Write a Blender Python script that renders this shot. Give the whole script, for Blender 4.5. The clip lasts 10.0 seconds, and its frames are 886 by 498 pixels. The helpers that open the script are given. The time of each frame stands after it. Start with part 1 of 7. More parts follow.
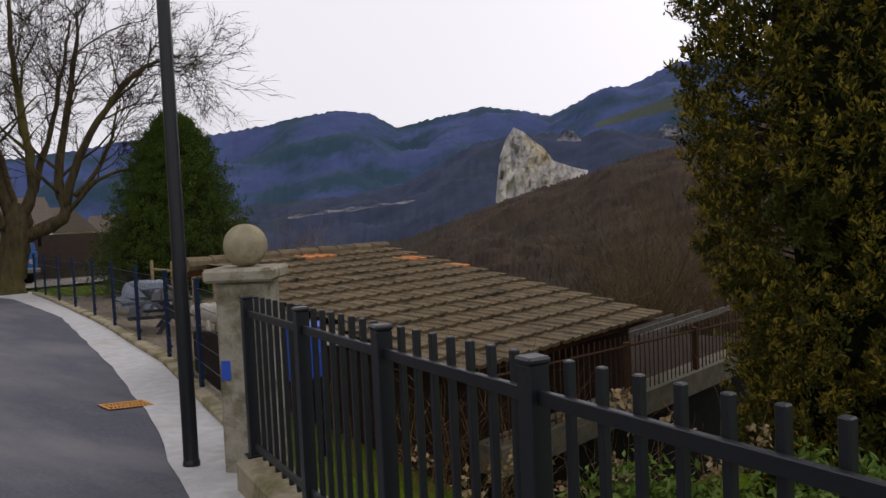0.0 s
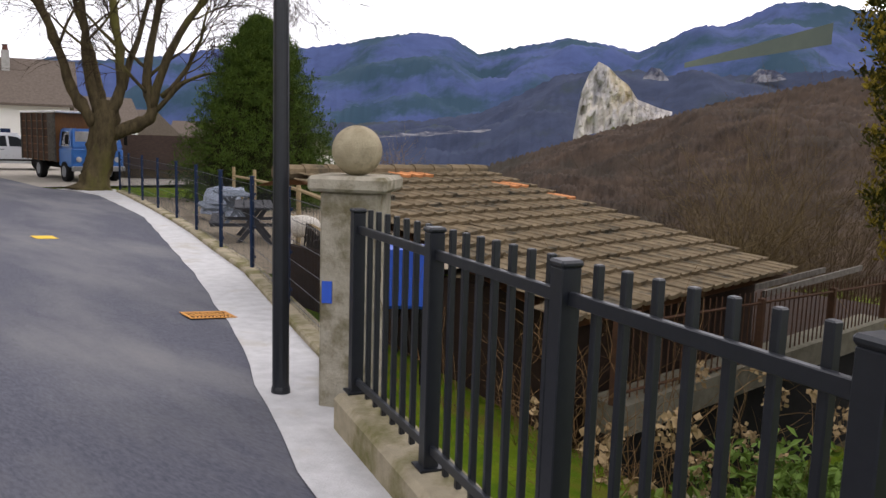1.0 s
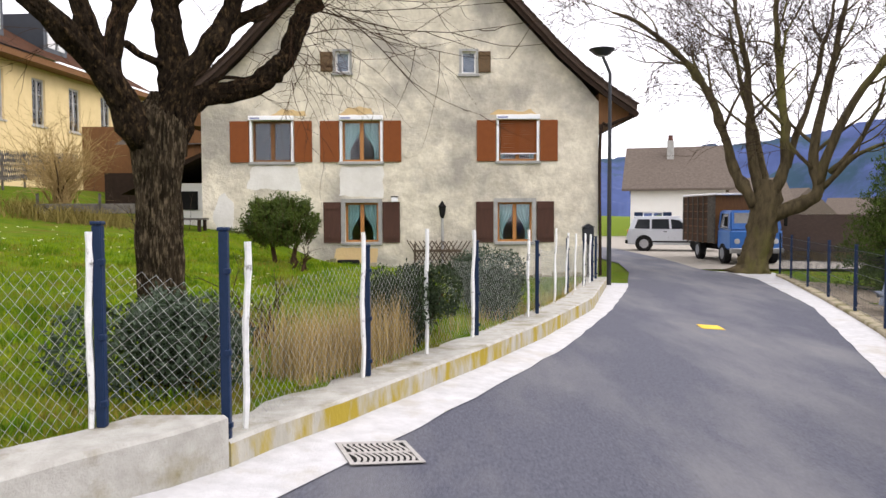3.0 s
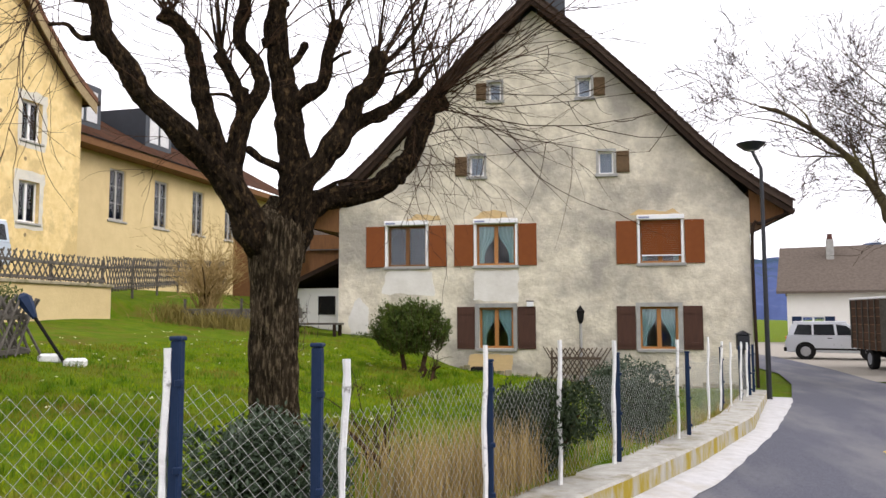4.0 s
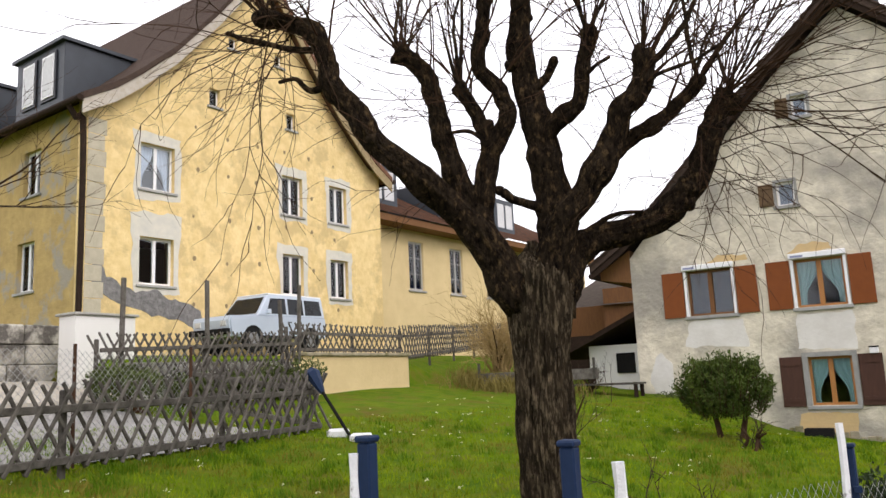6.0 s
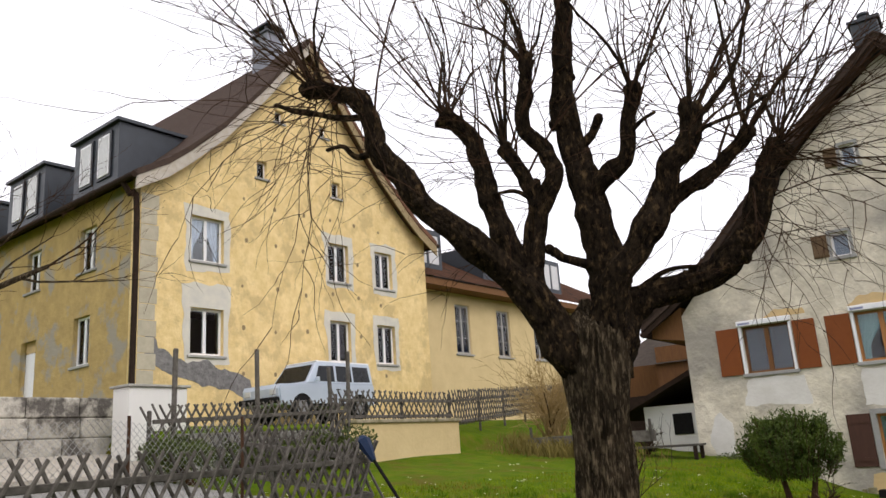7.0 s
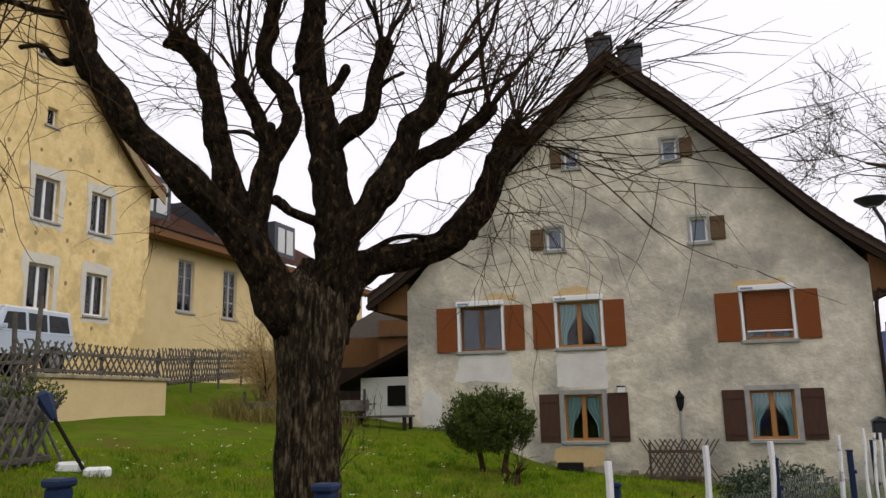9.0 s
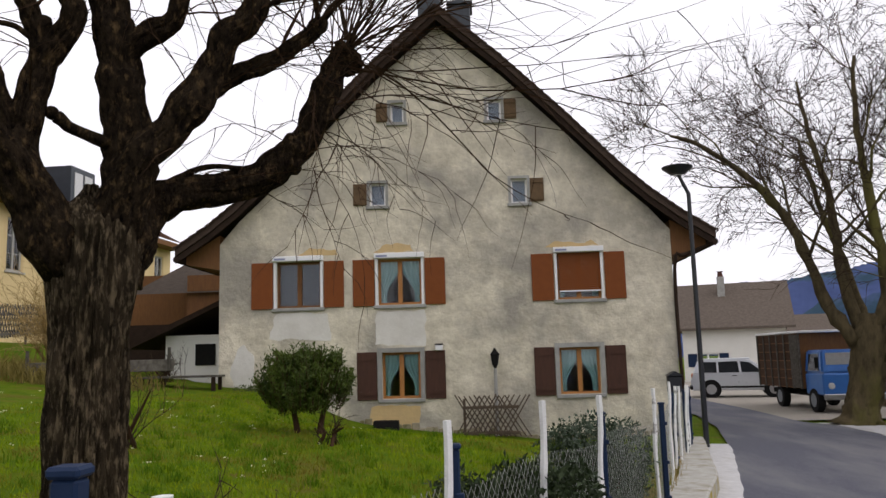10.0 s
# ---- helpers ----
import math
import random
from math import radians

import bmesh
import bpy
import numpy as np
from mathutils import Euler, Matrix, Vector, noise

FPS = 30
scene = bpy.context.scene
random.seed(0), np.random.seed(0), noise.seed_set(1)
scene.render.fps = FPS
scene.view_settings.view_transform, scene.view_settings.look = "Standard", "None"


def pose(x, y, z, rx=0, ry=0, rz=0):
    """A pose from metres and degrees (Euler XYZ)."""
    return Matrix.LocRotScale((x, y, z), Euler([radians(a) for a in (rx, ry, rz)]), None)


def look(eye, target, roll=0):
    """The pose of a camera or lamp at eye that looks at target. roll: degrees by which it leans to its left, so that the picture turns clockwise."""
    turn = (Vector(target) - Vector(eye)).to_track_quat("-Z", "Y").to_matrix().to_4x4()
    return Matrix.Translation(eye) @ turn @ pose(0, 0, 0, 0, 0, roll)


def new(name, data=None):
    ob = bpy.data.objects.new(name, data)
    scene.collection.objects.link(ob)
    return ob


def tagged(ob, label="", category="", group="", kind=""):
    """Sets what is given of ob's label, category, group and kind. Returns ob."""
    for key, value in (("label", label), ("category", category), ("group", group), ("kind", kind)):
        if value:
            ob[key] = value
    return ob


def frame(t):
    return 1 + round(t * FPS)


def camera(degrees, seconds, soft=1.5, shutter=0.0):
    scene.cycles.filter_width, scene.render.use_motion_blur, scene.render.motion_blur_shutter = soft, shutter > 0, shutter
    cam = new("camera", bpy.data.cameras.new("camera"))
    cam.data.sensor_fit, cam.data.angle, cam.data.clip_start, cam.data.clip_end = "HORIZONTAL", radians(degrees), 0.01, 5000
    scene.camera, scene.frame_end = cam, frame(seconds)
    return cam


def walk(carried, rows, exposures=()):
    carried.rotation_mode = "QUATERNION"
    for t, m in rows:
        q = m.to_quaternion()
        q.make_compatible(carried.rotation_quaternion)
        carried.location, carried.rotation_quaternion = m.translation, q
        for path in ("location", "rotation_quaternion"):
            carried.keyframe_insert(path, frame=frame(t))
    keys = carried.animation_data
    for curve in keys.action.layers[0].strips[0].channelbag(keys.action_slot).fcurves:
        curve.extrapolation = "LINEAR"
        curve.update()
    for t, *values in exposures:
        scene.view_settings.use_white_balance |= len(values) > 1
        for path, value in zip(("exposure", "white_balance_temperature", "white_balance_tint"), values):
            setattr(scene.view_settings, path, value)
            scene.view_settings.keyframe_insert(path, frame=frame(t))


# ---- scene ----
cam = camera(59.03, 10.0)
# seconds, eye, turn in degrees
ROWS = [
    (0.0, -0.020, 0.030, 1.647, 87.17, 2.57, -49.83),
    (0.5, 0.138, 0.476, 1.574, 85.61, -1.30, -49.81),
    (1.0, 0.314, 0.901, 1.539, 82.06, -1.75, -44.40),
    (1.5, 0.456, 1.344, 1.561, 82.12, -1.62, -28.27),
    (2.0, 0.444, 1.807, 1.558, 84.48, -0.89, -15.23),
    (2.5, 0.517, 2.239, 1.551, 85.05, -0.35, -6.41),
    (4.0, 0.603, 3.318, 1.608, 94.79, 0.19, 10.42),
    (4.5, 0.664, 3.696, 1.630, 96.56, -0.44, 14.52),
    (5.0, 0.516, 4.069, 1.607, 96.28, -0.03, 18.32),
    (5.5, 0.401, 4.338, 1.653, 96.52, 2.37, 24.71),
    (6.0, 0.351, 4.600, 1.680, 99.46, 2.64, 32.35),
    (7.5, 0.277, 4.624, 1.685, 105.33, 3.45, 35.86),
    (8.0, 0.260, 4.613, 1.690, 105.06, 2.32, 31.83),
    (8.5, 0.208, 4.723, 1.685, 101.60, 1.67, 23.49),
    (9.0, 0.195, 5.005, 1.672, 101.12, 1.28, 15.91),
    (9.5, 0.173, 5.257, 1.654, 99.08, 0.29, 10.08),
    (10.0, 0.037, 5.580, 1.641, 97.90, 1.64, 2.61),
]
EXPOSURES = [(0.0, -0.62, 6500, 17), (0.5, -0.48, 6500, 17), (1.0, 0.2, 6500, 17), (1.5, 0.62, 6500, 17), (2.0, 0.82, 6500, 17), (3.0, 0.7, 6500, 17), (5.0, 0.38, 6500, 16), (6.0, 0.4, 6500, 16), (7.5, -0.15, 6500, 16), (8.5, -0.36, 6500, 16), (10.0, -0.25, 6500, 16)]
walk(cam, [(t, pose(x, y, z, rx, ry, rz)) for t, x, y, z, rx, ry, rz in ROWS], EXPOSURES)

# ---- daylight: an overcast afternoon ----
world = bpy.data.worlds.new("overcast_sky")
scene.world = world
world.use_nodes = True
wn, wl = world.node_tree.nodes, world.node_tree.links
sky = wn.new("ShaderNodeTexSky")
sky.sky_type = "NISHITA"
sky.sun_disc = False
sky.sun_elevation, sky.sun_rotation = radians(38), radians(90)
sky.air_density, sky.dust_density, sky.ozone_density = 1.0, 6.0, 1.0
grey = wn.new("ShaderNodeHueSaturation")
grey.inputs["Saturation"].default_value = 0.10
wl.new(sky.outputs[0], grey.inputs["Color"])
cloud = wn.new("ShaderNodeMix")
cloud.data_type = "RGBA"
cloud.inputs["Factor"].default_value = 0.8
cloud.inputs[7].default_value = (8.8, 8.9, 9.2, 1)
wl.new(grey.outputs[0], cloud.inputs[6])
wl.new(cloud.outputs[2], wn["Background"].inputs["Color"])
wn["Background"].inputs["Strength"].default_value = 0.162
sun = new("sun", bpy.data.lights.new("sun", "SUN"))
sun.data.energy, sun.data.angle, sun.data.color = 0.55, radians(30), (1.0, 0.96, 0.9)
sun.matrix_world = look((42, 2, 36), (0, 12, 0))

# ---- materials ----
def material(name, a, b, scale=4.0, rough=0.8, metal=0.0, bump=0.0, bump_scale=40.0, stain=None, stain_scale=0.8,
             stain_at=(0.52, 0.68), vary=0.0, stretch=(1, 1, 1), detail=6.0, local=False, rough_vary=0.08):
    """Two colours mixed by fine noise, a stain colour in larger patches, fine relief; vary: brightness from piece to piece."""
    m = bpy.data.materials.new(name)
    m.use_nodes = True
    n, l = m.node_tree.nodes, m.node_tree.links
    bsdf = n["Principled BSDF"]
    if local:
        pos = n.new("ShaderNodeTexCoord").outputs["Object"]
    else:
        pos = n.new("ShaderNodeNewGeometry").outputs["Position"]
    mapping = n.new("ShaderNodeMapping")
    mapping.inputs["Scale"].default_value = stretch
    l.new(pos, mapping.inputs["Vector"])

    def fractal(size, det):
        t = n.new("ShaderNodeTexNoise")
        t.inputs["Scale"].default_value, t.inputs["Detail"].default_value, t.inputs["Roughness"].default_value = size, det, 0.62
        l.new(mapping.outputs[0], t.inputs["Vector"])
        return t.outputs["Fac"]

    def ramp(fac, lo, hi):
        r = n.new("ShaderNodeMapRange")
        r.inputs["From Min"].default_value, r.inputs["From Max"].default_value = lo, hi
        l.new(fac, r.inputs["Value"])
        return r.outputs[0]

    def mix(fac, x, y):
        q = n.new("ShaderNodeMix")
        q.data_type = "RGBA"
        l.new(fac, q.inputs["Factor"])
        for sock, v in ((q.inputs[6], x), (q.inputs[7], y)):
            if isinstance(v, tuple):
                sock.default_value = (*v, 1)
            else:
                l.new(v, sock)
        return q.outputs[2]

    col = mix(ramp(fractal(scale, detail), 0.3, 0.7), a, b)
    if stain:
        col = mix(ramp(fractal(stain_scale, 8.0), *stain_at), col, stain)
    if vary:
        info = n.new("ShaderNodeObjectInfo")
        hsv = n.new("ShaderNodeHueSaturation")
        l.new(ramp(info.outputs["Random"], 0, 1), hsv.inputs["Value"])
        hsv.inputs["Value"].default_value = 1
        r = n.new("ShaderNodeMapRange")
        r.inputs["To Min"].default_value, r.inputs["To Max"].default_value = 1 - vary, 1 + vary
        l.new(info.outputs["Random"], r.inputs["Value"])
        l.new(r.outputs[0], hsv.inputs["Value"])
        l.new(col, hsv.inputs["Color"])
        col = hsv.outputs[0]
    l.new(col, bsdf.inputs["Base Color"])
    bsdf.inputs["Metallic"].default_value = metal
    bsdf.inputs["Specular IOR Level"].default_value = 0.5 if rough < 0.55 else 0.22 if rough < 0.8 else 0.04
    rr = n.new("ShaderNodeMapRange")
    rr.inputs["To Min"].default_value, rr.inputs["To Max"].default_value = max(0.02, rough - rough_vary), min(1, rough + rough_vary)
    l.new(fractal(scale * 0.7, 4.0), rr.inputs["Value"])
    l.new(rr.outputs[0], bsdf.inputs["Roughness"])
    if bump:
        bp = n.new("ShaderNodeBump")
        bp.inputs["Strength"].default_value, bp.inputs["Distance"].default_value = 1.0, bump
        l.new(fractal(bump_scale, 5.0), bp.inputs["Height"])
        l.new(bp.outputs[0], bsdf.inputs["Normal"])
    return m


def pane_glass(name, tint=(0.86, 0.9, 0.92)):
    """A window pane: half see-through, glossy."""
    m = bpy.data.materials.new(name)
    m.use_nodes = True
    n, l = m.node_tree.nodes, m.node_tree.links
    n.remove(n["Principled BSDF"])
    glossy, trans, mixer = n.new("ShaderNodeBsdfGlossy"), n.new("ShaderNodeBsdfTransparent"), n.new("ShaderNodeMixShader")
    glossy.inputs["Roughness"].default_value = 0.03
    trans.inputs["Color"].default_value = (*tint, 1)
    fres = n.new("ShaderNodeFresnel")
    fres.inputs["IOR"].default_value = 1.55
    l.new(fres.outputs[0], mixer.inputs[0])
    l.new(trans.outputs[0], mixer.inputs[1])
    l.new(glossy.outputs[0], mixer.inputs[2])
    l.new(mixer.outputs[0], n["Material Output"].inputs["Surface"])
    return m


ASPHALT = material("asphalt", (0.052, 0.054, 0.070), (0.100, 0.103, 0.128), 60, 0.78, bump=0.004, bump_scale=160, stain=(0.175, 0.172, 0.172), stain_scale=0.8, stain_at=(0.46, 0.80), stretch=(1, 0.28, 1))
CONCRETE_NEW = material("new_concrete", (0.54, 0.535, 0.53), (0.42, 0.415, 0.41), 7, 0.85, bump=0.006, bump_scale=45, stain=(0.40, 0.37, 0.32), stain_scale=1.8, stain_at=(0.54, 0.72))
CONCRETE_OLD = material("old_concrete", (0.44, 0.43, 0.39), (0.30, 0.29, 0.255), 6, 0.9, bump=0.008, bump_scale=50, stain=(0.22, 0.195, 0.12), stain_scale=2.6, stain_at=(0.52, 0.70), detail=10)
CONCRETE_LICHEN = material("lichen_concrete", (0.42, 0.40, 0.35), (0.30, 0.29, 0.24), 7, 0.9, bump=0.006, bump_scale=50, stain=(0.31, 0.235, 0.035), stain_scale=4.0, stain_at=(0.43, 0.60), stretch=(1, 1, 0.4), detail=10)
KERB_STONE = material("kerb_stone", (0.38, 0.33, 0.235), (0.27, 0.235, 0.165), 8, 0.9, bump=0.006, bump_scale=40, stain=(0.16, 0.145, 0.07), stain_scale=2.4, stain_at=(0.46, 0.62), detail=10)
GRASS = material("lawn_soil", (0.056, 0.118, 0.005), (0.140, 0.185, 0.008), 2.6, 0.95, bump=0.05, bump_scale=28, stain=(0.125, 0.105, 0.020), stain_scale=1.3, stain_at=(0.50, 0.68), detail=12)
EARTH = material("valley_ground", (0.060, 0.054, 0.028), (0.075, 0.058, 0.036), 0.3, 0.95, bump=0.05, bump_scale=8)
PLASTER = material("grey_lime_plaster", (0.76, 0.70, 0.56), (0.47, 0.425, 0.33), 2.4, 0.92, bump=0.055, bump_scale=4.5, stain=(0.34, 0.315, 0.265), stain_scale=0.55, stain_at=(0.46, 0.64), detail=14)
PLASTER_NEW = material("patched_plaster", (0.72, 0.70, 0.65), (0.60, 0.575, 0.52), 2.0, 0.9, bump=0.008, bump_scale=12)
OCHRE_PLASTER = material("ochre_patch_plaster", (0.62, 0.45, 0.22), (0.52, 0.38, 0.2), 3.0, 0.9, bump=0.01, bump_scale=12)
YELLOW = material("yellow_render", (0.84, 0.655, 0.33), (0.68, 0.50, 0.22), 2.8, 0.9, bump=0.03, bump_scale=7, stain=(0.60, 0.45, 0.215), stain_scale=1.1, stain_at=(0.50, 0.60), detail=14)
# side wall render: darker and browner than the gable, with grey patches
YELLOW_SIDE = material("dark_ochre_render", (0.50, 0.365, 0.15), (0.36, 0.26, 0.11), 2.2, 0.92, bump=0.03, bump_scale=7, stain=(0.33, 0.30, 0.24), stain_scale=0.8, stain_at=(0.53, 0.60), detail=14)
YELLOW_PALE = material("pale_yellow_wall", (0.66, 0.52, 0.28), (0.58, 0.45, 0.24), 1.5, 0.9, bump=0.01, bump_scale=9)
STONE_GREY = material("grey_stone", (0.38, 0.375, 0.35), (0.28, 0.275, 0.26), 5, 0.88, bump=0.008, bump_scale=30, vary=0.12)
STONE_PALE = material("pale_ashlar", (0.56, 0.53, 0.45), (0.36, 0.335, 0.28), 3.5, 0.9, bump=0.05, bump_scale=9, stain=(0.12, 0.11, 0.095), stain_scale=2.2, stain_at=(0.48, 0.60), vary=0.14, detail=12)
WHITE_WALL = material("white_render", (0.78, 0.77, 0.72), (0.72, 0.71, 0.66), 1.0, 0.9)
WHITE_PAINT = material("white_paint", (0.80, 0.80, 0.80), (0.74, 0.74, 0.74), 8, 0.5, bump=0.001)
WHITE_CHIPPED = material("flaking_white_paint", (0.78, 0.78, 0.76), (0.70, 0.70, 0.68), 20, 0.7, bump=0.006, bump_scale=60, stain=(0.3, 0.29, 0.27), stain_scale=9, stain_at=(0.6, 0.66))
SHUTTER_RUST = material("rust_brown_shutter", (0.20, 0.056, 0.010), (0.175, 0.048, 0.009), 6, 0.6, bump=0.001)
SHUTTER_DARK = material("dark_brown_shutter", (0.075, 0.034, 0.022), (0.055, 0.026, 0.018), 12, 0.7, bump=0.003, stretch=(1, 1, 0.2))
WOOD_ORANGE = material("oiled_orange_wood", (0.40, 0.17, 0.035), (0.32, 0.13, 0.028), 9, 0.5, bump=0.001, stretch=(3, 3, 0.4))
WOOD_BROWN = material("brown_boards", (0.20, 0.095, 0.035), (0.14, 0.065, 0.028), 9, 0.75, bump=0.004, stretch=(3, 3, 0.4))
WOOD_GREY = material("weathered_grey_wood", (0.150, 0.137, 0.118), (0.066, 0.059, 0.050), 10, 0.9, bump=0.006, bump_scale=50, vary=0.25)
WOOD_PALE = material("pale_split_wood", (0.36, 0.28, 0.16), (0.27, 0.2, 0.11), 10, 0.85, bump=0.004)
WOOD_DARK = material("dark_roof_timber", (0.040, 0.026, 0.019), (0.026, 0.018, 0.014), 6, 0.85, bump=0.004)
TILE_BROWN = material("weathered_clay_tile", (0.195, 0.150, 0.092), (0.125, 0.096, 0.060), 14, 0.9, bump=0.006, bump_scale=50, stain=(0.06, 0.055, 0.042), stain_scale=4, vary=0.13)
TILE_NEW = material("new_orange_tile", (0.52, 0.22, 0.09), (0.44, 0.19, 0.08), 14, 0.85, bump=0.004, vary=0.15)
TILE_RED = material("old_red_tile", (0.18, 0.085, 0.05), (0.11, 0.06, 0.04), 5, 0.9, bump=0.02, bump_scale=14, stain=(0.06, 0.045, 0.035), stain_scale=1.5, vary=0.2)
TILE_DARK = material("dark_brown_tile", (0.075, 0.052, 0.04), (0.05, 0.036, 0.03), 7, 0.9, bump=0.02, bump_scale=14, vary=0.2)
TILE_GREYBROWN = material("grey_brown_tile", (0.15, 0.122, 0.10), (0.10, 0.082, 0.068), 6, 0.9, bump=0.02, bump_scale=12)
ANTHRACITE = material("anthracite_powder_coat", (0.006, 0.008, 0.012), (0.010, 0.012, 0.017), 30, 0.42, bump=0.0005)
BLUE_POST = material("dark_blue_coated_steel", (0.005, 0.017, 0.050), (0.008, 0.022, 0.060), 30, 0.58, bump=0.0005)
STEEL = material("galvanised_wire", (0.42, 0.42, 0.41), (0.32, 0.32, 0.31), 30, 0.5, metal=0.4)
RUST_IRON = material("rusty_iron", (0.055, 0.032, 0.022), (0.085, 0.045, 0.026), 20, 0.8, bump=0.001)
GRATE_RUST = material("rust_orange_grate", (0.62, 0.30, 0.07), (0.50, 0.22, 0.05), 18, 0.7, bump=0.002)
GRATE_GREY = material("steel_grate", (0.42, 0.40, 0.37), (0.30, 0.285, 0.26), 18, 0.6, bump=0.002)
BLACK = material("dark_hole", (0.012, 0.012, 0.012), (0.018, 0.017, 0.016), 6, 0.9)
DARK_SHEET = material("dark_slate_sheet", (0.030, 0.038, 0.048), (0.022, 0.028, 0.036), 3, 0.45, bump=0.002)
ZINC = material("grey_zinc", (0.20, 0.21, 0.24), (0.16, 0.17, 0.19), 4, 0.5, metal=0.3)
YELLOW_MARK = material("yellow_road_paint", (0.75, 0.50, 0.05), (0.66, 0.43, 0.05), 20, 0.7)
BLUE_PAINT = material("blue_lorry_paint", (0.035, 0.16, 0.48), (0.030, 0.13, 0.42), 4, 0.4)
SILVER_PAINT = material("silver_car_paint", (0.55, 0.57, 0.60), (0.52, 0.54, 0.57), 3, 0.3, metal=0.2)
PALE_BLUE_PAINT = material("pale_silver_blue_paint", (0.50, 0.56, 0.64), (0.46, 0.52, 0.60), 3, 0.35, metal=0.1)
BLUE_PLASTIC = material("blue_plastic", (0.02, 0.10, 0.55), (0.02, 0.08, 0.46), 6, 0.5)
CAR_GLASS = material("dark_car_glass", (0.015, 0.018, 0.022), (0.02, 0.024, 0.028), 3, 0.08)
RUBBER = material("tyre_rubber", (0.014, 0.014, 0.015), (0.02, 0.02, 0.02), 20, 0.85)
CHROME = material("dull_alloy", (0.45, 0.45, 0.46), (0.38, 0.38, 0.4), 8, 0.35, metal=0.8)
LAMP_GLASS = material("orange_lens", (0.6, 0.18, 0.03), (0.5, 0.15, 0.03), 8, 0.3)
# lamp lenses; on panes the pale base paints in the reflected sky
LENS_AND_SKY_PANE = material("lens_and_painted_sky_pane", (0.6, 0.6, 0.58), (0.5, 0.5, 0.5), 8, 0.15)
CURTAIN = material("pale_green_curtain", (0.42, 0.66, 0.62), (0.58, 0.78, 0.74), 6, 0.9, stretch=(6, 1, 0.3))
CURTAIN_WHITE = material("white_net_curtain", (0.84, 0.87, 0.95), (0.72, 0.76, 0.86), 6, 0.9, stretch=(6, 6, 0.3))
BARK = material("furrowed_bark", (0.050, 0.037, 0.022), (0.006, 0.005, 0.004), 17, 0.95, bump=0.05, bump_scale=30, stretch=(1, 1, 0.30), stain=(0.150, 0.115, 0.070), stain_scale=34, stain_at=(0.48, 0.64))
BARK_LIMB = material("dark_mossy_bark", (0.044, 0.031, 0.018), (0.004, 0.003, 0.003), 26, 0.95, bump=0.06, bump_scale=30, stretch=(1, 1, 0.55), stain=(0.135, 0.088, 0.042), stain_scale=22.0, stain_at=(0.54, 0.70), detail=9)
BARK_PALE = material("greenish_brown_bark", (0.125, 0.098, 0.052), (0.05, 0.04, 0.024), 7, 0.95, bump=0.03, bump_scale=14, stretch=(1, 1, 0.3), stain=(0.14, 0.13, 0.04), stain_scale=0.8)
TWIG = material("brown_twig", (0.065, 0.036, 0.02), (0.04, 0.024, 0.015), 5, 0.8)
TWIG_PALE = material("grey_brown_twig", (0.058, 0.040, 0.027), (0.036, 0.026, 0.018), 5, 0.85)
NEEDLE = material("conifer_foliage", (0.030, 0.064, 0.006), (0.078, 0.118, 0.010), 3, 0.75, vary=0.1)
YEW = material("yew_leaf", (0.075, 0.110, 0.010), (0.030, 0.050, 0.008), 4, 0.7)
THUJA = material("bronzed_thuja_foliage", (0.130, 0.110, 0.016), (0.260, 0.190, 0.026), 9, 0.85, stain=(0.040, 0.042, 0.012), stain_scale=2.2)
LEAF = material("shrub_leaf", (0.07, 0.125, 0.018), (0.11, 0.17, 0.024), 6, 0.6)
LEAF_LIGHT = material("light_green_leaf", (0.12, 0.175, 0.024), (0.08, 0.125, 0.02), 5, 0.6)
BLADE = material("grass_blade", (0.098, 0.190, 0.004), (0.235, 0.290, 0.008), 3.0, 0.8, stain=(0.175, 0.145, 0.024), stain_scale=0.9, stain_at=(0.49, 0.62), detail=10)
STRAW = material("dry_grass", (0.42, 0.31, 0.12), (0.30, 0.22, 0.09), 5, 0.85)
DEAD_FLOWER = material("faded_hydrangea", (0.36, 0.27, 0.15), (0.26, 0.18, 0.09), 12, 0.9)
PETAL = material("white_petal", (0.7, 0.7, 0.5), (0.6, 0.58, 0.3), 8, 0.8)
FLEECE = material("white_fleece", (0.66, 0.63, 0.56), (0.56, 0.52, 0.45), 14, 0.95, bump=0.02, bump_scale=30)
CLIFF = material("limestone_cliff", (0.58, 0.53, 0.455), (0.25, 0.25, 0.27), 0.07, 0.95, stretch=(1, 1, 0.3), stain=(0.50, 0.43, 0.30), stain_scale=0.025, stain_at=(0.54, 0.66), detail=11)
CLIFF_LOW = material("wooded_cliff_band", (0.20, 0.20, 0.21), (0.09, 0.09, 0.11), 0.06, 0.95, stain=(0.045, 0.050, 0.075), stain_scale=0.03, stain_at=(0.44, 0.54), detail=11)
# distance haze is mixed into this forest colour as blue
FOREST_FAR_HAZED = material("hazed_far_forest", (0.066, 0.092, 0.205), (0.044, 0.062, 0.140), 0.012, 1.0, stain=(0.030, 0.058, 0.085), stain_scale=0.004, stain_at=(0.46, 0.58), detail=12)
FOREST_NEAR = material("bare_winter_wood", (0.080, 0.056, 0.040), (0.030, 0.024, 0.020), 0.09, 1.0, stain=(0.045, 0.040, 0.032), stain_scale=0.012, detail=12)
MEADOW_FAR = material("far_meadow", (0.095, 0.112, 0.088), (0.078, 0.094, 0.080), 0.02, 1.0)
PANE = pane_glass("window_pane")

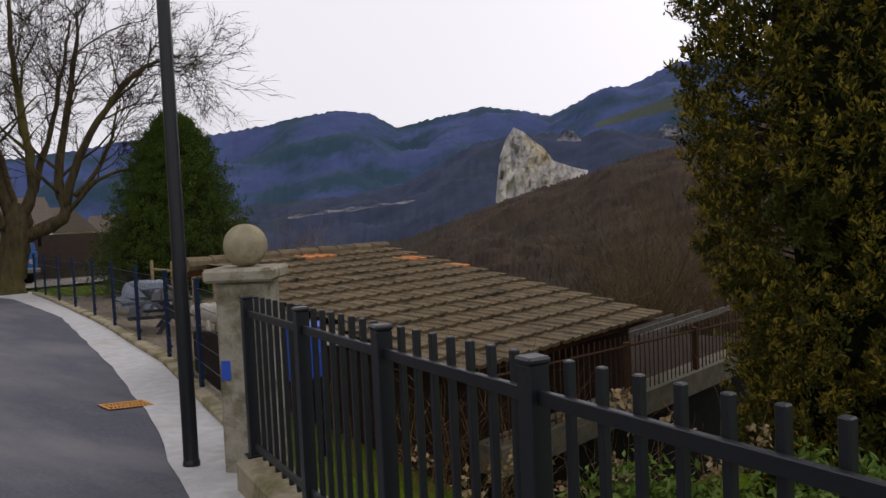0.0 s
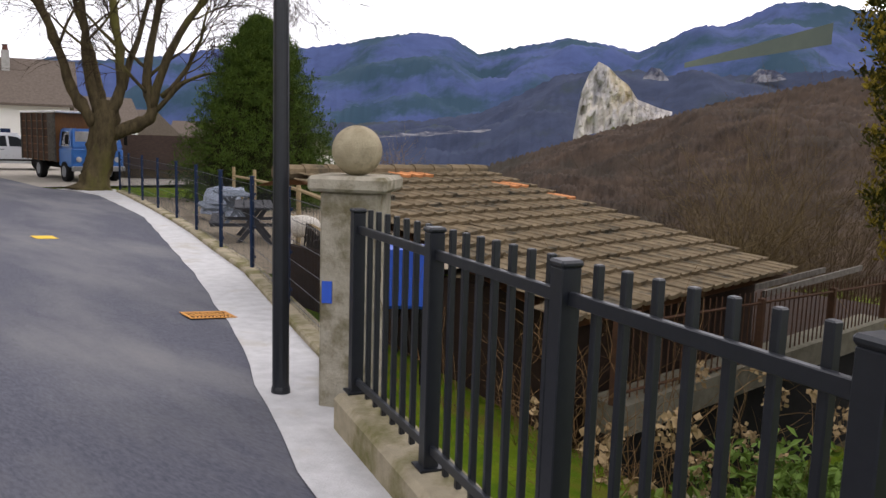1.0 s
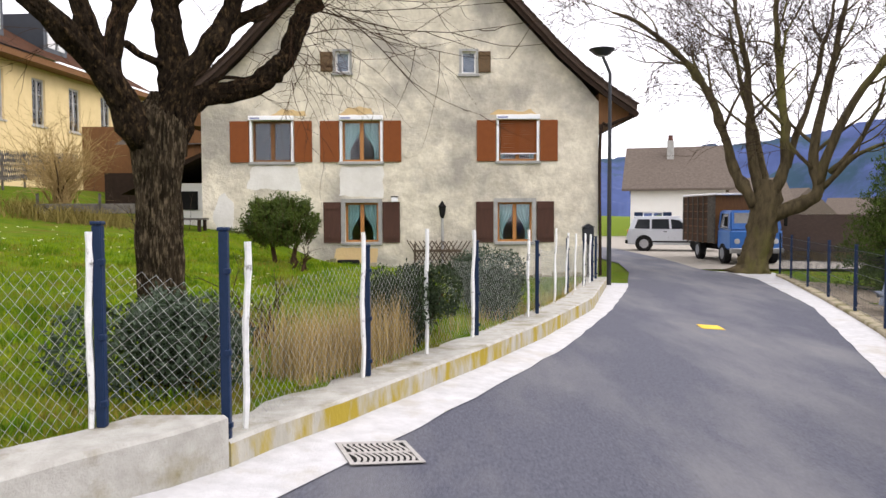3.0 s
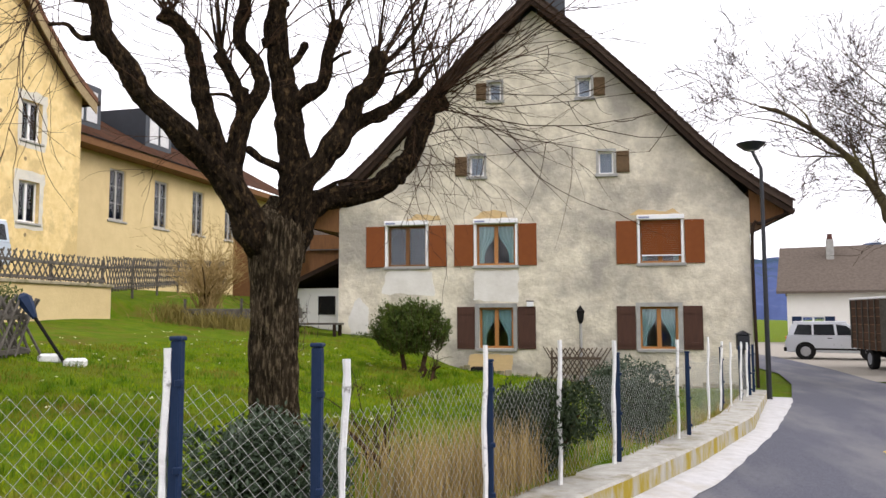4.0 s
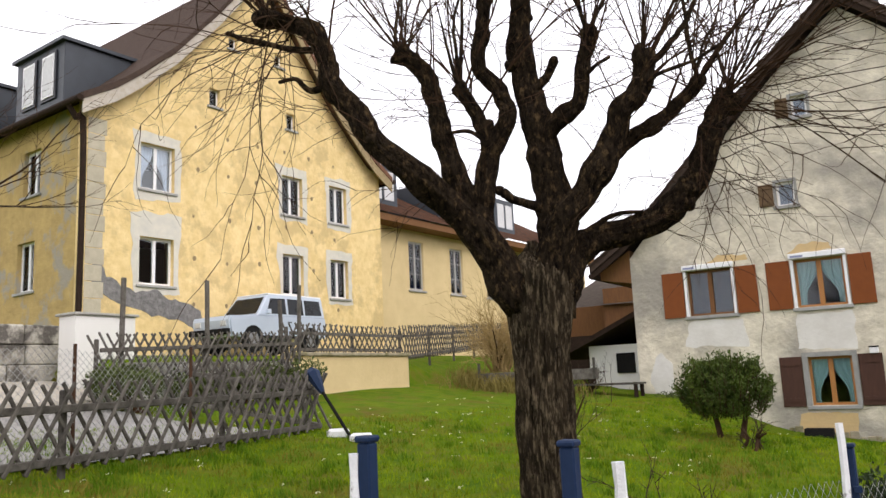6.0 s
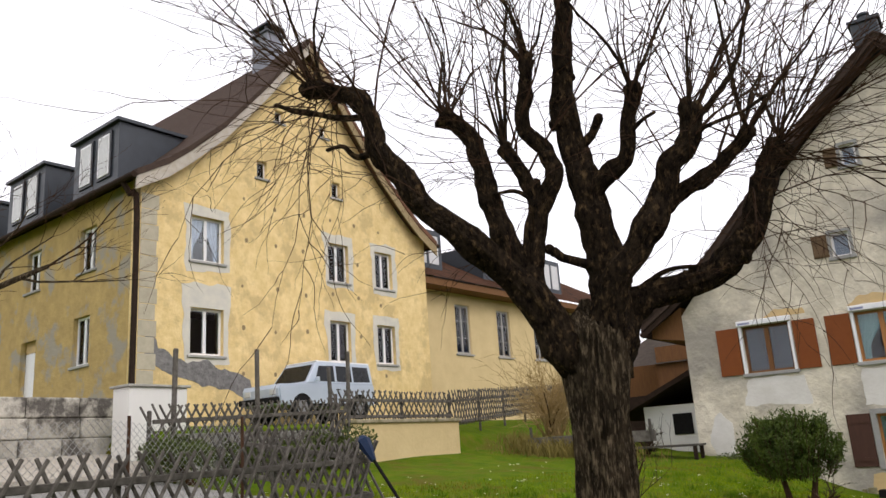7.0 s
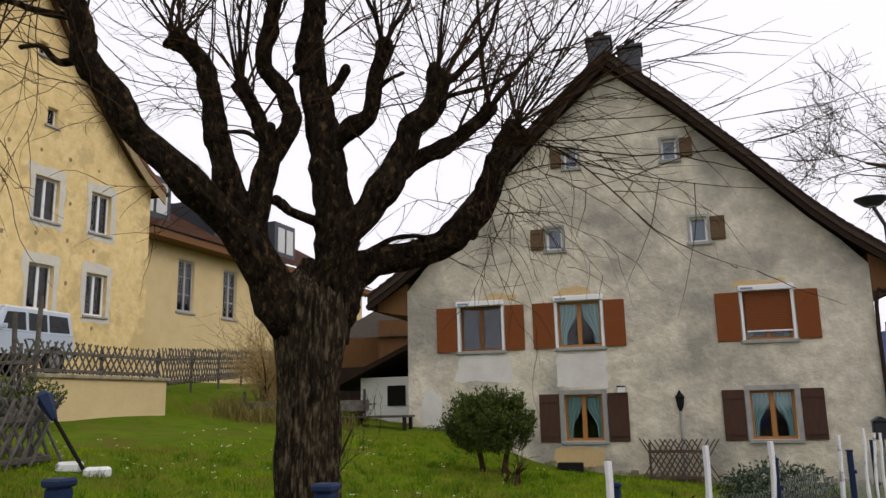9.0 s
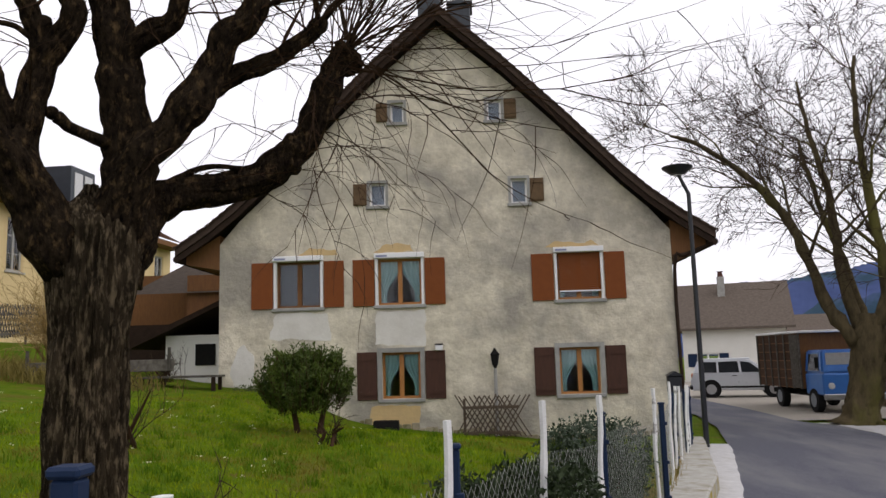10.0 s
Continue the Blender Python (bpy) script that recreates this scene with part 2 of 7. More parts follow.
# ---- tools for meshes ----
def finish(bm, name, mat, smooth=False):
    me = bpy.data.meshes.new(name)
    bmesh.ops.recalc_face_normals(bm, faces=bm.faces)
    bm.to_mesh(me)
    bm.free()
    for f in me.polygons:
        f.use_smooth = smooth
    me.materials.append(mat)
    return me


def part(name, bm, mat, parent=None, label="", smooth=False):
    ob = new(name, finish(bm, name, mat, smooth))
    if parent:
        ob.parent = parent
    return tagged(ob, label)


def shared(name, me, parent, m=None, label=""):
    ob = new(name, me)
    ob.parent = parent
    if m is not None:
        ob.matrix_basis = m
    return tagged(ob, label)


def thing(name, m, label, category, group="", kind=""):
    ob = new(name)
    ob.empty_display_size = 0.2
    ob.matrix_basis = m
    return tagged(ob, label, category, group, kind)


def box(bm, x0, y0, z0, x1, y1, z1, m=None, bevel=0.0):
    """An upright box between two corners."""
    r = bmesh.ops.create_cube(bm, size=1)
    v = r["verts"]
    bmesh.ops.scale(bm, vec=(abs(x1 - x0), abs(y1 - y0), abs(z1 - z0)), verts=v)
    bmesh.ops.translate(bm, vec=((x0 + x1) / 2, (y0 + y1) / 2, (z0 + z1) / 2), verts=v)
    if bevel:
        es = list({e for q in v for e in q.link_edges})
        v = bmesh.ops.bevel(bm, geom=es, offset=bevel, segments=1, affect="EDGES", profile=0.5)["verts"]
    if m is not None:
        bmesh.ops.transform(bm, matrix=m, verts=v)
    return bm


def boxed(*a, **k):
    return box(bmesh.new(), *a, **k)


def tube(bm, pts, radii, n=8, cap=True, rough=0.0):
    """A round limb through points, tapering."""
    pts = [Vector(p) for p in pts]
    rings, side = [], None
    for i, p in enumerate(pts):
        d = (pts[min(i + 1, len(pts) - 1)] - pts[max(i - 1, 0)]).normalized()
        if side is None:
            side = d.orthogonal().normalized()
        side = (side - d * side.dot(d)).normalized()
        up = d.cross(side)
        ring = []
        for k in range(n):
            a = 2 * math.pi * k / n
            r = radii[i] * (1 + rough * (noise.noise(p * 3.1 + Vector((k * 1.7, i * 0.9, 0)))))
            ring.append(bm.verts.new(p + (side * math.cos(a) + up * math.sin(a)) * r))
        rings.append(ring)
    for a, b in zip(rings, rings[1:]):
        for k in range(n):
            bm.faces.new((a[k], a[(k + 1) % n], b[(k + 1) % n], b[k]))
    if cap and n > 2:
        bm.faces.new(rings[0])
        bm.faces.new(rings[-1])
    return bm


def smooth_path(pts, steps=4):
    """A path through pts with points between them (Catmull-Rom)."""
    p = [Vector(q) for q in pts]
    p = [p[0] * 2 - p[1]] + p + [p[-1] * 2 - p[-2]]
    out = []
    for i in range(1, len(p) - 2):
        for k in range(steps):
            t = k / steps
            a, b, c, d = p[i - 1], p[i], p[i + 1], p[i + 2]
            out.append(0.5 * ((2 * b) + (c - a) * t + (2 * a - 5 * b + 4 * c - d) * t * t + (3 * b - a - 3 * c + d) * t ** 3))
    out.append(p[-2])
    return out


def lathe(bm, profile, n=20, centre=(0, 0)):
    """A turned shape: profile of (radius, z)."""
    rings = [[bm.verts.new((centre[0] + r * math.cos(2 * math.pi * k / n), centre[1] + r * math.sin(2 * math.pi * k / n), z)) for k in range(n)] for r, z in profile]
    for a, b in zip(rings, rings[1:]):
        for k in range(n):
            bm.faces.new((a[k], a[(k + 1) % n], b[(k + 1) % n], b[k]))
    bm.faces.new(rings[0])
    bm.faces.new(rings[-1])
    return bm


def prism(bm, outline, depth, m=None):
    """An outline in x and z, pushed back along y by depth."""
    a = [bm.verts.new((x, 0, z)) for x, z in outline]
    b = [bm.verts.new((x, depth, z)) for x, z in outline]
    bm.faces.new(a)
    bm.faces.new(b[::-1])
    for i in range(len(a)):
        j = (i + 1) % len(a)
        bm.faces.new((a[i], b[i], b[j], a[j]))
    if m is not None:
        bmesh.ops.transform(bm, matrix=m, verts=a + b)
    return bm


def pierced(name, outline, holes, thick, mat, m, parent=None):
    """A wall with its openings cut through: outline and holes in x and z, thick along y, set by m."""
    cu = bpy.data.curves.new(name, "CURVE")
    cu.dimensions, cu.fill_mode, cu.extrude = "2D", "BOTH", thick / 2
    for ring in [outline] + [[(a, b), (c, b), (c, d), (a, d)] for a, b, c, d in holes]:
        sp = cu.splines.new("POLY")
        sp.points.add(len(ring) - 1)
        for q, (x, z) in zip(sp.points, ring):
            q.co = (x, z, 0, 1)
        sp.use_cyclic_u = True
    tmp = bpy.data.objects.new(name, cu)
    scene.collection.objects.link(tmp)
    bpy.context.view_layer.update()
    me = bpy.data.meshes.new_from_object(tmp)
    bpy.data.objects.remove(tmp)
    bpy.data.curves.remove(cu)
    weld = bmesh.new()
    weld.from_mesh(me)
    bmesh.ops.remove_doubles(weld, verts=weld.verts, dist=0.0005)
    weld.to_mesh(me)
    weld.free()
    me.transform(m @ pose(0, thick / 2, 0, 90, 0, 0))
    me.name = name
    me.materials.clear()
    me.materials.append(mat)
    ob = new(name, me)
    if parent:
        ob.parent = parent
    return ob


def strip(bm, left, right, lift=0.0, height=None):
    """A ribbon between two lines of points."""
    a = [bm.verts.new((x, y, (height(x, y) if height else z) + lift)) for x, y, z in left]
    b = [bm.verts.new((x, y, (height(x, y) if height else z) + lift)) for x, y, z in right]
    for i in range(len(a) - 1):
        bm.faces.new((a[i], b[i], b[i + 1], a[i + 1]))
    return bm


def lerp_line(pts, y):
    """x on a line of (x, y) points at y."""
    for (x0, y0), (x1, y1) in zip(pts, pts[1:]):
        if y <= y1:
            return x0 + (x1 - x0) * (y - y0) / (y1 - y0)
    (x0, y0), (x1, y1) = pts[-2:]
    return x0 + (x1 - x0) * (y - y0) / (y1 - y0)


def step(x, a, b):
    t = min(1, max(0, (x - a) / (b - a)))
    return t * t * (3 - 2 * t)

# ---- the lie of the land ----
LEFT_EDGE = [(-4.0, -6), (-2.6, 0), (-1.6, 3.5), (-0.76, 5.78), (-0.43, 6.28), (-0.10, 6.95), (0.38, 8.05), (1.05, 9.65), (2.0, 12.0), (3.4, 16.2), (4.9, 21.4), (6.15, 26.6), (6.8, 31), (6.6, 36), (5.0, 42), (2.0, 48)]
LEFT_WALL = [(-4.7, -6), (-3.3, 0), (-2.2, 3.5), (-1.55, 5.5), (-1.19, 6.12), (-0.94, 6.38), (-0.66, 6.85), (-0.49, 7.29), (-0.20, 7.85), (0.37, 9.15), (0.94, 10.44), (1.81, 12.6), (3.09, 16.2), (4.38, 21.4), (4.6, 22.4)]
RIGHT_EDGE = [(0.2, -6), (1.2, 0), (1.75, 2), (2.31, 3.72), (2.62, 4.45), (3.03, 5.39), (3.75, 6.9), (5.05, 10.2), (6.45, 14.2), (7.85, 18.2), (8.75, 22), (9.45, 25), (9.5, 27), (9.0, 28.6), (9.3, 33), (9.8, 42), (8, 48)]
RIGHT_KERB = [(0.6, -6), (1.55, 0), (2.2, 2), (2.77, 3.43), (3.08, 4.08), (3.40, 4.9), (4.60, 7.47), (5.68, 10.08), (6.94, 13.28), (8.29, 17.42), (9.95, 23.0), (10.6, 26.0), (11.2, 28.4)]


def road_z(x, y):
    return 0.08 - 0.083 * min(x, 4.5) - 0.03 * max(0, x - 4.5)


def lawn_z(x, y):
    s = (x + 1.2) * -0.938 + (y - 6.3) * 0.346
    u = (x + 1.2) * 0.346 + (y - 6.3) * 0.938
    z = 0.36 + 0.1 * s - 0.027 * u
    z -= 0.62 * step(y, 18.0, 22.0) * step(x, -5.2, -2.6) * step(s, 0.2, 4)
    z -= 0.2 * step(y, 10, 22) * (1 - step(s, 0.5, 3))
    z += 0.05 * noise.noise(Vector((x * 0.5, y * 0.5, 0)))
    bank = 2.25 + 0.065 * min(8.0, max(0.0, -11.3 - x))
    edge = -11.5 if y > 12.9 else -13.8
    if y < 21.1:
        k = 1 if x < edge else 0
    else:
        k = step(-x, 9.0, 14.0) * step(y, 21.0, 23.0) + (0 if y > 23 else (1 - step(y, 21, 23)) * (1 if x < edge else 0))
    return z * (1 - k) + bank * k if k < 1 else bank


def right_z(x, y):
    d = max(0.0, x - lerp_line(RIGHT_KERB, max(y, -6)) - 0.15)
    near = road_z(x - d, y) - 0.12 - 1.5 * step(d, 0.1, 4.5) * (1 - 0.75 * step(y, 6.5, 10.5))
    far = -max(0, d - 7) * 0.45
    if y > 26:
        k = step(y, 26, 30)
        near = near * (1 - k) - 0.5 * k
        far = -max(0, d - 7 - 11 * k) * 0.45
    return max(near + far, -70) + 0.05 * noise.noise(Vector((x * 0.6, y * 0.6, 3)))


def ground_z(x, y):
    lw, rk = lerp_line(LEFT_WALL, max(y, -6)), lerp_line(RIGHT_KERB, max(y, -6))
    if y > 23.2:
        if x < 5.0:
            yard = lawn_z(x, min(y, 25.5))
            return yard if y < 25.5 or x < -8 else yard * (1 - step(y, 25.5, 37)) - 0.4 * step(y, 25.5, 37)
        lw = 5.0
    if x < lw - 0.42:
        return lawn_z(x, y)
    if x > rk + 0.12:
        return right_z(x, y)
    return road_z(x, y) - 0.05


def spread(a, b, fine, far):
    out = list(np.arange(a, b + fine / 2, fine))
    s, v = fine, b
    while v < far:
        s *= 1.35
        v += s
        out.append(v)
    s, v = fine, a
    while v > -far:
        s *= 1.35
        v -= s
        out.insert(0, v)
    return out


bm = bmesh.new()
xs, ys = spread(-24, 26, 0.4, 4000), spread(-8, 50, 0.4, 4000)
grid = [[bm.verts.new((x, y, ground_z(x, y))) for y in ys] for x in xs]
for i in range(len(xs) - 1):
    for j in range(len(ys) - 1):
        bm.faces.new((grid[i][j], grid[i + 1][j], grid[i + 1][j + 1], grid[i][j + 1]))
ground = part("ground", bm, GRASS, smooth=True)
ground.data.materials.append(EARTH)
for f in ground.data.polygons:
    c = f.center
    if c.x > 9.5 and c.x > lerp_line(RIGHT_KERB, max(-6, min(c.y, 28))) + 4.0 and c.y < 60:
        f.material_index = 1
tagged(ground, "short spring grass on sloping village ground", "ground", kind="structure")

YS = [-6 + 0.5 * i for i in range(108)]
bm = bmesh.new()
lanes = [[(lerp_line(LEFT_EDGE, y) - 0.02 + (lerp_line(RIGHT_EDGE, y) - lerp_line(LEFT_EDGE, y) + 0.04) * k / 12, y, 0) for y in YS] for k in range(13)]
for near_, far_ in zip(lanes, lanes[1:]):
    strip(bm, near_, far_, 0.0, road_z)
bmesh.ops.remove_doubles(bm, verts=bm.verts, dist=0.001)
road = tagged(part("road", bm, ASPHALT, smooth=True), "dark grey asphalt village lane, freshly laid", "road", kind="structure")
YK = [-6 + 0.5 * i for i in range(58)]
bm = strip(bmesh.new(), [(lerp_line(LEFT_WALL, y) - 0.06, y, 0) for y in YK], [(lerp_line(LEFT_EDGE, y) + 0.015 * math.sin(y * 5), y, 0) for y in YK], 0.008, road_z)
tagged(part("pavement", bm, CONCRETE_NEW, smooth=True), "pale new concrete gutter strip along the garden wall", "gutter", kind="structure")
YK = [-6 + 0.5 * i for i in range(69)]
bm = strip(bmesh.new(), [(lerp_line(RIGHT_EDGE, y) + 0.015 * math.sin(y * 4.3), y, 0) for y in YK], [(lerp_line(RIGHT_KERB, y) + 0.05, y, 0) for y in YK], 0.008, road_z)
tagged(part("pavement", bm, CONCRETE_NEW, smooth=True), "pale new concrete gutter strip along the railings", "gutter", kind="structure")
bm = strip(bmesh.new(), [(5.2, 24 + i, -0.44) for i in range(40)], [(30, 24 + i, -0.44) for i in range(40)], 0.0)
for f in [f for f in bm.faces if f.calc_center_median().y < 29]:
    bm.faces.remove(f)
tagged(part("pavement", bm, material("pale_gravel", (0.34, 0.31, 0.27), (0.26, 0.24, 0.2), 9, 0.95, bump=0.01, bump_scale=60), smooth=True), "pale gravel parking yard", "yard", kind="structure")


# ---- distance ----
def hills(name, radius, profile, mat, label, low=-4.0, rough=1.0, near=0.55, steps=0.3, rows=14, fuzz=0.0, curve=0.9):
    """A wooded ridge round the eye: profile of (bearing, height) in degrees."""
    bm, prev = bmesh.new(), None
    a = profile[0][0]
    while a <= profile[-1][0]:
        e = lerp_line([(q[1], q[0]) for q in profile], a)
        top = radius * math.tan(radians(e)) + 1.6
        col = []
        for k in range(rows):
            f = k / (rows - 1)
            r = radius * (near + (1 - near) * f)
            x, y = r * math.sin(radians(a)), r * math.cos(radians(a))
            z0 = r * math.tan(radians(low))
            n = noise.fractal(Vector((x, y, 0)) * (6.0 / radius), 1.0, 2.0, 4) * radius * 0.035 * rough * (1 - f ** 6) * min(1, 4 * f)
            z = z0 + (top - z0) * f ** curve + n + fuzz * random.random()
            col.append(bm.verts.new((x, y, z)))
        if prev:
            for k in range(rows - 1):
                bm.faces.new((prev[k], col[k], col[k + 1], prev[k + 1]))
        prev = col
        a += steps
    return tagged(part(name, bm, mat, smooth=True), label, "hills", kind="structure")


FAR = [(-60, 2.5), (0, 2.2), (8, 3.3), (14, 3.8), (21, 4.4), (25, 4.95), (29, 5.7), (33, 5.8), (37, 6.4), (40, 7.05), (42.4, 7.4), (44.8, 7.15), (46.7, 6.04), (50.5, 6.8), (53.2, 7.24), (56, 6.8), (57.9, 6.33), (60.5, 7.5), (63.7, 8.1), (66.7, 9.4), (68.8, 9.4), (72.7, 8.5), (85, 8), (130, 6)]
hills("backdrop", 2700, FAR, FOREST_FAR_HAZED, "wooded mountain ridge tinted blue-grey by painted haze", low=-2, fuzz=7, steps=0.2, rows=22)
MID = [(15, 0.5), (24, 0.2), (30, 0.6), (38, 0.9), (43, 1.2), (47, 1.9), (50, 3.4), (52.5, 4.7), (55, 5.0), (58, 5.1), (61, 4.6), (66, 4.9), (75, 5.2), (95, 5)]
# the spur's blue-grey carries some painted haze, less than the ridge
hills("backdrop", 1500, MID, material("hazed_mid_forest", (0.046, 0.058, 0.098), (0.028, 0.036, 0.062), 0.02, 1.0, stain=(0.034, 0.046, 0.050), stain_scale=0.006, detail=12), "dark wooded spur of the valley, tinted with painted haze", low=-3, fuzz=5, steps=0.2, rows=18)
NEAR = [(24, -5.5), (32, -4.8), (42, -3.2), (47.6, -1.9), (53.2, 0.0), (57.1, 1.17), (60.8, 2.15), (64.4, 3.17), (67.9, 3.93), (70.5, 4.5), (80, 5.8), (95, 7), (130, 7)]
hills("backdrop", 420, NEAR, FOREST_NEAR, "brown hillside of bare winter woods", low=-9, fuzz=2.2, steps=0.12, rows=90, near=0.3)


def crag(bearing, radius, spans, seed, rows=26, rock=CLIFF):
    """A pale cliff: columns from low to high elevation, cut by clefts."""
    bm, prev = bmesh.new(), None
    for i in range(len(spans) * 6 - 5):
        q, w = divmod(i, 6)
        s0, s1 = spans[q], spans[min(q + 1, len(spans) - 1)]
        a, lo, hi = (u + (v - u) * w / 6 for u, v in zip(s0, s1))
        col = []
        for k in range(rows):
            e = lo + (hi - lo) * k / (rows - 1)
            v = Vector((a * 1.8 + seed, e * 0.9, 0))
            r = radius * (1 + 0.010 * noise.fractal(v * 1.3, 1.0, 2.0, 5) + 0.006 * noise.noise(Vector((a * 6, e * 1.2, seed))))
            r += radius * 0.03 * (k / rows)
            col.append(bm.verts.new((r * math.sin(radians(a)), r * math.cos(radians(a)), 1.6 + r * math.tan(radians(e)))))
        if prev:
            for k in range(rows - 1):
                bm.faces.new((prev[k], col[k], col[k + 1], prev[k + 1]))
        prev = col
    return tagged(part("backdrop", bm, rock), "pale limestone crag standing out of the woods", "cliff", kind="structure")


crag(56, 800, [(53.7, -0.2, 0.6), (54.1, 0.3, 3.6), (54.6, 0.6, 4.9), (55.2, 0.8, 5.75), (55.9, 0.7, 5.4), (56.6, 0.9, 4.7), (57.3, 1.1, 4.2), (58.0, 1.2, 3.2), (58.8, 1.4, 2.9), (59.6, 1.7, 2.6), (60.4, 2.2, 2.4)], 1)
crag(58, 810, [(58.3, 4.6, 4.8), (58.8, 4.6, 5.4), (59.4, 4.5, 5.3), (60.0, 4.5, 4.6)], 5, 8, CLIFF_LOW)
crag(43, 800, [(38.6, -0.1, 0.0), (39.4, -0.1, 0.22), (40.4, 0.1, 0.18), (41.2, 0.1, 0.42), (42.3, 0.22, 0.36), (43.1, 0.2, 0.58), (44.4, 0.42, 0.55), (45.2, 0.45, 0.72), (46.2, 0.6, 0.66), (47.1, 0.6, 0.85), (47.8, 0.8, 0.85)], 9, 6, CLIFF_LOW)
crag(66, 1400, [(65.0, 4.4, 4.6), (65.8, 4.4, 5.3), (66.8, 4.5, 5.2), (67.5, 4.6, 4.7)], 14, 8, CLIFF_LOW)
bm = bmesh.new()
strip(bm, [(1440 * math.sin(radians(a)), 1440 * math.cos(radians(a)), 1440 * math.tan(radians(5.75 + 0.16 * (a - 63)))) for a in range(61, 71)],
      [(1450 * math.sin(radians(a)), 1450 * math.cos(radians(a)), 1450 * math.tan(radians(6.05 + 0.27 * (a - 62)))) for a in range(61, 71)])
tagged(part("backdrop", bm, MEADOW_FAR), "sloping green meadow high on the mountain", "meadow", kind="structure")

# ---- farmhouse with the grey gable ----
FX, FY = -0.78, 24.87
FM = pose(0, FY, 0)
HALF, ROOF = 5.62, [(0, 10.55), (1.6, 9.12), (3.1, 7.62), (4.45, 6.18), (5.1, 5.58), (5.8, 5.03), (6.6, 4.50)]


def window_unit(number, m, w, h, label, frame_mat, curtain=None, mullion=True, sill_mat=STONE_GREY, surround=None, deep=0.14, blind=0.0, bars=0, rim=0.06):
    """A casement window in its opening: w wide, h high, from its lower left corner; y goes into the wall."""
    t = thing("window_%d" % number, m, label, "window", kind="structure")
    bm = bmesh.new()
    y0, y1 = deep, deep + 0.06
    for a in ((0, 0, w, rim), (0, h - rim, w, h), (0, rim, rim, h - rim), (w - rim, rim, w, h - rim)):
        box(bm, a[0], y0, a[1], a[2], y1, a[3])
    if mullion:
        box(bm, w / 2 - 0.055, y0 - 0.01, rim, w / 2 + 0.055, y1, h - rim)
    for k in range(bars):
        z = h * (k + 1) / (bars + 1)
        box(bm, rim, y0 + 0.005, z - 0.016, w - rim, y1 - 0.005, z + 0.016)
    part("window_frame", bm, frame_mat, t)
    panes = ((rim, w / 2 - 0.055), (w / 2 + 0.055, w - rim)) if mullion else ((rim, w - rim),)
    for a, b in panes:
        p = part("pane", boxed(a, y0 + 0.025, rim, b, y0 + 0.033, h - rim), PANE, t)
        p.visible_shadow = False
    if sill_mat:
        part("window_sill", boxed(-0.10, -0.07, -0.09, w + 0.10, deep + 0.02, -0.005, bevel=0.01), sill_mat, t)
    if curtain:
        for side in (0, 1):
            bm = bmesh.new()
            rows_, cols = 12, 16
            vs = []
            for r in range(rows_ + 1):
                f = r / rows_
                wide = (w / 2 - 0.02) * (1 - 0.62 * (math.sin(min(1, f * 1.25) * math.pi / 2) ** 3))
                wide = max(wide, 0.16)
                line = []
                for c in range(cols + 1):
                    u = c / cols * wide
                    x = u if side == 0 else w - u
                    line.append(bm.verts.new((x, y1 + 0.08 + 0.02 * math.sin(c * 1.9), h - 0.02 - f * (h - 0.06))))
                vs.append(line)
            for r in range(rows_):
                for c in range(cols):
                    bm.faces.new((vs[r][c], vs[r][c + 1], vs[r + 1][c + 1], vs[r + 1][c]))
            part("curtain", bm, curtain, t, smooth=True)
    return t


def shutter(parent, x, z, w, h, mat, battens=0, proud=0.05):
    bm = boxed(x, -proud, z, x + w, -0.012, z + h, bevel=0.006)
    part("shutter", bm, mat, parent)
    if battens:
        bm = bmesh.new()
        for k in range(battens):
            zz = z + h * (0.14 + 0.72 * k / max(1, battens - 1))
            box(bm, x + 0.03, -proud - 0.022, zz - 0.04, x + w - 0.03, -proud - 0.001, zz + 0.04)
        part("batten", bm, mat, parent)


UPPER = [(-4.96, -3.84, "w"), (-2.41, -1.32, "g"), (2.02, 3.10, "b")]
LOWER = [(-2.34, -1.40), (1.99, 2.97)]
SMALL = [(-2.58, 5.47, 0.40, 0.58, -1), (0.98, 5.42, 0.40, 0.62, 1), (-2.02, 7.62, 0.34, 0.52, -1), (0.45, 7.58, 0.36, 0.54, 1)]
holes = [(a, 2.97, b, 4.12) for a, b, k in UPPER] + [(a, 0.68, b, 1.80) for a, b in LOWER] + [(a, z, a + w, z + h) for a, z, w, h, d in SMALL] + [(-4.98, 0.1, -4.05, 1.84)]
outline = [(FX - HALF, -0.6), (FX + HALF, -0.6), (FX + HALF, 4.62)] + [(FX + o, z - 0.36) for o, z in ROOF[-2:0:-1] if o < HALF] + [(FX, 10.15)] + [(FX - o, z - 0.36) for o, z in ROOF[1:-1] if o < HALF] + [(FX - HALF, 4.62)]
farm = thing("farmhouse", pose(0, 0, 0), "old farmhouse with a grey patched plaster gable and brown tile roof", "house")
wall = pierced("wall", outline, holes, 0.45, PLASTER, FM, farm)
tagged(wall, "rough grey lime-plastered gable wall with stains")
part("wall", boxed(FX - HALF, FY + 0.46, -0.6, FX - HALF + 0.4, FY + 13.58, 4.6), PLASTER, farm)
part("wall", boxed(FX + HALF - 0.4, FY + 0.46, -0.6, FX + HALF, FY + 13.58, 4.6), PLASTER, farm)
part("wall", prism(bmesh.new(), outline, 0.4, pose(0, FY + 13.6, 0)), PLASTER, farm)
part("floor_slab", boxed(FX - HALF + 0.41, FY + 0.46, 2.25, FX + HALF - 0.41, FY + 13.5, 2.4), WOOD_DARK, farm)
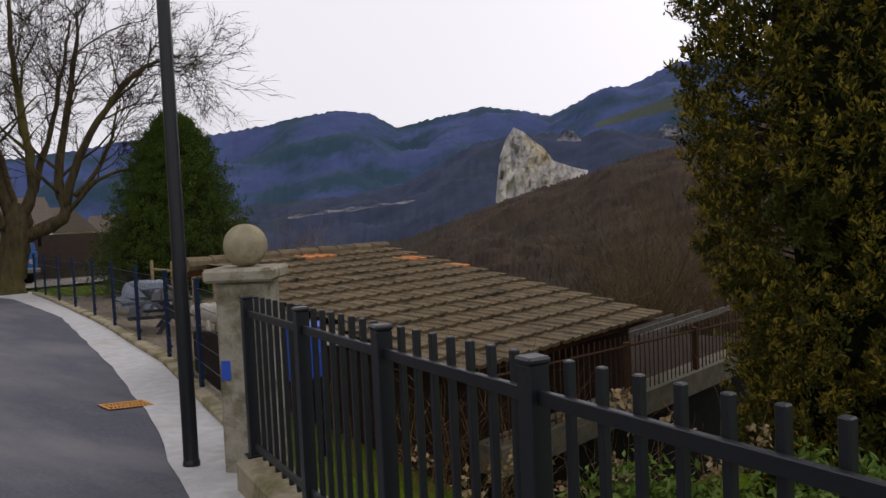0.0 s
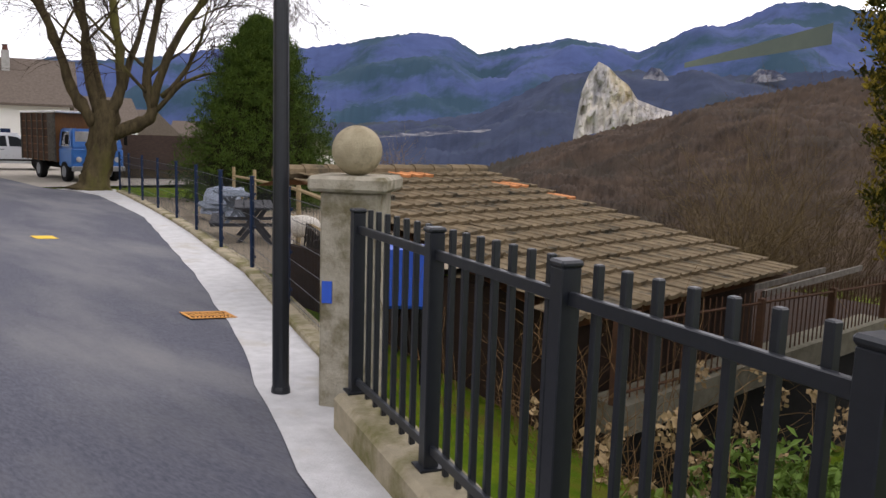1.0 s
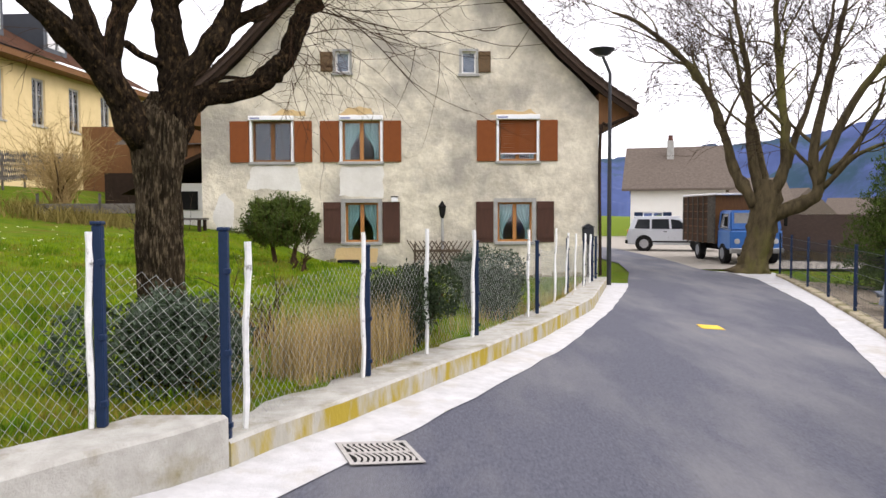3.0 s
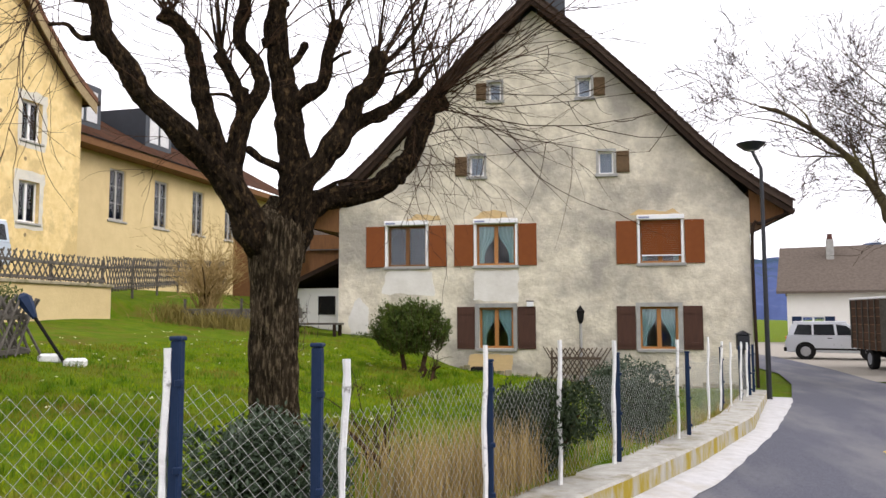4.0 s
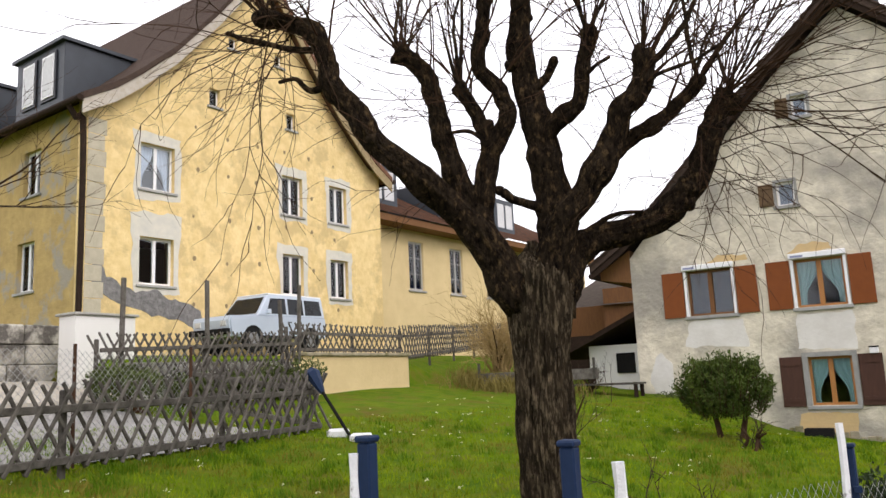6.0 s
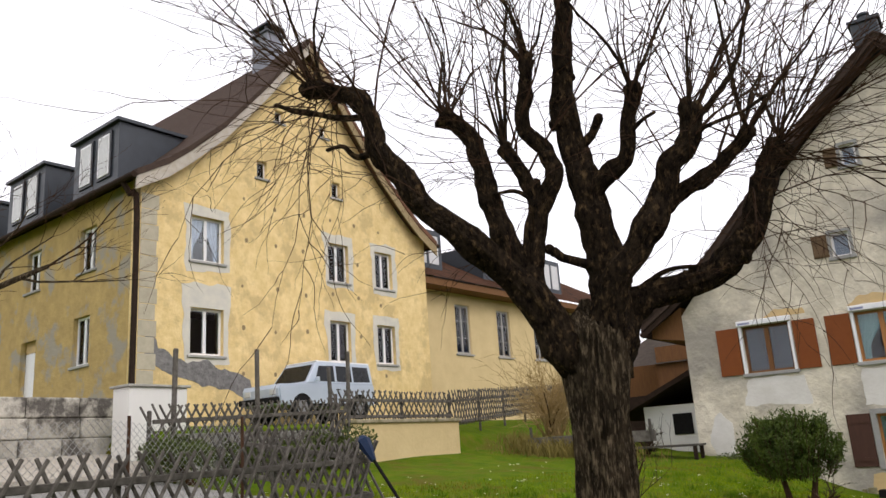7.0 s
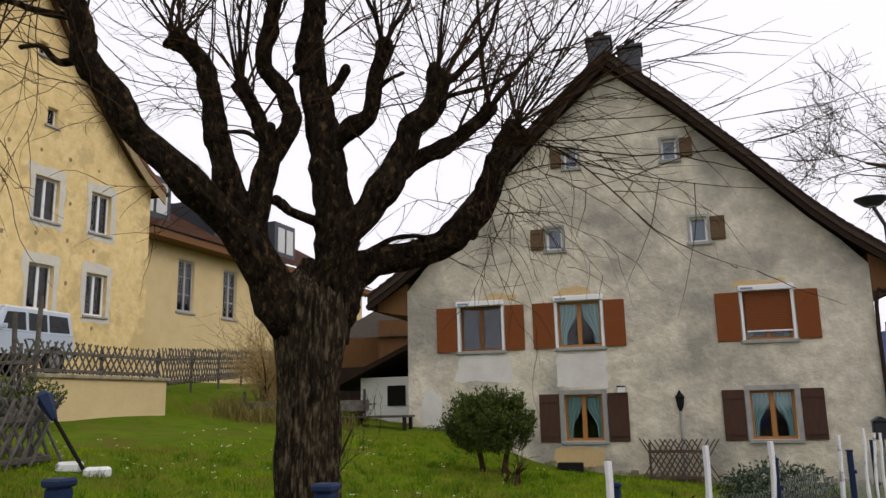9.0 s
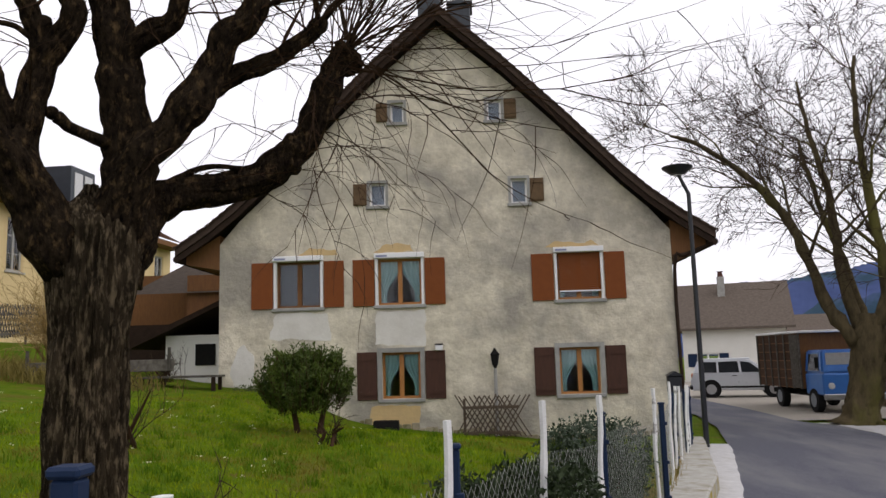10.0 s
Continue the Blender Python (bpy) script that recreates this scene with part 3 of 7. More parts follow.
part("floor_slab", boxed(FX - HALF + 0.41, FY + 0.46, 4.7, FX + HALF - 0.41, FY + 13.5, 4.85), WOOD_DARK, farm)
part("floor_slab", boxed(FX - HALF + 0.41, FY + 0.46, -0.5, FX + HALF - 0.41, FY + 13.5, -0.4), WOOD_DARK, farm)
part("partition", boxed(FX - HALF + 0.41, FY + 4.5, -0.5, FX + HALF - 0.41, FY + 4.6, 4.7), PLASTER, farm)
for side in (1, -1):
    bm = bmesh.new()
    prof = [(FX + side * o, z) for o, z in ROOF]
    lowp = [(x, z - 0.20) for x, z in prof]
    prism(bm, prof + lowp[::-1], 15.0, pose(0, FY - 0.45, 0))
    rf = part("roof", bm, TILE_DARK, farm, "dark brown tiled roof slope with a kicked eave")
    bm = bmesh.new()
    board = [(x, z - 0.21) for x, z in prof]
    prism(bm, board + [(x, z - 0.17) for x, z in board][::-1], 0.04, pose(0, FY - 0.40, 0))
    part("verge_board", bm, WOOD_DARK, farm)
    # the steps of the tile courses along the verge
    bm = bmesh.new()
    pts = smooth_path([(x, 0, z) for x, z in prof], 1)
    for (p, q) in zip(pts, pts[1:]):
        n_ = max(1, int((q - p).length / 0.22))
        for k in range(n_):
            c0, c1 = p.lerp(q, k / n_), p.lerp(q, (k + 1.25) / n_)
            up = Vector((0, 0, 0.05))
            v = [bm.verts.new(c + d) for c, d in ((c0, (0, FY - 0.50, 0.01)), (c1, (0, FY - 0.50, 0.045)), (c1, (0, FY - 0.20, 0.045)), (c0, (0, FY - 0.20, 0.01)), (c0, (0, FY - 0.50, -0.03)), (c1, (0, FY - 0.50, -0.02))) for c, d in ((c, Vector(d)),)]
            bm.faces.new((v[0], v[1], v[2], v[3]))
            bm.faces.new((v[0], v[4], v[5], v[1]))
    part("tile_course", bm, TILE_DARK, farm)
    # boarded box under the overhanging eave
    x0, x1 = FX + side * (HALF + 0.01), FX + side * (HALF + 0.86)
    bm = bmesh.new()
    prism(bm, [(x0, 3.98), (x1, 4.14), (x1, 4.34), (x0, 4.86)], 12, pose(0, FY + 0.02, 0))
    part("soffit", bm, WOOD_BROWN, farm, "warm brown boarded eave")
    bm = bmesh.new()
    tube(bm, [(FX + side * (HALF + 0.95), FY - 0.45, 4.22), (FX + side * (HALF + 0.95), FY + 14, 4.22)], [0.08, 0.08], 8)
    part("gutter", bm, WOOD_DARK, farm)
bm = bmesh.new()
tube(bm, smooth_path([(FX + HALF + 0.9, FY - 0.2, 4.18), (FX + HALF + 0.3, FY - 0.06, 3.95), (FX + HALF + 0.04, FY - 0.05, 3.6), (FX + HALF + 0.06, FY - 0.05, -0.3)], 4), [0.045] * 13, 8)
part("downpipe", bm, WOOD_DARK, farm)
for x0, x1, y0 in ((-1.26, -0.66, FY + 0.15), (-0.46, 0.12, FY + 0.9)):
    st = part("chimney", boxed(x0, y0, 9.2, x1, y0 + 0.7, 11.15, bevel=0.02), DARK_SHEET, farm, "grey chimney stack")
    part("chimney_cap", boxed(x0 - 0.06, y0 - 0.06, 11.153, x1 + 0.06, y0 + 0.76, 11.23), DARK_SHEET, st)
    part("chimney_pot", lathe(bmesh.new(), [(0.13, 11.233), (0.11, 11.42), (0.15, 11.45), (0.15, 11.5)], 12, ((x0 + x1) / 2, y0 + 0.35)), DARK_SHEET, st)

n = 0
for a, b, kind in UPPER:
    n += 1
    w = b - a
    what = {"w": "upper farmhouse window with rust-brown shutters and dark net curtain", "g": "upper farmhouse window with rust-brown shutters and gathered green curtains", "b": "upper farmhouse window with its brown roller blind let down"}[kind]
    t = window_unit(n, FM @ pose(a, 0, 2.97), w, 1.15, what, WOOD_ORANGE if kind != "w" else WOOD_BROWN, CURTAIN if kind != "w" else None)
    if kind == "w":
        part("curtain", boxed(0.03, 0.30, 0.02, w - 0.03, 0.305, 1.12), material("grey_net", (0.075, 0.09, 0.12), (0.045, 0.055, 0.075), 20, 0.9, stretch=(4, 1, 0.3)), t)
    for x in (-0.055, w - 0.005):
        part("blind_rail", boxed(x, -0.05, -0.03, x + 0.06, 0.03, 1.155), WHITE_PAINT, t)
    part("blind_box", boxed(-0.075, -0.13, 1.155, w + 0.075, -0.006, 1.285, bevel=0.012), WHITE_PAINT, t, "white roller blind box")
    part("box_label", boxed(-0.03, -0.134, 1.185, 0.25, -0.1305, 1.235), material("blue_grey_print", (0.2, 0.22, 0.34), (0.24, 0.26, 0.38), 9, 0.5), t)
    if kind == "b":
        bm = bmesh.new()
        for k in range(18):
            z = 0.22 + k * 0.052
            box(bm, 0.056, 0.02, z, w - 0.006, 0.036, z + 0.047)
        part("roller_blind", bm, SHUTTER_RUST, t, "brown slatted roller blind")
        part("blind_edge", boxed(0.056, 0.015, 0.185, w - 0.006, 0.04, 0.218), WHITE_PAINT, t)
    shutter(t, -0.62, -0.02, 0.54, 1.16, SHUTTER_RUST)
    shutter(t, w + 0.085, -0.02, 0.50, 1.16, SHUTTER_RUST)
for a, b in LOWER:
    n += 1
    w = b - a
    t = window_unit(n, FM @ pose(a, 0, 0.68), w, 1.12, "ground-floor window with dark brown shutters and green curtains", WOOD_ORANGE, CURTAIN)
    bm = bmesh.new()
    for q in ((-0.11, -0.005, -0.002, 1.23), (w + 0.002, -0.005, w + 0.11, 1.23), (-0.002, 1.122, w + 0.002, 1.23)):
        box(bm, q[0], -0.035, q[1], q[2], 0.10, q[3])
    part("stone_surround", bm, STONE_GREY, t, "grey stone window surround")
    shutter(t, -0.50 - 0.115, -0.02, 0.49, 1.16, SHUTTER_DARK, 2)
    shutter(t, w + 0.125, -0.02, 0.49, 1.16, SHUTTER_DARK, 2)
for a, z, w, h, d in SMALL:
    n += 1
    t = window_unit(n, FM @ pose(a, 0, z), w, h, "small attic window with one open weathered wooden shutter", WHITE_PAINT, None, mullion=False, deep=0.10, rim=0.045)
    part("curtain", boxed(0.02, 0.24, 0.02, w - 0.02, 0.245, h - 0.02), material("pale_blue_blind", (0.34, 0.38, 0.46), (0.28, 0.32, 0.40), 5, 0.9), t)
    bm = bmesh.new()
    for q in ((-0.07, 0.0, -0.002, h + 0.07), (w + 0.002, 0.0, w + 0.07, h + 0.07), (-0.002, h + 0.002, w + 0.002, h + 0.07)):
        box(bm, q[0], -0.02, q[1], q[2], 0.05, q[3])
    part("stone_surround", bm, STONE_GREY, t)
    shutter(t, w + 0.075 if d > 0 else -0.075 - w * 0.85, 0.02, w * 0.85, h - 0.03, material("weathered_brown_shutter", (0.16, 0.105, 0.06), (0.11, 0.075, 0.045), 9, 0.9), 2)
door = thing("door_1", FM @ pose(-4.98, 0.2, 0.1), "dark low cellar doorway half hidden by a bush", "door", kind="structure")
part("door_leaf", boxed(0, 0, 0, 0.93, 0.06, 1.74, bevel=0.01), BLACK, door)
# patches of newer plaster
for name_, q, mt, lab in (("plaster_patch", [(-5.1, 2.2), (-3.6, 2.15), (-3.7, 2.84), (-5.0, 2.84)], PLASTER_NEW, "pale repaired plaster"), ("plaster_patch", [(-2.5, 2.0), (-1.25, 1.95), (-1.25, 2.82), (-2.45, 2.82)], PLASTER_NEW, "pale repaired plaster"),
                         ("plaster_patch", [(-2.5, 4.28), (-1.5, 4.28), (-1.55, 4.46), (-2.2, 4.5)], OCHRE_PLASTER, "ochre plaster over the window"), ("plaster_patch", [(-4.4, 4.28), (-3.4, 4.26), (-3.5, 4.42), (-4.1, 4.45)], OCHRE_PLASTER, "ochre plaster over the window"),
                         ("plaster_patch", [(1.75, 4.27), (3.1, 4.27), (2.9, 4.38), (2.0, 4.42)], OCHRE_PLASTER, "ochre plaster over the window"), ("plaster_patch", [(-2.75, -0.1), (-1.5, -0.3), (-1.4, 0.5), (-2.6, 0.52)], OCHRE_PLASTER, "exposed ochre base coat"),
                         ("plaster_patch", [(-6.0, 0.9), (-5.55, 0.9), (-5.5, 1.8), (-5.8, 2.1), (-6.1, 1.6)], PLASTER_NEW, "pale repaired plaster")):
    bm = bmesh.new()
    ring = []
    pts = [Vector((x, 0, z)) for x, z in q]
    for i in range(len(pts)):
        for k in range(8):
            p = pts[i].lerp(pts[(i + 1) % len(pts)], k / 8)
            ring.append((p.x + 0.07 * noise.noise(p * 4), p.z + 0.07 * noise.noise(p * 4 + Vector((7, 0, 0)))))
    prism(bm, ring, 0.006, pose(0, FY - 0.006, 0))
    part(name_, bm, mt, farm, lab)
# wall lantern on its post
lant = thing("wall_lantern", pose(0.42, FY - 0.12, 0), "dark old lantern on a slim post by the wall", "lantern")
part("post", tube(bmesh.new(), [(0, 0, -0.35), (0, 0, 1.35)], [0.05, 0.04], 8), STONE_GREY, lant)
part("lantern", lathe(bmesh.new(), [(0.03, 1.352), (0.075, 1.45), (0.10, 1.66), (0.12, 1.68), (0.05, 1.77), (0.015, 1.84)], 6), BLACK, lant)

# ---- annex beside the farmhouse ----
annex = thing("annex", pose(0, 0, 0), "low dark wooden annex with a pale block wall", "shed")
part("wall", boxed(-8.6, 27.0, 0.6, -6.45, 31, 2.45), WHITE_WALL, annex)
part("window", boxed(-7.75, 26.96, 1.62, -7.2, 26.998, 2.2), BLACK, annex)
part("upper_wall", boxed(-9.6, 31.2, 1.0, -6.45, 36, 4.6), WOOD_BROWN, annex, "brown boarded upper wall")
bm = bmesh.new()
prism(bm, [(-9.4, 2.1), (-6.3, 3.5), (-6.3, 3.65), (-9.4, 2.25)], 5.0, pose(0, 26.5, 0))
part("roof", bm, WOOD_DARK, annex)
bm = bmesh.new()
v = [bm.verts.new(q) for q in ((-11.5, 31, 4.0), (-6.4, 31, 4.0), (-6.4, 36, 5.6), (-11.5, 36, 5.6))]
bm.faces.new(v)
bmesh.ops.solidify(bm, geom=bm.faces[:], thickness=0.15)
part("roof", bm, TILE_GREYBROWN, annex)
part("dark_wall", boxed(-11.2, 29.5, 0.9, -8.65, 30, 2.9), WOOD_DARK, annex)
part("barn_wall", boxed(-15, 36.1, 0.9, -6.5, 36.6, 5.2), WOOD_BROWN, annex)

# ---- the yellow house ----
YM = Matrix.Translation((-20.33, 19.91, 0)) @ pose(0, 0, 0, 0, 0, 90 - math.degrees(math.atan(0.066))) @ Matrix.Translation((-19.91, 0, 0))
yellow = thing("yellow_house", pose(0, 0, 0), "tall yellow rendered house with grey repair patches", "house")
YC = 24.85
YROOF = [(0, 17.75), (2.2, 15.0), (3.9, 13.05), (5.2, 11.85), (6.0, 11.2), (7.1, 10.55)]
YH = 6.7
yw = [(19.94, 8.08, 1.24, 1.52), (19.94, 5.02, 1.24, 1.52), (25.88, 8.1, 1.05, 1.52), (28.42, 8.12, 1.0, 1.52), (25.88, 5.04, 1.05, 1.55), (28.4, 5.06, 1.02, 1.55)]
ys_ = [(22.56, 11.5, 0.46, 0.66), (26.16, 11.5, 0.46, 0.66), (23.4, 13.9, 0.40, 0.5), (25.6, 13.9, 0.40, 0.5)]
yl = [(YC - YH, 0.5), (YC + YH, 0.5), (YC + YH, 10.6)] + [(YC + o, z - 0.4) for o, z in YROOF[-2:0:-1]] + [(YC, 17.25)] + [(YC - o, z - 0.4) for o, z in YROOF[1:-1]] + [(YC - YH, 10.6)]
tagged(pierced("wall", yl, [(a, z, a + w, z + h) for a, z, w, h in yw + ys_], 0.5, YELLOW, YM, yellow), "yellow gable wall with stains and bolt marks")
for i, (a, z, w, h) in enumerate(yw + ys_):
    n += 1
    big = i < len(yw)
    t = window_unit(n, YM @ pose(a, 0, z), w, h, "white casement window in the yellow wall" if big else "tiny attic window in the yellow gable", WHITE_PAINT, CURTAIN_WHITE if i in (0, 2, 3) else None, mullion=big, sill_mat=STONE_GREY, deep=0.16, rim=0.08 if big else 0.05)
    if big:
        bm = bmesh.new()
        ring = []
        pts = [Vector(q) for q in ((-0.18, 0, -0.22 - 0.2 * (i < 2)), (w + 0.20, 0, -0.24), (w + 0.24, 0, h + 0.34 + 0.5 * (i == 1)), (-0.28, 0, h + 0.36 + 0.4 * (i == 1)))]
        for q in range(4):
            for k in range(8):
                p = pts[q].lerp(pts[(q + 1) % 4], k / 8)
                ring.append((p.x + 0.13 * noise.noise(p * 2.2 + Vector((i * 3.0, 0, 0))), p.z + 0.13 * noise.noise(p * 2.2 + Vector((9, i * 2.0, 0)))))
        pt = pierced("plaster_patch", ring, [(-0.001, -0.001, w + 0.001, h + 0.001)], 0.008, material("grey_repair_mortar", (0.66, 0.62, 0.52), (0.54, 0.52, 0.46), 3, 0.92, bump=0.004), pose(0, -0.009, 0), t)
        tagged(pt, "grey repair mortar round the window")
YD = 26.0
bm = bmesh.new()
prism(bm, yl, 0.4, YM @ pose(0, YD - 0.4, 0))
part("wall", bm, YELLOW, yellow)
ylw = [(2.2, 8.1, 1.1, 1.5), (6.2, 8.1, 1.1, 1.5), (2.4, 5.0, 1.1, 1.6), (10, 8.1, 1.1, 1.5), (6.2, 3.7, 1.2, 2.6), (10, 5.0, 1.1, 1.5)]
sw_ = pierced("wall", [(0, 0.5), (YD - 1, 0.5), (YD - 1, 10.5), (0, 10.5)], [(a, z, a + w, z + h) for a, z, w, h in ylw], 0.4, YELLOW_SIDE, YM @ Matrix.Translation((YC - YH + 0.001, 0.502, 0)) @ pose(0, 0, 0, 0, 0, 90) @ Matrix.Translation((0, -0.4, 0)), yellow)
part("wall", boxed(YC + YH - 0.4, 0.51, 0.5, YC + YH, YD - 0.41, 10.5, YM), YELLOW, yellow)
part("floor_slab", boxed(YC - YH + 0.41, 0.51, 7.2, YC + YH - 0.41, YD - 0.42, 7.4, YM), WOOD_DARK, yellow)
part("floor_slab", boxed(YC - YH + 0.41, 0.51, 10.3, YC + YH - 0.41, YD - 0.42, 10.45, YM), WOOD_DARK, yellow)
part("floor_slab", boxed(YC - YH + 0.41, 0.51, 4.0, YC + YH - 0.41, YD - 0.42, 4.1, YM), WOOD_DARK, yellow)
part("partition", boxed(YC - YH + 0.41, 5, 4.1, YC + YH - 0.41, 5.1, 10.3, YM), WHITE_WALL, yellow)
SIDE = YM @ Matrix.Translation((YC - YH + 0.001, 0.502, 0)) @ pose(0, 0, 0, 0, 0, 90) @ Matrix.Translation((0, -0.4, 0))
for i, (a, z, w, h) in enumerate(ylw):
    if i == 4:
        t = thing("door_2", SIDE @ pose(a + w, 0.4, z, 0, 0, 180), "pale grey house door in an ochre surround", "door", kind="structure")
        part("door_leaf", boxed(0, 0.2, 0, w, 0.26, h - 0.4, bevel=0.01), WHITE_PAINT, t)
        part("fanlight", boxed(0, 0.2, h - 0.38, w, 0.26, h), OCHRE_PLASTER, t)
        continue
    n += 1
    window_unit(n, SIDE @ pose(a + w, 0.4, z, 0, 0, 180), w, h, "white casement window in the yellow side wall", WHITE_PAINT, None, deep=0.16, rim=0.08)
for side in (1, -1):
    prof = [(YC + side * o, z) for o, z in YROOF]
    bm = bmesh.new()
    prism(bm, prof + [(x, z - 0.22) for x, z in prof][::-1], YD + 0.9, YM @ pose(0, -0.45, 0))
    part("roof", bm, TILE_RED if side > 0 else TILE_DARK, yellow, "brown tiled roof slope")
    bm = bmesh.new()
    prism(bm, [(x, z - 0.225) for x, z in prof] + [(x, z - 0.66) for x, z in prof][::-1], 0.05, YM @ pose(0, -0.42, 0))
    part("verge_board", bm, material("pale_flaking_board", (0.52, 0.48, 0.42), (0.42, 0.36, 0.28), 5, 0.8) if side < 0 else WOOD_PALE, yellow, "flaking painted verge board")
    bm = bmesh.new()
    tube(bm, [YM @ Vector((YC + side * 7.2, -0.45, 10.35)), YM @ Vector((YC + side * 7.2, YD, 10.35))], [0.1, 0.1], 8)
    part("gutter", bm, WOOD_DARK, yellow)
bm = bmesh.new()
tube(bm, [YM @ Vector(q) for q in smooth_path([(YC - 7.15, 0.3, 10.3), (YC - 6.95, 0.2, 9.9), (YC - YH - 0.09, 0.06, 9.3), (YC - YH - 0.09, 0.06, 2.0)], 4)], [0.09] * 13, 8)
part("downpipe", bm, WOOD_DARK, yellow)
QUOIN = material("quoin_stone", (0.50, 0.45, 0.34), (0.40, 0.36, 0.27), 4, 0.9, bump=0.008, bump_scale=25, vary=0.08)
for k in range(14):
    wide = 0.62 if k % 2 else 0.56
    part("quoin", boxed(YC - YH + 0.02, -0.015, 3.0 + k * 0.5, YC - YH + wide, 0.0, 3.48 + k * 0.5, YM, bevel=0.004), QUOIN, yellow, "pale grey-brown stone quoin" if not k else "")
bm = bmesh.new()
ring = [(18.5, 5.9), (18.9, 5.2), (19.8, 4.75), (20.6, 4.9), (21.1, 4.6), (22.2, 4.3), (22.6, 3.6), (22.4, 3.2), (21.6, 3.9), (20.4, 4.1), (19.3, 4.4), (18.4, 4.8)]
fine = []
for i in range(len(ring)):
    for k in range(6):
        p = Vector((*ring[i], 0)).lerp(Vector((*ring[(i + 1) % len(ring)], 0)), k / 6)
        fine.append((p.x + 0.14 * noise.noise(p * 2.6), p.y + 0.14 * noise.noise(p * 2.6 + Vector((5, 5, 0)))))
prism(bm, fine, 0.012, YM @ pose(0, -0.012, 0))
part("bare_patch", bm, material("bare_rubble", (0.27, 0.26, 0.25), (0.13, 0.125, 0.12), 6, 0.95, bump=0.05, bump_scale=9), yellow, "bare grey rubble where the render has fallen off")
bm = bmesh.new()
for r in range(5):
    for c in range(6):
        x, z = 21.9 + c * 1.35 + 0.2 * random.random(), 4.4 + r * 1.5 + 0.2 * random.random()
        if any(a - 0.4 < x < a + w + 0.3 and zz - 0.4 < z < zz + h + 0.4 for a, zz, w, h in yw):
            continue
        s = 0.045 + 0.03 * random.random()
        prism(bm, [(x + s * math.cos(k), z + s * 1.3 * math.sin(k)) for k in (0, 1, 2.1, 3.1, 4.2, 5.2)], 0.01, YM @ pose(0, -0.01, 0))
tagged(part("bolt_mark", bm, material("brown_mark", (0.3, 0.22, 0.12), (0.24, 0.18, 0.1), 9, 0.9), yellow, "rows of small brown marks in the render"), kind="stuff")
CHIMNEY_SHEET = material("pale_grey_sheet", (0.27, 0.28, 0.32), (0.21, 0.22, 0.25), 4, 0.55)
ch = part("chimney", boxed(YC - 0.50, 1.6, 14.5, YC + 0.34, 2.6, 18.75, YM, bevel=0.02), CHIMNEY_SHEET, yellow, "grey sheet-clad chimney")
bm = bmesh.new()
box(bm, YC - 0.55, 1.55, 19.05, YC + 0.39, 2.65, 19.13, YM)
box(bm, YC - 0.58, 1.52, 18.7, YC + 0.42, 2.68, 18.79, YM)
lathe(bm, [(0.3, 19.131), (0.26, 19.3), (0.05, 19.42)], 8, tuple((YM @ Vector((YC - 0.08, 2.1, 0)))[:2]))
for u in (-0.44, -0.08, 0.28):
    box(bm, YC + u - 0.04, 1.7, 18.791, YC + u + 0.04, 1.8, 19.05, YM)
    box(bm, YC + u - 0.04, 2.4, 18.791, YC + u + 0.04, 2.5, 19.05, YM)
part("chimney_cap", bm, DARK_SHEET, ch)
for k, yy in enumerate((2.6, 8.2, 14.0)):
    # box dormers on the slope over the side wall
    d0 = part("dormer", boxed(YC - 6.1, yy, 11.15, YC - 3.3, yy + 3.2, 13.4, YM, bevel=0.02), DARK_SHEET, yellow, "dark sheet-clad box dormer")
    part("dormer_roof", boxed(YC - 6.25, yy - 0.12, 13.403, YC - 3.2, yy + 3.32, 13.52, YM), DARK_SHEET, d0)
    for u in (0.45, 1.75):
        fr = part("dormer_window", boxed(YC - 6.16, yy + u, 11.5, YC - 6.101, yy + u + 0.95, 13.2, YM, bevel=0.01), ANTHRACITE, d0)
        part("sash", boxed(YC - 6.19, yy + u + 0.1, 11.6, YC - 6.161, yy + u + 0.85, 13.1, YM), WHITE_PAINT, d0)
        # pale pane colour is a painted sky reflection
        part("pane", boxed(YC - 6.2, yy + u + 0.17, 11.68, YC - 6.191, yy + u + 0.78, 13.02, YM), LENS_AND_SKY_PANE, fr)
# lower extension to the right of it
EX0, EX1 = YC + YH + 0.02, YC + YH + 22
ext = thing("extension", pose(0, 0, 0), "lower pale yellow wing with tall dark windows", "house")
EM = YM @ pose(0, 1.0, 0)
ew = [(EX0 + 3.15 + 3.35 * k, 5.9, 1.15, 2.35) for k in range(6)]
tagged(pierced("wall", [(EX0, 0.5), (EX1, 0.5), (EX1, 9.2), (EX0, 9.2)], [(a, z, a + w, z + h) for a, z, w, h in ew], 0.45, YELLOW_PALE, EM, ext), "pale yellow plain wall")
for a, z, w, h in ew:
    n += 1
    t = window_unit(n, EM @ pose(a, 0, z), w, h, "tall dark window with a grey frame", STONE_GREY, None, mullion=True, deep=0.12, bars=2, rim=0.1)
part("back_wall", boxed(EX0, 6, 0.5, EX1, 6.2, 9.2, EM), YELLOW_PALE, ext)
part("eave_board", boxed(EX0, -0.9, 8.75, EX1, 0.0, 9.05, EM), WOOD_BROWN, ext, "brown boarded eave")
bm = bmesh.new()
v = [bm.verts.new(EM @ Vector(q)) for q in ((EX0, -1.0, 9.1), (EX1, -1.0, 9.1), (EX1, 6.5, 13.2), (EX0, 6.5, 13.2))]
bm.faces.new(v)
bmesh.ops.solidify(bm, geom=bm.faces[:], thickness=0.2)
part("roof", bm, TILE_RED, ext, "old red-brown tiled roof")
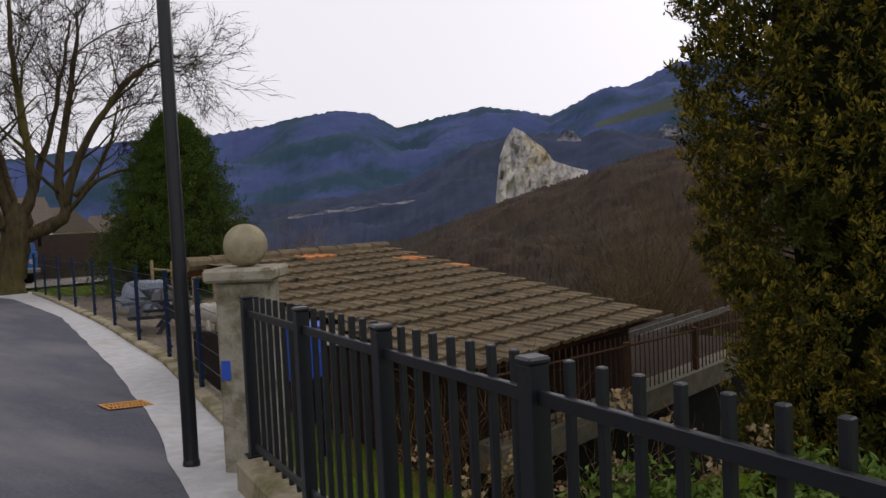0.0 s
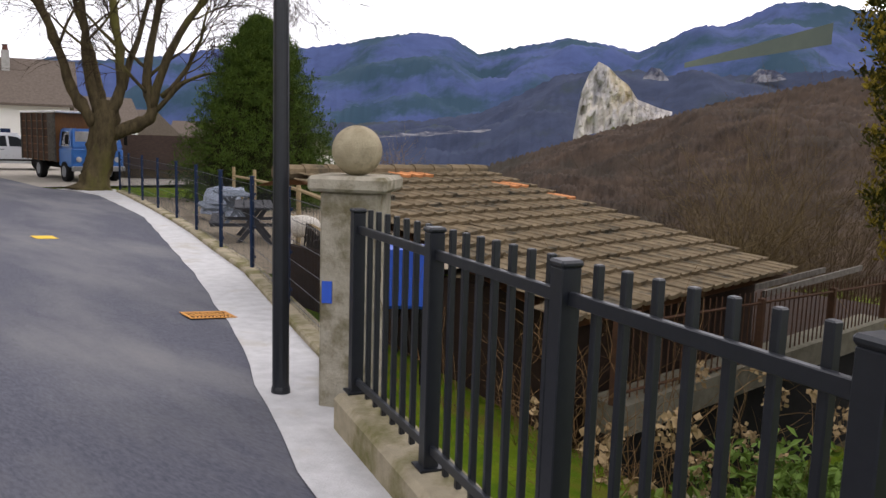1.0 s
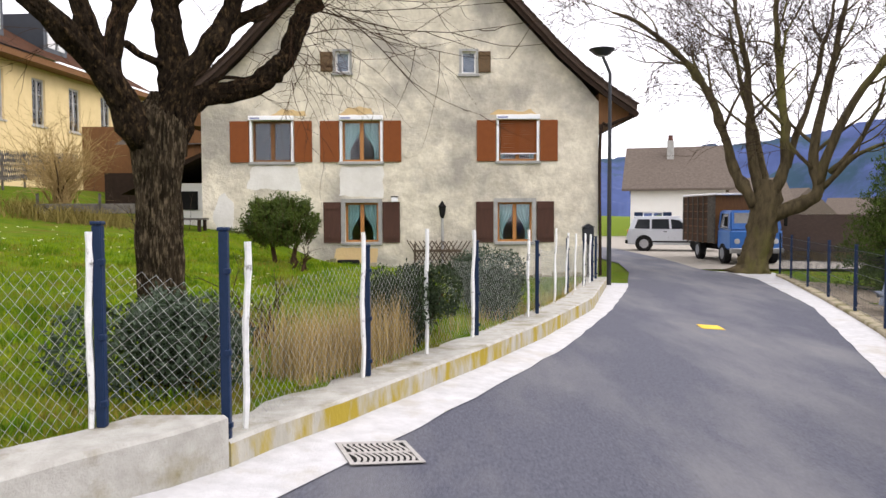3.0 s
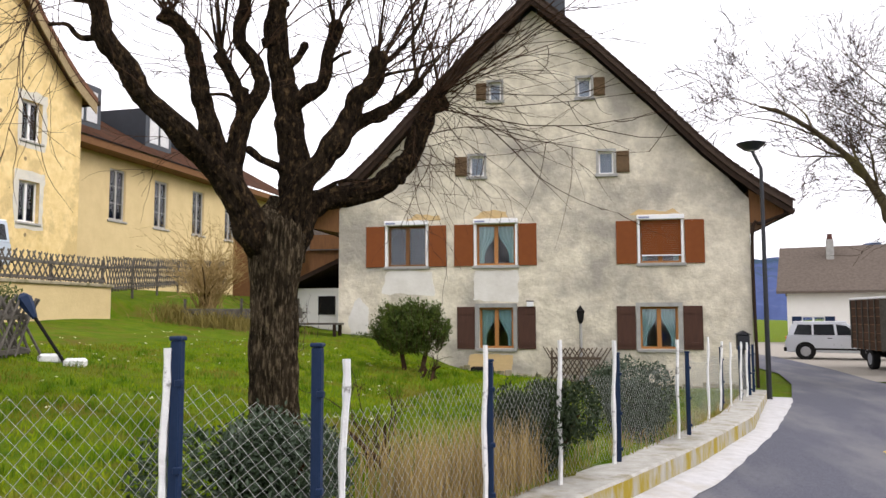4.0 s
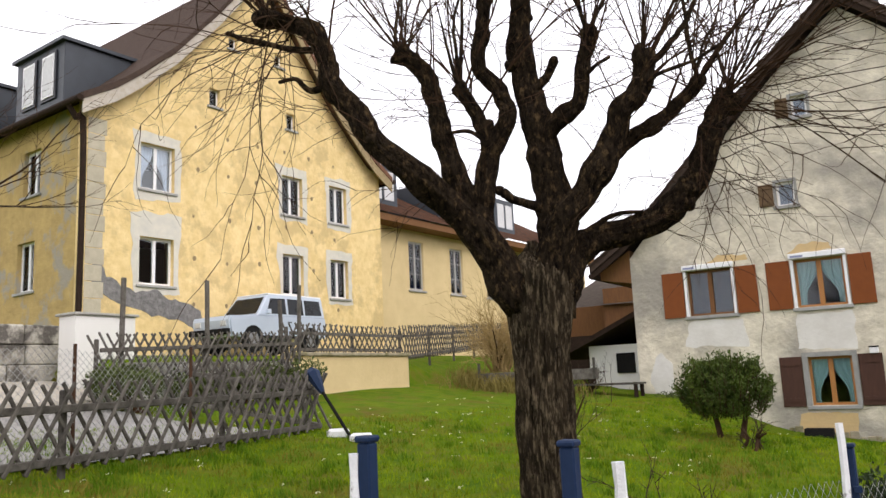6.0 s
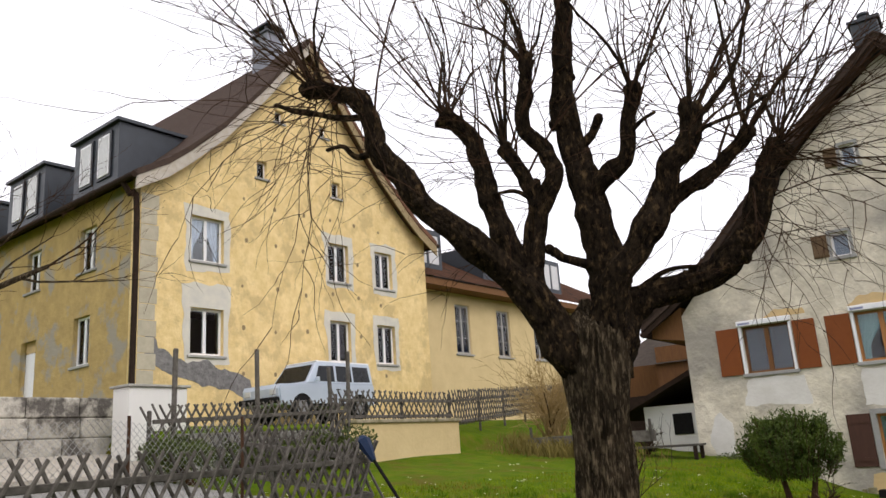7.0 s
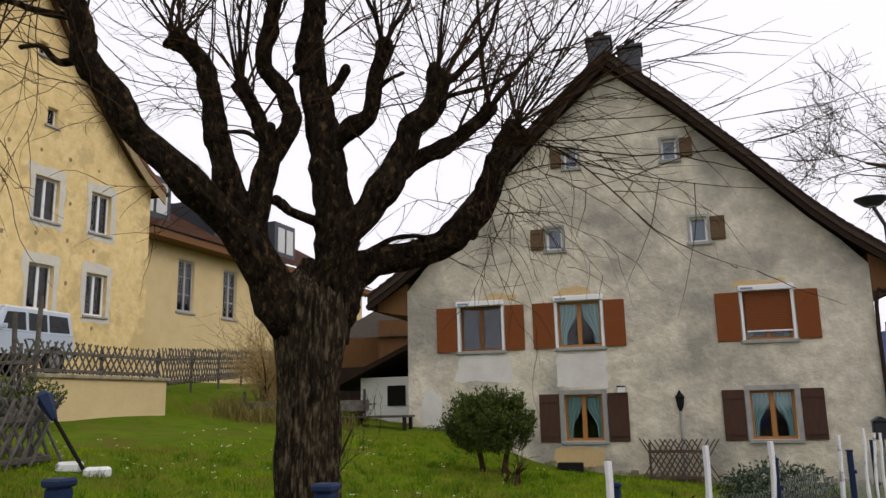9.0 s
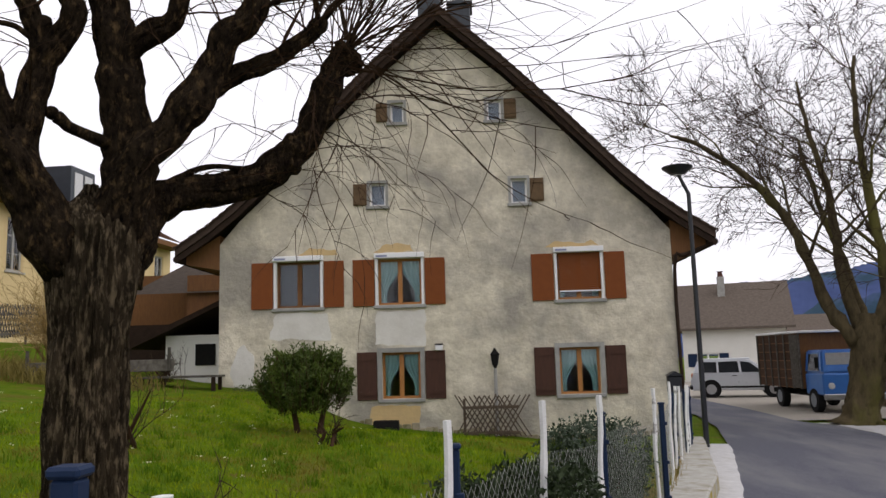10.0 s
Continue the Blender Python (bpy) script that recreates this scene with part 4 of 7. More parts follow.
for k in range(3):
    x = EX0 + 1.0 + 5.5 * k
    d0 = part("dormer", boxed(x, 0.6, 9.8, x + 2.2, 4.5, 11.9, EM, bevel=0.02), DARK_SHEET, ext, "dark box dormer")
    # both panes painted pale for the sky they would mirror
    part("pane", boxed(x + 0.3, 0.56, 10.2, x + 1.0, 0.598, 11.6, EM), LENS_AND_SKY_PANE, d0)
    part("pane", boxed(x + 1.2, 0.56, 10.2, x + 1.9, 0.598, 11.6, EM), LENS_AND_SKY_PANE, d0)

# ---- the white house across the yard ----
wh = thing("white_house", pose(14.1, 60.6, -0.6, 0, 0, -17), "small white house with a grey-brown tile roof", "house")
tagged(pierced("wall", [(0, 0), (6.6, 0), (6.6, 3.9), (0, 3.9)], [(0.9, 1.1, 2.3, 2.0)], 0.3, WHITE_WALL, pose(0, 0, 0), wh))
bm = bmesh.new()
prism(bm, [(0, 0), (7.4, 0), (7.4, 3.9), (3.7, 6.7), (0, 3.9)], 0.3, pose(0, 0.31, 0) @ pose(0, 0, 0, 0, 0, 90) @ Matrix.Translation((0, -0.3, 0)))
part("wall", bm, WHITE_WALL, wh)
part("wall", boxed(6.3, 0.31, 0, 6.6, 7.4, 4.2), WHITE_WALL, wh)
for s in (0, 1):
    bm = bmesh.new()
    a = [(-0.6, 3.55), (3.75, 6.85), (3.75, 7.0), (-0.6, 3.72)] if s == 0 else [(3.75, 6.85), (8.0, 3.55), (8.0, 3.72), (3.75, 7.0)]
    prism(bm, a, 7.8, pose(-0.6, 0, 0) @ pose(0, 0, 0, 0, 0, 90) @ Matrix.Scale(-1, 4, (0, 1, 0)))
    part("roof", bm, TILE_GREYBROWN, wh)
chw = part("chimney", boxed(2.5, 2.4, 5.6, 3.0, 3.0, 7.4), STONE_GREY, wh)
part("chimney_pot", lathe(bmesh.new(), [(0.2, 7.403), (0.16, 7.75), (0.24, 7.8)], 10, (2.75, 2.7)), material("dark_clay", (0.12, 0.06, 0.05), (0.1, 0.05, 0.04), 9, 0.8), chw)
wt = window_unit(n + 1, pose(14.1, 60.6, -0.6, 0, 0, -17) @ pose(0.9, 0, 1.1), 1.4, 0.9, "window with dark blue shutters in the white wall", WHITE_PAINT, None, deep=0.1)
shutter(wt, -0.62, 0, 0.6, 0.9, BLUE_POST)
shutter(wt, 1.42, 0, 0.6, 0.9, BLUE_POST)
part("shutter", boxed(-0.05, 1.2, 0.9, -0.004, 1.9, 2.0), BLUE_POST, wh)
part("shutter", boxed(-0.05, 1.2, 3.0, -0.004, 1.9, 4.0), BLUE_POST, wh)

# ---- garden wall and fence on the uphill side ----
POSTS_L = [(-2.5, 3.3), (-2.1, 4.45), (-1.68, 5.55), (-1.24, 6.64), (-0.68, 6.95), (-0.08, 8.82), (0.88, 11.24), (1.81, 13.51), (2.78, 17.09), (3.42, 19.0), (3.85, 20.4), (4.12, 21.4)]


def wall_top(y):
    return 0.44 if y < 6.9 else 0.25 - 0.026 * (y - 8.5)


low = thing("garden_wall", pose(0, 0, 0), "low old concrete garden wall with yellow lichen", "wall", kind="structure")
for a, b, mt, lab in ((-6, 6.88, CONCRETE_OLD, "taller grey concrete block at its end"), (6.9, 22.2, CONCRETE_LICHEN, "")):
    bm = bmesh.new()
    k = int((b - a) / 0.35) + 1
    rows_ = []
    for i in range(k + 1):
        y = a + (b - a) * i / k
        x = lerp_line(LEFT_WALL, y)
        x2 = x - 0.5
        t, z0 = wall_top(y), road_z(x, y) - 0.1
        rows_.append([bm.verts.new(q) for q in ((x + 0.012 * noise.noise(Vector((x, y, 0)) * 2), y, z0), (x + 0.012 * noise.noise(Vector((x, y, 5)) * 2), y, t - 0.02), (x - 0.025, y, t + 0.008 * noise.noise(Vector((x, y, 9)) * 3)), (x2, y, t), (x2, y, z0 - 0.1))])
    for r, s in zip(rows_, rows_[1:]):
        for c in range(4):
            bm.faces.new((r[c], s[c], s[c + 1], r[c + 1]))
    bm.faces.new(rows_[0])
    bm.faces.new(rows_[-1][::-1])
    length_ = part("wall_length", bm, mt, low, lab)
    length_.data.materials.append(CONCRETE_OLD)
    for f in length_.data.polygons:
        f.material_index = 1 if f.normal.z > 0.6 else 0

fence_l = thing("chain_link_fence", pose(0, 0, 0), "chain-link fence on dark blue steel posts and old white posts", "fence")


def steel_post(parent, x, y, z, h, mat=BLUE_POST, w=0.05, caps=True):
    bm = boxed(x - w / 2, y - w / 2, z, x + w / 2, y + w / 2, z + h, bevel=0.006)
    p = part("post", bm, mat, parent)
    part("cap", boxed(x - w / 2 - 0.006, y - w / 2 - 0.006, z + h + 0.001, x + w / 2 + 0.006, y + w / 2 + 0.006, z + h + 0.022, bevel=0.006), mat, p)
    for f in (0.12, 0.45, 0.82):
        bm = bmesh.new()
        box(bm, x + w / 2 - 0.02, y - w / 2 - 0.012, z + h * f - 0.016, x + w / 2 + 0.016, y - w / 2 + 0.02, z + h * f + 0.016, bevel=0.004)
        part("clamp", bm, mat, p)
    return p


for i, (x, y) in enumerate(POSTS_L):
    base = (wall_top(y) if y != 6.95 else 0.22) + 0.002
    steel_post(fence_l, x, y, base, (1.03 - 0.03 * (y > 12) if y > 7.2 else 1.05 if y < 6.9 else 1.23))
for i, ((x0, y0), (x1, y1)) in enumerate(zip(POSTS_L, POSTS_L[1:])):
    a, b = Vector((x0, y0, wall_top(y0 + 0.03))), Vector((x1, y1, wall_top(y1)))
    d = b - a
    h, pitch_ = 0.80, 0.072
    length = math.hypot(d.x, d.y)
    u = Vector((d.x / length, d.y / length, 0))
    out = Vector((-u.y, u.x, 0)) * 0.045
    zz = lambda s: a.z + (b.z - a.z) * s / length
    bm = bmesh.new()
    cnt = int(length / pitch_)
    rows_ = int(h / pitch_)
    for k in range(-rows_, cnt + 1):
        for sgn in (1, -1):
            pts = []
            for r in range(rows_ + 1):
                s = (k + (r if sgn > 0 else rows_ - r)) * pitch_
                if -0.01 <= s <= length + 0.01:
                    sag = 0.03 * math.sin(s * 2.4 + i) * (r / rows_)
                    pts.append(a + u * s + out * (1 + 0.12 * ((r + k) % 2)) + Vector((0, 0, zz(s) - a.z + 0.03 + r * pitch_ * 1.05 + sag)))
            if len(pts) > 1:
                tube(bm, pts, [0.0011] * len(pts), 3, cap=False)
    tagged(part("wire_mesh", bm, STEEL, fence_l, "galvanised diamond mesh" if i == 0 else ""), kind="stuff")
for x, y, hgt, lx in ((-2.14, 4.4, 1.0, 0.02), (-1.72, 5.5, 1.0, 0.02), (-1.29, 6.62, 1.02, 0.01), (-0.63, 7.16, 1.10, 0.03), (-0.11, 8.76, 1.15, 0.01), (0.36, 9.95, 1.18, 0.01), (0.83, 11.1, 1.17, 0.02), (1.64, 13.1, 1.17, 0.01), (2.31, 15.36, 1.20, 0.02), (2.70, 16.8, 1.12, 0.05), (3.05, 17.9, 1.10, 0.02), (3.40, 18.9, 1.1, 0.03), (3.72, 20.0, 1.08, 0.02)):
    pts = [Vector((x + lx * t_ + 0.006 * math.sin(t_ * 9), y, wall_top(y) + hgt * t_)) for t_ in [j / 14 for j in range(15)]]
    bm = tube(bmesh.new(), pts, [0.017 + 0.006 * random.random() for _ in pts], 5, rough=0.3)
    part("old_post", bm, WHITE_CHIPPED, fence_l, "old white-painted post, flaking")

# ---- lamps ----
def street_lamp(x, y, z, label, height=5.75):
    t = thing("street_lamp", pose(x, y, z), label, "street lamp")
    part("foot", lathe(bmesh.new(), [(0.064, 0), (0.064, 0.03), (0.058, 0.05)], 16), ANTHRACITE, t)
    bm = tube(bmesh.new(), [(0, 0, 0.03), (0, 0, 1.2), (0, 0, 1.25), (0, 0, height - 0.55), (-0.20, 0.0, height - 0.10)], [0.056, 0.056, 0.054, 0.042, 0.036], 16)
    part("pole", bm, ANTHRACITE, t)
    h = part("lamp_head", lathe(bmesh.new(), [(0.10, height - 0.14), (0.16, height - 0.12), (0.31, height), (0.32, height + 0.03), (0.20, height + 0.06), (0.02, height + 0.075)], 20, (-0.2, 0)), ANTHRACITE, t, "flat dark disc-shaped lamp head")
    part("diffuser", lathe(bmesh.new(), [(0.09, height - 0.152), (0.09, height - 0.142)], 14, (-0.2, 0)), LENS_AND_SKY_PANE, h)
    return t


street_lamp(4.54, 21.89, road_z(4.54, 21.9) - 0.01, "dark street lamp at the corner of the garden wall")
street_lamp(3.12, 5.25, road_z(3.12, 5.25) + 0.005, "dark steel street lamp standing in the concrete gutter")

# ---- stone pillar with its ball ----
pil = thing("gate_pillar", pose(3.425, 4.85, 0, 0, 0, -53), "weathered concrete pillar with a stone ball on its cap", "pillar")
PZ = road_z(3.1, 4.7) - 0.06
bm = boxed(-0.185, -0.185, PZ, 0.185, 0.185, 1.2, bevel=0.015)
PILLAR = material("stained_pillar_concrete", (0.40, 0.365, 0.29), (0.25, 0.23, 0.175), 7, 0.92, bump=0.012, bump_scale=30, stain=(0.15, 0.13, 0.075), stain_scale=3.5, stain_at=(0.50, 0.66), detail=11)
part("shaft", bm, PILLAR, pil)
bm = boxed(-0.25, -0.25, 1.203, 0.25, 0.25, 1.30, bevel=0.02)
part("capstone", bm, PILLAR, pil, "pale chipped cap stone")
bm = bmesh.new()
bmesh.ops.create_uvsphere(bm, u_segments=28, v_segments=18, radius=0.160)
for v in bm.verts:
    v.co *= 1 + 0.012 * noise.noise(v.co * 9)
bmesh.ops.translate(bm, vec=(0, 0, 1.30 + 0.154), verts=bm.verts)
part("ball", bm, material("lichened_stone_ball", (0.40, 0.35, 0.24), (0.27, 0.23, 0.15), 9, 0.9, bump=0.006, bump_scale=40, stain=(0.16, 0.14, 0.09), stain_scale=5), pil, smooth=True)
part("plaque", boxed(-0.165, -0.195, 0.50, -0.10, -0.187, 0.64), BLUE_PLASTIC, pil, "small blue enamel plate")

# ---- railings on the downhill side ----
RP = [(1.05, -0.90), (1.90, 1.33), (2.29, 2.35), (2.69, 3.36), (3.10, 4.42)]
plinth = thing("railing_plinth", pose(0, 0, 0), "low weathered stone plinth under the railings", "wall", kind="structure")
bm = bmesh.new()
for (x0, y0), (x1, y1) in zip([(0.75, -1.7)] + RP, RP):
    d = Vector((x1 - x0, y1 - y0, 0)).normalized()
    s = Vector((d.y, -d.x, 0))
    a, b = Vector((x0, y0, 0)), Vector((x1, y1, 0))
    za, zb = road_z(x0, y0), road_z(x1, y1)
    v = []
    for p, z in ((a, za), (b, zb)):
        v.append([bm.verts.new(q) for q in (p - s * 0.13 + Vector((0, 0, z - 0.1)), p - s * 0.13 + Vector((0, 0, 0.02)), p - s * 0.10 + Vector((0, 0, 0.05)), p + s * 0.14 + Vector((0, 0, 0.05)), p + s * 0.14 + Vector((0, 0, -1.9)))])
    for c in range(4):
        bm.faces.new((v[0][c], v[1][c], v[1][c + 1], v[0][c + 1]))
part("wall_length", bm, KERB_STONE, plinth)
rail = thing("iron_railing", pose(0, 0, 0), "anthracite steel railing with square bars on a low plinth", "railing")


def rail_dip(y):
    """The railing falls gently along the lane."""
    return -0.022 * (y - 1.33)


bar_me = finish(boxed(-0.014, -0.014, 0, 0.014, 0.014, 1.105, bevel=0.004), "bar", ANTHRACITE)
for i, (x, y) in enumerate(RP):
    rot = pose(x, y, 0, 0, 0, -21.5)
    p = part("post", boxed(-0.036, -0.036, 0.05, 0.036, 0.036, 1.18 + rail_dip(y), rot, bevel=0.004), ANTHRACITE, rail)
    part("cap", boxed(-0.042, -0.042, 1.181 + rail_dip(y), 0.042, 0.042, 1.205 + rail_dip(y), rot, bevel=0.008), ANTHRACITE, p)
    part("base_plate", boxed(-0.06, -0.06, 0.051, 0.06, 0.06, 0.061, rot), ANTHRACITE, p)
for (x0, y0), (x1, y1) in zip(RP, RP[1:]):
    a, b = Vector((x0, y0, 0)), Vector((x1, y1, 0))
    ang = math.degrees(math.atan2(y1 - y0, x1 - x0))
    L = (b - a).length
    m_ = pose(x0, y0, 0, 0, 0, ang)
    fall = Matrix.Identity(4)
    fall[2][0] = (rail_dip(y1) - rail_dip(y0)) / L
    for z in (0.19, 1.085):
        part("rail", boxed(0.037, -0.012, z - 0.022, L - 0.037, 0.012, z + 0.022, m_ @ Matrix.Translation((0, 0, rail_dip(y0))) @ fall, bevel=0.003), ANTHRACITE, rail)
    bays = round(L / 0.1365)
    for k in range(1, bays):
        q = m_ @ Vector((L * k / bays, -0.028, 0.10))
        shared("bar", bar_me, rail, pose(q.x, q.y, 0.10 + rail_dip(q.y), 0, 0, ang))

# ---- mesh fence further down ----
POSTS_R = [(4.05, 5.9), (4.89, 7.87), (5.87, 10.22), (6.56, 12.33), (7.41, 14.82), (8.13, 17.13), (8.88, 19.7), (9.58, 22.2), (10.3, 24.8), (10.75, 26.6)]
fence_r = thing("wire_fence", pose(0, 0, 0), "dark blue post fence with wide rectangular wire mesh", "fence")
bm = bmesh.new()
for (x0, y0), (x1, y1) in zip([(3.35, 4.9)] + POSTS_R, POSTS_R):
    d = Vector((x1 - x0, y1 - y0, 0)).normalized()
    s = Vector((d.y, -d.x, 0)) * 0.12
    v = []
    for x, y in ((x0, y0), (x1, y1)):
        p, z = Vector((x, y, 0)), road_z(x, y)
        v.append([bm.verts.new(p + s * k + Vector((0, 0, q))) for k, q in ((-1, z - 0.1), (-1, z + 0.05), (-0.85, z + 0.07), (1, z + 0.07), (1, z - 0.8))])
    for c in range(4):
        bm.faces.new((v[0][c], v[1][c], v[1][c + 1], v[0][c + 1]))
tagged(part("kerb", bm, KERB_STONE), "weathered stone kerb under the wire fence", "kerb", kind="structure")
for i, (x, y) in enumerate(POSTS_R):
    steel_post(fence_r, x, y, road_z(x, y) + 0.072, 1.22)
for i, ((x0, y0), (x1, y1)) in enumerate(zip([(3.42, 4.95)] + POSTS_R, POSTS_R)):
    a, b = Vector((x0, y0, road_z(x0, y0) + 0.1)), Vector((x1, y1, road_z(x1, y1) + 0.1))
    bm = bmesh.new()
    for k in range(6):
        z = Vector((0, 0, 0.05 + k * 0.21))
        tube(bm, [a + z, b + z], [0.004, 0.004], 4, cap=False)
    m_ = int((b - a).length / 0.06)
    for k in range(m_ + 1):
        p = a.lerp(b, k / m_)
        tube(bm, [p, p + Vector((0, 0, 1.12))], [0.0018, 0.0018], 3, cap=False)
    tagged(part("wire_mesh", bm, ANTHRACITE, fence_r), kind="stuff")

# ---- road ironwork and marks ----
def grate(x, y, turn, mat, label, w=0.62, d=0.36):
    t = thing("drain_grate", pose(x, y, road_z(x, y) + 0.012, 0, 4.75, 0) @ pose(0, 0, 0, 0, 0, turn), label, "drain grate")
    # black plate laid on the road, painted as the shade in the drain
    part("pit", boxed(-w / 2, -d / 2, -0.003, w / 2, d / 2, -0.001), BLACK, t)
    bm = bmesh.new()
    for q in ((-w / 2, -d / 2, w / 2, -d / 2 + 0.03), (-w / 2, d / 2 - 0.03, w / 2, d / 2), (-w / 2, -d / 2 + 0.03, -w / 2 + 0.03, d / 2 - 0.03), (w / 2 - 0.03, -d / 2 + 0.03, w / 2, d / 2 - 0.03), (-w / 2 + 0.03, -0.012, w / 2 - 0.03, 0.012)):
        box(bm, q[0], q[1], 0, q[2], q[3], 0.005)
    part("frame", bm, mat, t)
    for k in range(10):
        xx = -w / 2 + 0.06 + k * (w - 0.12) / 9
        bm = bmesh.new()
        for s in (-1, 1):
            v = [bm.verts.new((xx + e + 0.016 * math.sin(j * 1.2 + s), s * (0.015 + j * (d / 2 - 0.045) / 4), 0.004)) for e in (-0.011, 0.011) for j in range(5)]
            for j in range(4):
                bm.faces.new((v[j], v[j + 1], v[j + 6], v[j + 5]))
        part("slat", bm, mat, t)
    return t


grate(3.98, 7.87, -8, GRATE_RUST, "rust-orange cast iron drain grate in the road edge", 0.46, 0.34)
grate(0.14, 7.35, 20, GRATE_GREY, "worn steel drain grate beside the gutter", 0.46, 0.42)
mark = part("road_mark", boxed(-0.17, -0.22, 0.001, 0.17, 0.22, 0.005, pose(4.72, 14.95, road_z(4.72, 15) + 0.004, 0, 3, -4)), YELLOW_MARK)
tagged(mark, "short yellow paint mark on the asphalt", "road mark", kind="structure")
cover = thing("manhole_cover", pose(0.72, 3.35, road_z(0.72, 3.35) + 0.002, 0, 4.7, 0), "round cast iron manhole cover set in the asphalt", "manhole cover")
part("ring", lathe(bmesh.new(), [(0.36, 0), (0.36, 0.006), (0.32, 0.008), (0.32, 0.001)], 36), GRATE_GREY, cover)
bm = lathe(bmesh.new(), [(0.31, 0.0), (0.31, 0.006)], 36)
for r in (0.08, 0.15, 0.22, 0.28):
    for k in range(int(r * 60)):
        a = 2 * math.pi * k / int(r * 60)
        box(bm, r * math.cos(a) - 0.018, r * math.sin(a) - 0.018, 0.0061, r * math.cos(a) + 0.018, r * math.sin(a) + 0.018, 0.011)
part("lid", bm, material("worn_iron", (0.16, 0.15, 0.14), (0.11, 0.1, 0.1), 20, 0.6, metal=0.3), cover)

# ---- trees and shrubs ----
def leaf_mesh(name, pts, size, mat, parent, aspect=0.5, spread=1.0, rise=None, label=""):
    """Many small folded leaves at pts; rise: the mean way in which they point, or None."""
    n_ = len(pts)
    p = np.array(pts, dtype=float)
    d = np.random.normal(size=(n_, 3))
    d /= np.linalg.norm(d, axis=1)[:, None]
    if rise is not None:
        d = d * spread + np.array(rise, dtype=float)
        d /= np.linalg.norm(d, axis=1)[:, None]
    s = np.cross(d, np.random.normal(size=(n_, 3)))
    s /= np.linalg.norm(s, axis=1)[:, None]
    up = np.cross(d, s)
    L = size * np.random.uniform(0.6, 1.4, (n_, 1))
    v = np.stack([p, p + d * L * 0.5 + s * L * aspect * 0.5 + up * L * 0.08, p + d * L, p + d * L * 0.5 - s * L * aspect * 0.5 + up * L * 0.08], 1).reshape(-1, 3)
    i = np.arange(n_) * 4
    me = bpy.data.meshes.new(name)
    me.from_pydata(v.tolist(), [], np.stack([i, i + 1, i + 2, i + 3], 1).tolist())
    me.materials.append(mat)
    ob = new(name, me)
    ob.parent = parent
    return tagged(ob, label, kind="stuff")


def twig(bm, p, d, length, r, segs=5, droop=0.0, wander=0.12, forks=0, n=3):
    """A thin shoot with side shoots."""
    pts, q, d = [Vector(p)], Vector(p), Vector(d).normalized()
    for k in range(segs):
        d = (d + Vector((random.gauss(0, wander), random.gauss(0, wander), random.gauss(0, wander) - droop))).normalized()
        q = q + d * length / segs
        pts.append(q.copy())
        if forks and k > 0 and random.random() < 0.75:
            side = (d + Vector((random.gauss(0, 0.6), random.gauss(0, 0.6), random.gauss(0.05, 0.5)))).normalized()
            twig(bm, q, side, length * random.uniform(0.3, 0.6), r * 0.6, max(3, segs - 1), droop, wander, forks - 1)
    tube(bm, pts, [r * (1 - 0.75 * k / segs) for k in range(segs + 1)], n, cap=False)
    return pts


def branching(bm, bt, p, d, length, r, depth, lift, spread_, kids=4, thin=0.004):
    """A limb that divides again and again; thin wood goes to bt."""
    segs = 6
    pts, q, d = [Vector(p)], Vector(p), Vector(d).normalized()
    for k in range(segs):
        d = (d + Vector((random.gauss(0, 0.14), random.gauss(0, 0.14), random.gauss(0, 0.12) + lift))).normalized()
        q = q + d * length / segs
        pts.append(q.copy())
    radii = [r * (1 - 0.55 * k / segs) for k in range(segs + 1)]
    tube(bm if r > 0.02 else bt, pts, radii, 8 if r > 0.05 else 4 if r > 0.012 else 3, cap=r > 0.05, rough=0.25 if r > 0.05 else 0)
    if depth:
        for k in range(kids):
            i = random.randint(2, segs)
            t = (pts[i] - pts[i - 1]).normalized()
            side = t.orthogonal().normalized()
            side.rotate(Matrix.Rotation(random.uniform(0, 6.28), 3, t))
            nd = (t + side * random.uniform(0.4, 1.0) * spread_).normalized()
            branching(bm, bt, pts[i], nd, length * random.uniform(0.5, 0.75), max(thin, radii[i] * random.uniform(0.4, 0.6)), depth - 1, lift, spread_, kids, thin)


random.seed(11)
# the pollarded tree in the garden
tree = thing("pollarded_tree", pose(0, 0, 0), "old pollarded tree with furrowed bark and bare shoots in the lawn", "tree")
tp = smooth_path([(-2.02, 9.72, 0.28), (-2.04, 9.72, 0.60), (-2.07, 9.76, 1.2), (-2.08, 9.79, 1.8), (-2.09, 9.80, 2.3), (-2.11, 9.80, 2.66)], 5)
tp = smooth_path(tp, 5)


